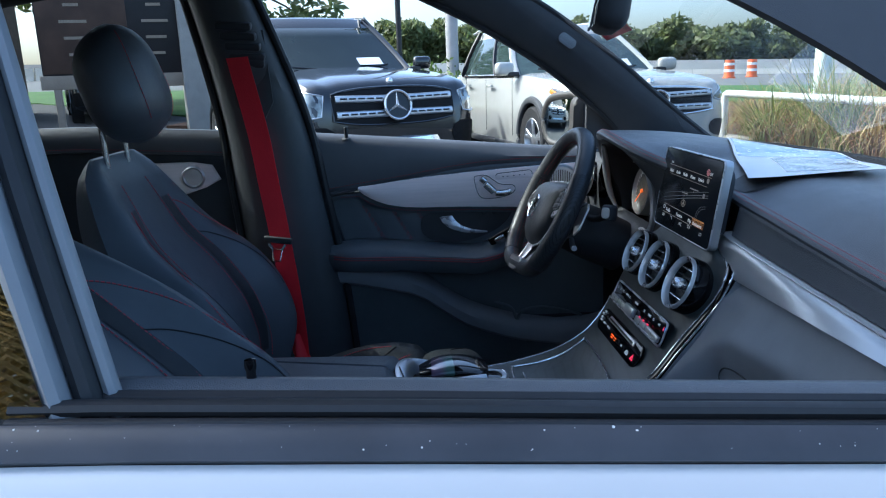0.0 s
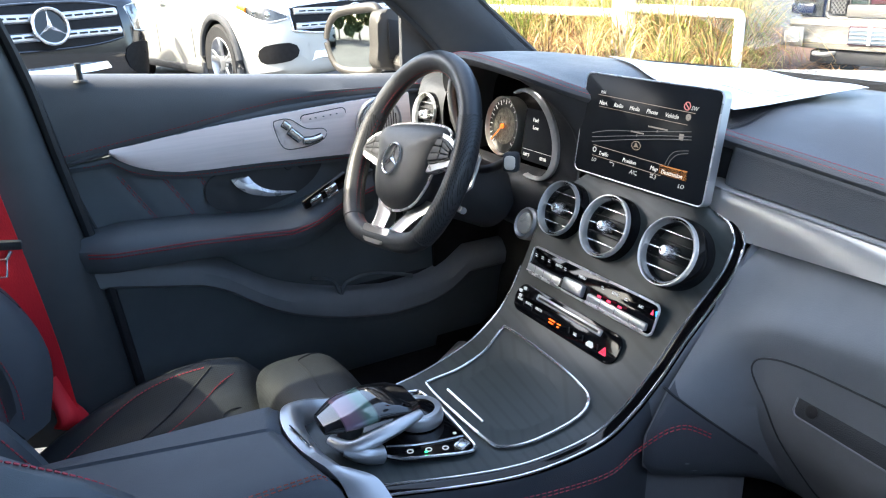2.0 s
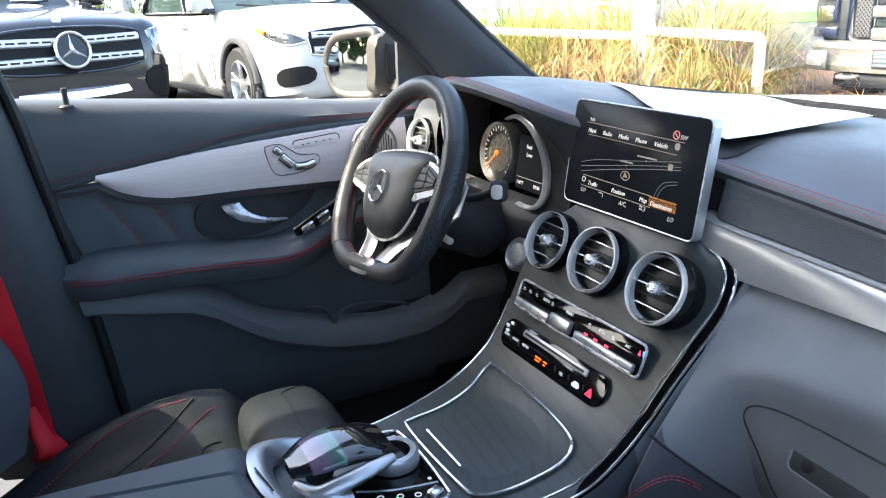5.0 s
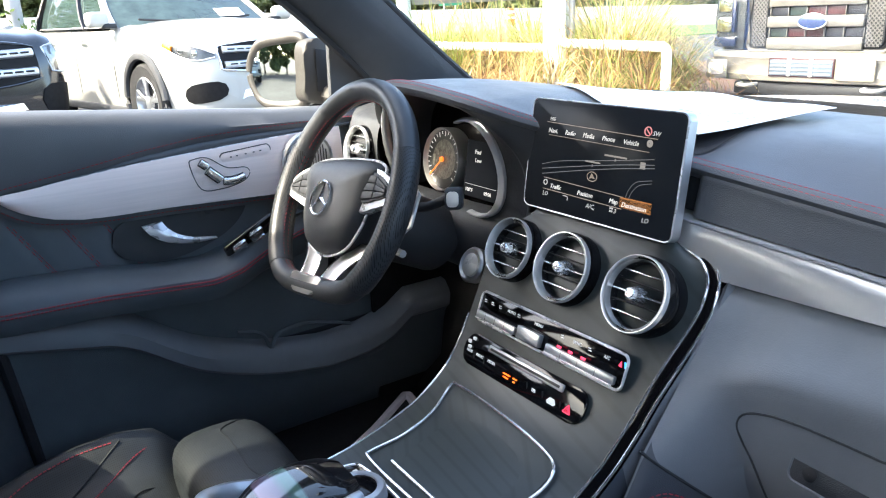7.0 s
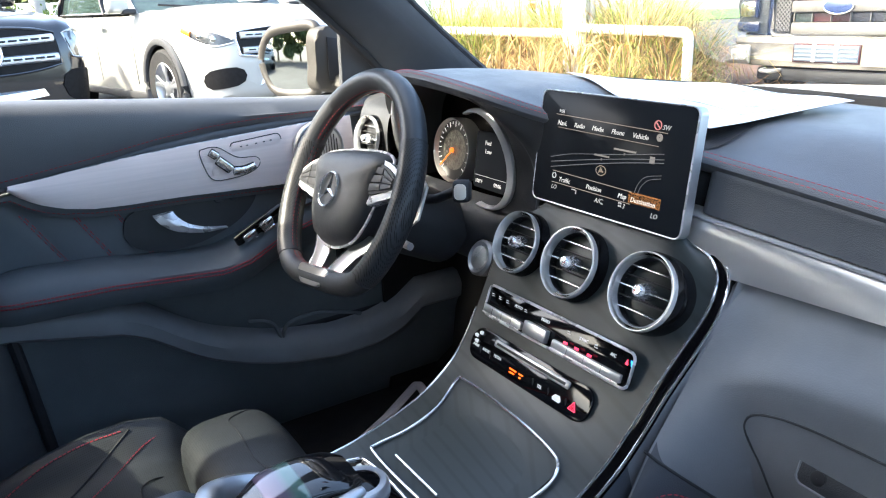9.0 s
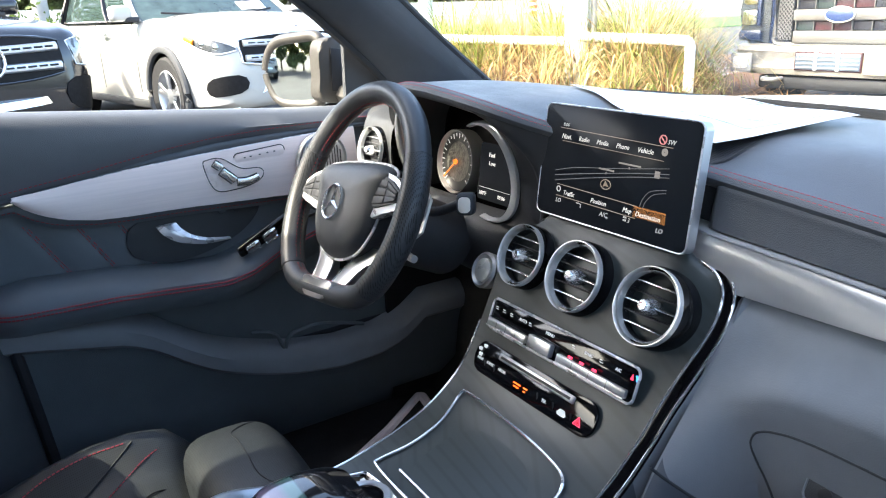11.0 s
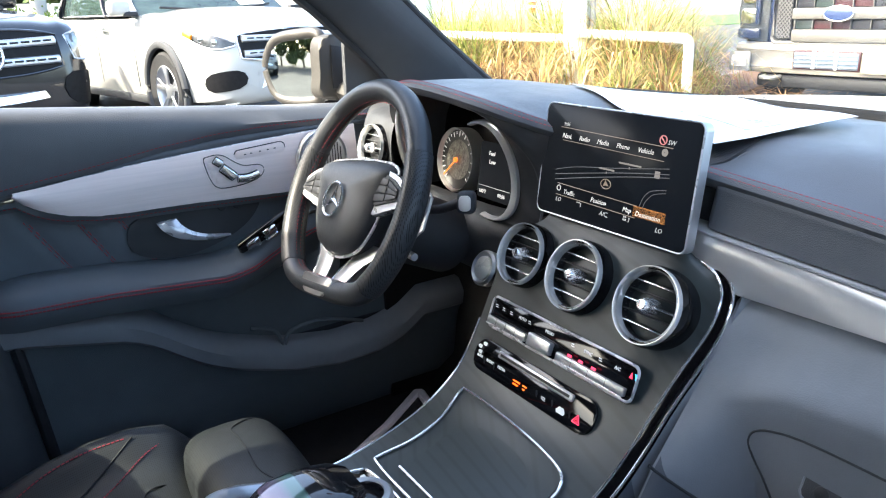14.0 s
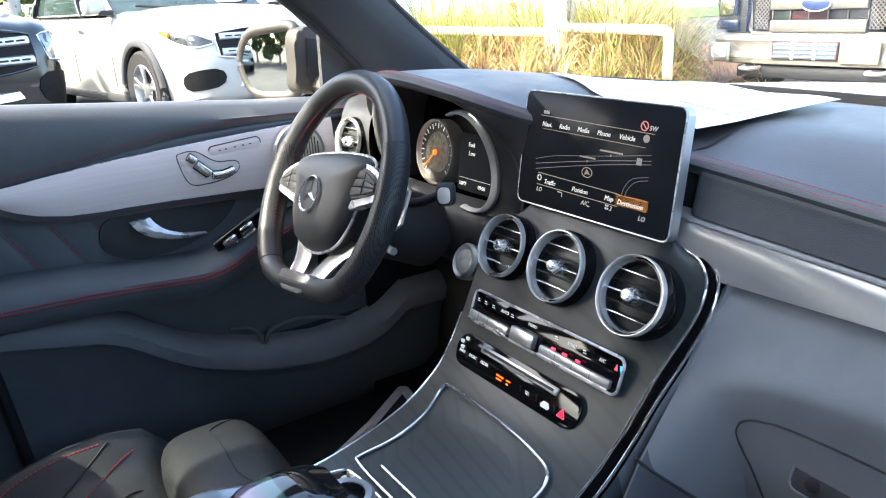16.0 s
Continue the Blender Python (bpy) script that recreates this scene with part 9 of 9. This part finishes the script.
        slab(bm, [(s * a, b) for a, b in ((0.80, 0.34), (0.80, -0.30), (1.12, -0.27), (1.17, 0.02), (1.14, 0.32))][::s], 0.05, fr @ Matrix.Translation((0, 0, -0.07)), 0.015)
        hl = part("headlamp", bm, LAMP_GLASS, C, "tall headlamp")
        for dy, w, h in ((0.20, 0.16, 0.16), (-0.02, 0.17, 0.16)):
            bm = bmesh.new()
            slab(bm, rrect(w, h, 0.03), 0.03, fr @ Matrix.Translation((s * 1.03, dy, -0.022)), 0.008)
            part("lens", bm, MIRROR, hl)
        block("lamp_bar", (s * 1.01, -0.21, 0.0), (0.26, 0.11, 0.05), 0.02, BLUE_PAINT, hl, "blue painted lamp surround")
        block("lamp_divider", (s * 0.92, 0.06, 0.0), (0.05, 0.34, 0.05), 0.012, BLUE_PAINT, hl)
        fs2 = block("fog_lamp_surround", (s * 1.02, -0.50, 0.125), (0.25, 0.21, 0.03), 0.02, GREY_STEEL, C, "square grey lamp surround")
        block("fog_lamp", (s * 1.02, -0.495, 0.140), (0.17, 0.125, 0.02), 0.02, PAPER, fs2, "pale square fog lamp")
        bm = bmesh.new()
        tube(bm, spline([base @ Vector((0.10, s * 0.58, 0.375)), base @ Vector((0.22, s * 0.60, 0.37)), base @ Vector((0.25, s * 0.66, 0.37)), base @ Vector((0.22, s * 0.74, 0.37)), base @ Vector((0.10, s * 0.76, 0.375))], 4), 0.022, 8)
        part("tow_hook", bm, GREY_STEEL, C)
        for f in (-0.75, -4.4):
            wheel(C, base @ pose(f, s * 0.98, 0.40, 0, 0, 0 if s < 0 else 180), 0.40, 0.24, 6)
        bm = bmesh.new()
        box(bm, (0, 0, 0), (0.16, 0.25, 0.30), 0.05)
        bmesh.ops.transform(bm, matrix=base @ pose(-1.65, s * 1.34, 1.50), verts=bm.verts)
        part("mirror", bm, RUBBER, C)
    fr = slim
    bm = bmesh.new()
    g = bmesh.new()
    lathe(g, [(0.165, 0), (0.165, 0.02), (0.145, 0.026), (0.0005, 0.028)], None, 36)
    put(bm, g, fr @ Matrix.Translation((0, 0.0, 0.115)) @ Matrix.Diagonal((1, 0.44, 1, 1)))
    em = part("emblem", bm, make("washed_blue_enamel", (0.03, 0.05, 0.13), 0.25, coat=0.2, vary=0.25, vary_scale=30), gr, "plain washed-blue oval emblem")
    bm = bmesh.new()
    tube(bm, [fr @ Vector((0.168 * math.cos(t), 0.074 * math.sin(t), 0.13)) for t in [2 * math.pi * i / 28 for i in range(28)]], 0.009, 6, closed=True)
    part("emblem_rim", bm, CHROME, em)
    bm = bmesh.new()
    rows = []
    for i in range(13):
        v = -1 + i / 6
        f = 0.17 - 0.12 * abs(v) ** 3
        rows.append([base @ Vector((f - 0.12, v * 1.18, 0.40)), base @ Vector((f - 0.01, v * 1.18, 0.42)), base @ Vector((f, v * 1.18, 0.48)), base @ Vector((f - 0.015, v * 1.18, 0.50)), base @ Vector((f - 0.015, v * 1.18, 0.64)), base @ Vector((f, v * 1.18, 0.66)), base @ Vector((f - 0.02, v * 1.18, 0.71)), base @ Vector((f - 0.12, v * 1.18, 0.73))])
    loft(bm, rows)
    bp = part("bumper", bm, make("pale_bumper", (0.30, 0.28, 0.25), 0.35, metal=0.4), C, "broad pale metal bumper")
    block("bumper_inlet", (-0.07, -0.46, 0.150), (0.80, 0.20, 0.03), 0.012, SLOT_RED, bp, "dark inlet with blue-grey louvres")
    for q in range(3):
        block("inlet_back", (-0.335 + 0.265 * q, -0.465, 0.160), (0.235, 0.165, 0.02), 0.004, SLOT_BLUE, bp)
        for r2 in range(4):
            block("louvre", (-0.335 + 0.265 * q, -0.405 - 0.04 * r2, 0.172), (0.205, 0.010, 0.014), 0.002, GREY_STEEL, bp)
    for q in range(2):
        block("inlet_post", (-0.2025 + 0.265 * q, -0.46, 0.168), (0.04, 0.185, 0.03), 0.006, WHITE_STEEL, bp)
    block("number_plate", (0.56, -0.47, 0.158), (0.44, 0.21, 0.02), 0.02, make("tan_plate", (0.32, 0.28, 0.22), 0.5, vary=0.2, vary_scale=9), bp, "blank tan plate panel")
    block("air_dam", (0, -0.70, 0.04), (1.95, 0.14, 0.10), 0.03, RUBBER, C)
    return C


truck(7.10, 3.84, 184.0)


# ---- things seen past the rear window, and the far distance ----
# dark car nose beyond the pillar
suv("parked_suv", -6.7, 16.2, -66, 0.0, BLACK_PAINT, "dark SUV parked further along the row", big=True)
WP = thing("square_post", (-4.2, 13.2, gz(-4.2, 13.2)), "pale square steel post rising from the mulch", "post")
bm = bmesh.new()
box(bm, (-4.2, 13.2, gz(-4.2, 13.2) + 2.2), (0.42, 0.42, 4.4), 0.015, pose(0, 0, 0, 0, 0, 20))
part("shaft", bm, make("pale_post_paint", (0.50, 0.46, 0.42), 0.6, vary=0.1), WP)
PB = thing("poster_board", (-5.5, 12.9, gz(-5.5, 12.9)), "dark poster board with lines of text and a wooden foot rail", "poster board")
bm = bmesh.new()
fp = frame_of((-5.50, 12.9, 2.95), (1, 0.25, 0), (0, 0, 1))
slab(bm, rrect(2.4, 3.0, 0.02), 0.08, fp, 0.01)
pb = part("board", bm, PANEL_DARK, PB)
bm = bmesh.new()
for r in range(9):
    for q in range(2):
        w = 0.45 - 0.10 * ((r * 7 + q * 3) % 3)
        g = bmesh.new()
        box(g, (-0.6 + 1.35 * q, 1.1 - 0.28 * r, 0.096), (w, 0.05, 0.004))
        put(bm, g, fp)
part("text_bars", bm, TAN, pb)
bm = bmesh.new()
g = bmesh.new()
box(g, (-0.45, 0.0, 0.085), (1.46, 2.94, 0.012), 0.003)
put(bm, g, fp)
part("brown_panel", bm, make("brown_poster", (0.10, 0.055, 0.038), 0.5, vary=0.3, vary_scale=2.0), pb, "brown printed half of the board")
bm = bmesh.new()
g = bmesh.new()
box(g, (0, -1.62, 0.04), (2.5, 0.24, 0.12), 0.01)
put(bm, g, fp)
part("foot_rail", bm, TAN, PB)
bm = bmesh.new()
for s in (-1.0, 0.5):
    g = bmesh.new()
    box(g, (s, -2.1, 0.04), (0.12, 1.1, 0.10), 0.01)
    put(bm, g, fp)
part("leg", bm, TAN, PB)
BW = thing("brick_building", (-14, 15, gz(-14, 15)), "brown brick building front behind the poster board", "building")
bm = bmesh.new()
box(bm, (-14.2, 17.5, 3.0), (8.0, 4.0, 6.6), 0.02)
part("wall", bm, BRICK_BROWN, BW)
bm = bmesh.new()
for k in range(12):
    box(bm, (-12.4 + 0.02 * k, 15.47, 1.0 + 0.42 * k), (3.6, 0.05, 0.06))
part("ledge", bm, TAN, BW)
bm = bmesh.new()
box(bm, (-14.2, 17.5, 6.4), (8.3, 4.3, 0.3), 0.03)
part("roof", bm, TAN, BW)
for px, py, h, r in ((-0.35, 15.2, 7.0, 0.06), (0.72, 14.4, 7.5, 0.13)):
    LP = thing("lamp_post", (px, py, gz(px, py)), "slim dark steel lamp post", "lamp post")
    bm = bmesh.new()
    tube(bm, [(px, py, gz(px, py)), (px, py, h)], r, 12)
    part("pole", bm, RUBBER if r < 0.1 else GREY_STEEL, LP)
    bm = bmesh.new()
    box(bm, (px, py, h), (0.5, 0.3, 0.15), 0.04)
    part("lantern", bm, RUBBER, LP)


def leaf_mass(vs, fs, c, rad, n, rng, size):
    for _ in range(n):
        d = Vector((rng.gauss(0, 1), rng.gauss(0, 1), rng.gauss(0, 0.8)))
        d = d.normalized() * rng.uniform(0.55, 1.05) ** 0.5
        p = Vector((c[0] + d.x * rad[0], c[1] + d.y * rad[1], c[2] + d.z * rad[2]))
        a = Vector((rng.gauss(0, 1), rng.gauss(0, 1), rng.gauss(0, 1))).normalized()
        b = a.orthogonal().normalized()
        s = size * rng.uniform(0.6, 1.4)
        q = len(vs)
        vs += [tuple(p - a * s), tuple(p + b * s * 0.5), tuple(p + a * s), tuple(p - b * s * 0.5)]
        fs.append((q, q + 1, q + 2, q + 3))


def tree(x, y, h, seed, crown_w, size=0.22, n=2600):
    """A trunk with limbs and a crown of leaf clusters with gaps."""
    rng = random.Random(seed)
    z = gz(x, y)
    T = thing("tree", (x, y, z), "leafy green roadside tree with an uneven crown", "tree", "roadside trees")
    bm = bmesh.new()
    tube(bm, spline([(x, y, z - 0.2), (x + 0.1, y, z + h * 0.25), (x - 0.1, y + 0.1, z + h * 0.5), (x, y, z + h * 0.8)], 4), lambda s: h * 0.028 * (1 - 0.8 * s), 8)
    tips = []
    for k in range(9):
        a = rng.uniform(0, 6.28)
        b0 = Vector((x, y, z + h * rng.uniform(0.28, 0.55)))
        e = Vector((x + math.cos(a) * crown_w * rng.uniform(0.4, 0.9), y + math.sin(a) * crown_w * rng.uniform(0.4, 0.8), z + h * rng.uniform(0.22, 0.88)))
        tube(bm, spline([b0, b0.lerp(e, 0.5) + Vector((0, 0, h * 0.03)), e], 3), lambda s: h * 0.010 * (1 - 0.75 * s), 6)
        tips.append(e)
    part("trunk", bm, BARK, T)
    vs, fs = [], []
    for e in tips + [Vector((x, y, z + h * 0.85))]:
        for _ in range(3):
            c = e + Vector((rng.gauss(0, 1), rng.gauss(0, 1), rng.gauss(0, 0.7))) * crown_w * 0.22
            rr = crown_w * rng.uniform(0.20, 0.38)
            leaf_mass(vs, fs, c, (rr, rr, rr * 0.75), n // 30, rng, size)
    me = bpy.data.meshes.new("crown")
    me.from_pydata(vs, [], fs)
    me.materials.append(HAZY_LEAF)
    ob = new("crown", me)
    ob.parent = T
    ob.matrix_parent_inverse = T.matrix_basis.inverted()
    return T


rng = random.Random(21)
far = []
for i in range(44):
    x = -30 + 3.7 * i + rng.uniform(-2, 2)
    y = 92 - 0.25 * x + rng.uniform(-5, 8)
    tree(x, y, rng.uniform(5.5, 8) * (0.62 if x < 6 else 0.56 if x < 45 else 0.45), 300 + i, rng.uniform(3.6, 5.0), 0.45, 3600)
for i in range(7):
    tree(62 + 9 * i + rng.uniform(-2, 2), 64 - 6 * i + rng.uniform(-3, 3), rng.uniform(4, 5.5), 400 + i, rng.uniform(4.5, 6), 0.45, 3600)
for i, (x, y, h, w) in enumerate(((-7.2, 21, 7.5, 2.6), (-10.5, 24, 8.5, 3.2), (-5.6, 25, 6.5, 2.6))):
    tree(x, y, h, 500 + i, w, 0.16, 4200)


def hedge(name, pts, h, w, seed):
    rng = random.Random(seed)
    vs, fs = [], []
    for (ax, ay), (bx, by) in zip(pts, pts[1:]):
        n = max(int(math.hypot(bx - ax, by - ay) / 0.5), 1)
        for i in range(n):
            x, y = ax + (bx - ax) * i / n, ay + (by - ay) * i / n
            leaf_mass(vs, fs, (x, y, gz(x, y) + h * 0.5), (w, w, h * 0.5 * rng.uniform(0.85, 1.15)), 260, rng, 0.06)
    me = bpy.data.meshes.new(name)
    me.from_pydata(vs, [], fs)
    me.materials.append(HEDGE_LEAF)
    return tagged(new(name, me), "clipped green hedge behind the parked cars", "hedge", kind="stuff")


for i in range(7):
    tree(-19.0 + 1.1 * i + rng.uniform(-0.6, 0.6), 1.5 + 2.1 * i, rng.uniform(3.6, 4.8), 520 + i, rng.uniform(1.6, 2.2), 0.15, 4200)
hedge("hedge", [(-1.6, 14.6), (3.4, 14.2)], 1.25, 0.7, 9)

# barrier wall along the road, barrels, road sign, passing-lane car
bm = bmesh.new()
L = [(-40, 60.0), (10, 52.5), (30, 47.5), (62, 39.0), (120, 40)]
for (ax, ay), (bx, by) in zip(L, L[1:]):
    n = max(int(math.hypot(bx - ax, by - ay) / 4), 1)
    for i in range(n):
        p, q = Vector((ax, ay, 0)).lerp(Vector((bx, by, 0)), i / n), Vector((ax, ay, 0)).lerp(Vector((bx, by, 0)), (i + 0.96) / n)
        loft(bm, [[(c.x, c.y - 0.3, gz(c.x, c.y) - 0.1), (c.x, c.y - 0.14, gz(c.x, c.y) + 0.35), (c.x, c.y - 0.09, gz(c.x, c.y) + 0.95), (c.x, c.y + 0.09, gz(c.x, c.y) + 0.95), (c.x, c.y + 0.3, gz(c.x, c.y) - 0.1)] for c in (p, q)])
tagged(part("barrier_wall", bm, make("pale_barrier_concrete", (0.66, 0.62, 0.54), 0.85, vary=0.12, vary_scale=0.4), smooth=0), "long pale concrete barrier along the road", "barrier wall", kind="structure")
for x, y in ((18.0, 40.0), (20.0, 41.5), (15.5, 43.5), (30.5, 38.0)):
    B = thing("traffic_barrel", (x, y, gz(x, y)), "orange and white striped traffic barrel", "traffic barrel", "traffic barrels")
    bm = bmesh.new()
    lathe(bm, [(0.34, 0), (0.33, 0.08), (0.28, 0.10), (0.25, 0.98), (0.20, 1.0), (0.0005, 1.0)], Matrix.Translation((x, y, gz(x, y))), 18)
    part("shell", bm, ORANGE, B)
    for z in (0.35, 0.70):
        bm = bmesh.new()
        lathe(bm, [(0.285, z), (0.278, z + 0.14)], Matrix.Translation((x, y, gz(x, y))), 18)
        part("band", bm, GLOWING_PRINT, B)
RS = thing("road_sign", (32, 47, gz(32, 47)), "small green road sign on a post", "road sign")
bm = bmesh.new()
for s in (-0.5, 0.5):
    tube(bm, [(32 + s, 47, gz(32, 47)), (32 + s, 47, 2.4)], 0.05, 8)
part("post", bm, GREY_STEEL, RS)
bm = bmesh.new()
box(bm, (32, 46.9, 2.15), (1.7, 0.04, 1.15), 0.01, pose(0, 0, 0, 0, 0, -30))
sg = part("plate", bm, SIGN_GREEN, RS)
bm = bmesh.new()
for k in range(3):
    box(bm, (32, 46.86, 1.85 + 0.28 * k), (1.2 - 0.2 * k, 0.02, 0.10), 0, pose(0, 0, 0, 0, 0, -30))
part("text_bars", bm, GLOWING_PRINT, sg)

# palms behind the camera, mirrored in the dark rear glass
def palm(x, y, h, seed):
    rng = random.Random(seed)
    z = gz(x, y)
    T = thing("palm_tree", (x, y, z), "palm tree with a crown of green and dry fronds", "palm tree", "palms")
    bm = bmesh.new()
    tube(bm, spline([(x, y, z), (x + 0.15, y, z + h * 0.5), (x, y, z + h)], 6), lambda s: 0.20 - 0.06 * s, 12)
    part("trunk", bm, BARK, T)
    vs, fs = [], []
    for k in range(30):
        a = rng.uniform(0, 6.28)
        el = radians(rng.uniform(-55, 75))
        p = Vector((x, y, z + h))
        d = Vector((math.cos(a), math.sin(a), 0))
        n = 12
        for i in range(n):
            q = p + (d * math.cos(el) + Vector((0, 0, math.sin(el)))) * 0.17
            side = Vector((-d.y, d.x, 0))
            ln = 0.55 * math.sin(math.pi * (i + 1.5) / (n + 2))
            for s in (-1, 1):
                for j in range(2):
                    o2 = p.lerp(q, j / 2)
                    tip = o2 + side * s * ln + (q - p).normalized() * 0.3 * ln - Vector((0, 0, 0.35 * ln))
                    b = len(vs)
                    vs += [tuple(o2), tuple(o2 + (q - p) * 0.25), tuple(tip)]
                    fs.append((b, b + 1, b + 2))
            p = q
            el -= radians(9)
    me = bpy.data.meshes.new("fronds")
    me.from_pydata(vs, [], fs)
    me.materials.append(PALM_LEAF)
    ob = new("fronds", me)
    ob.parent = T
    ob.matrix_parent_inverse = T.matrix_basis.inverted()
    return T


palm(-3.2, -6.0, 2.3, 3)
palm(-5.0, -8.4, 3.4, 4)
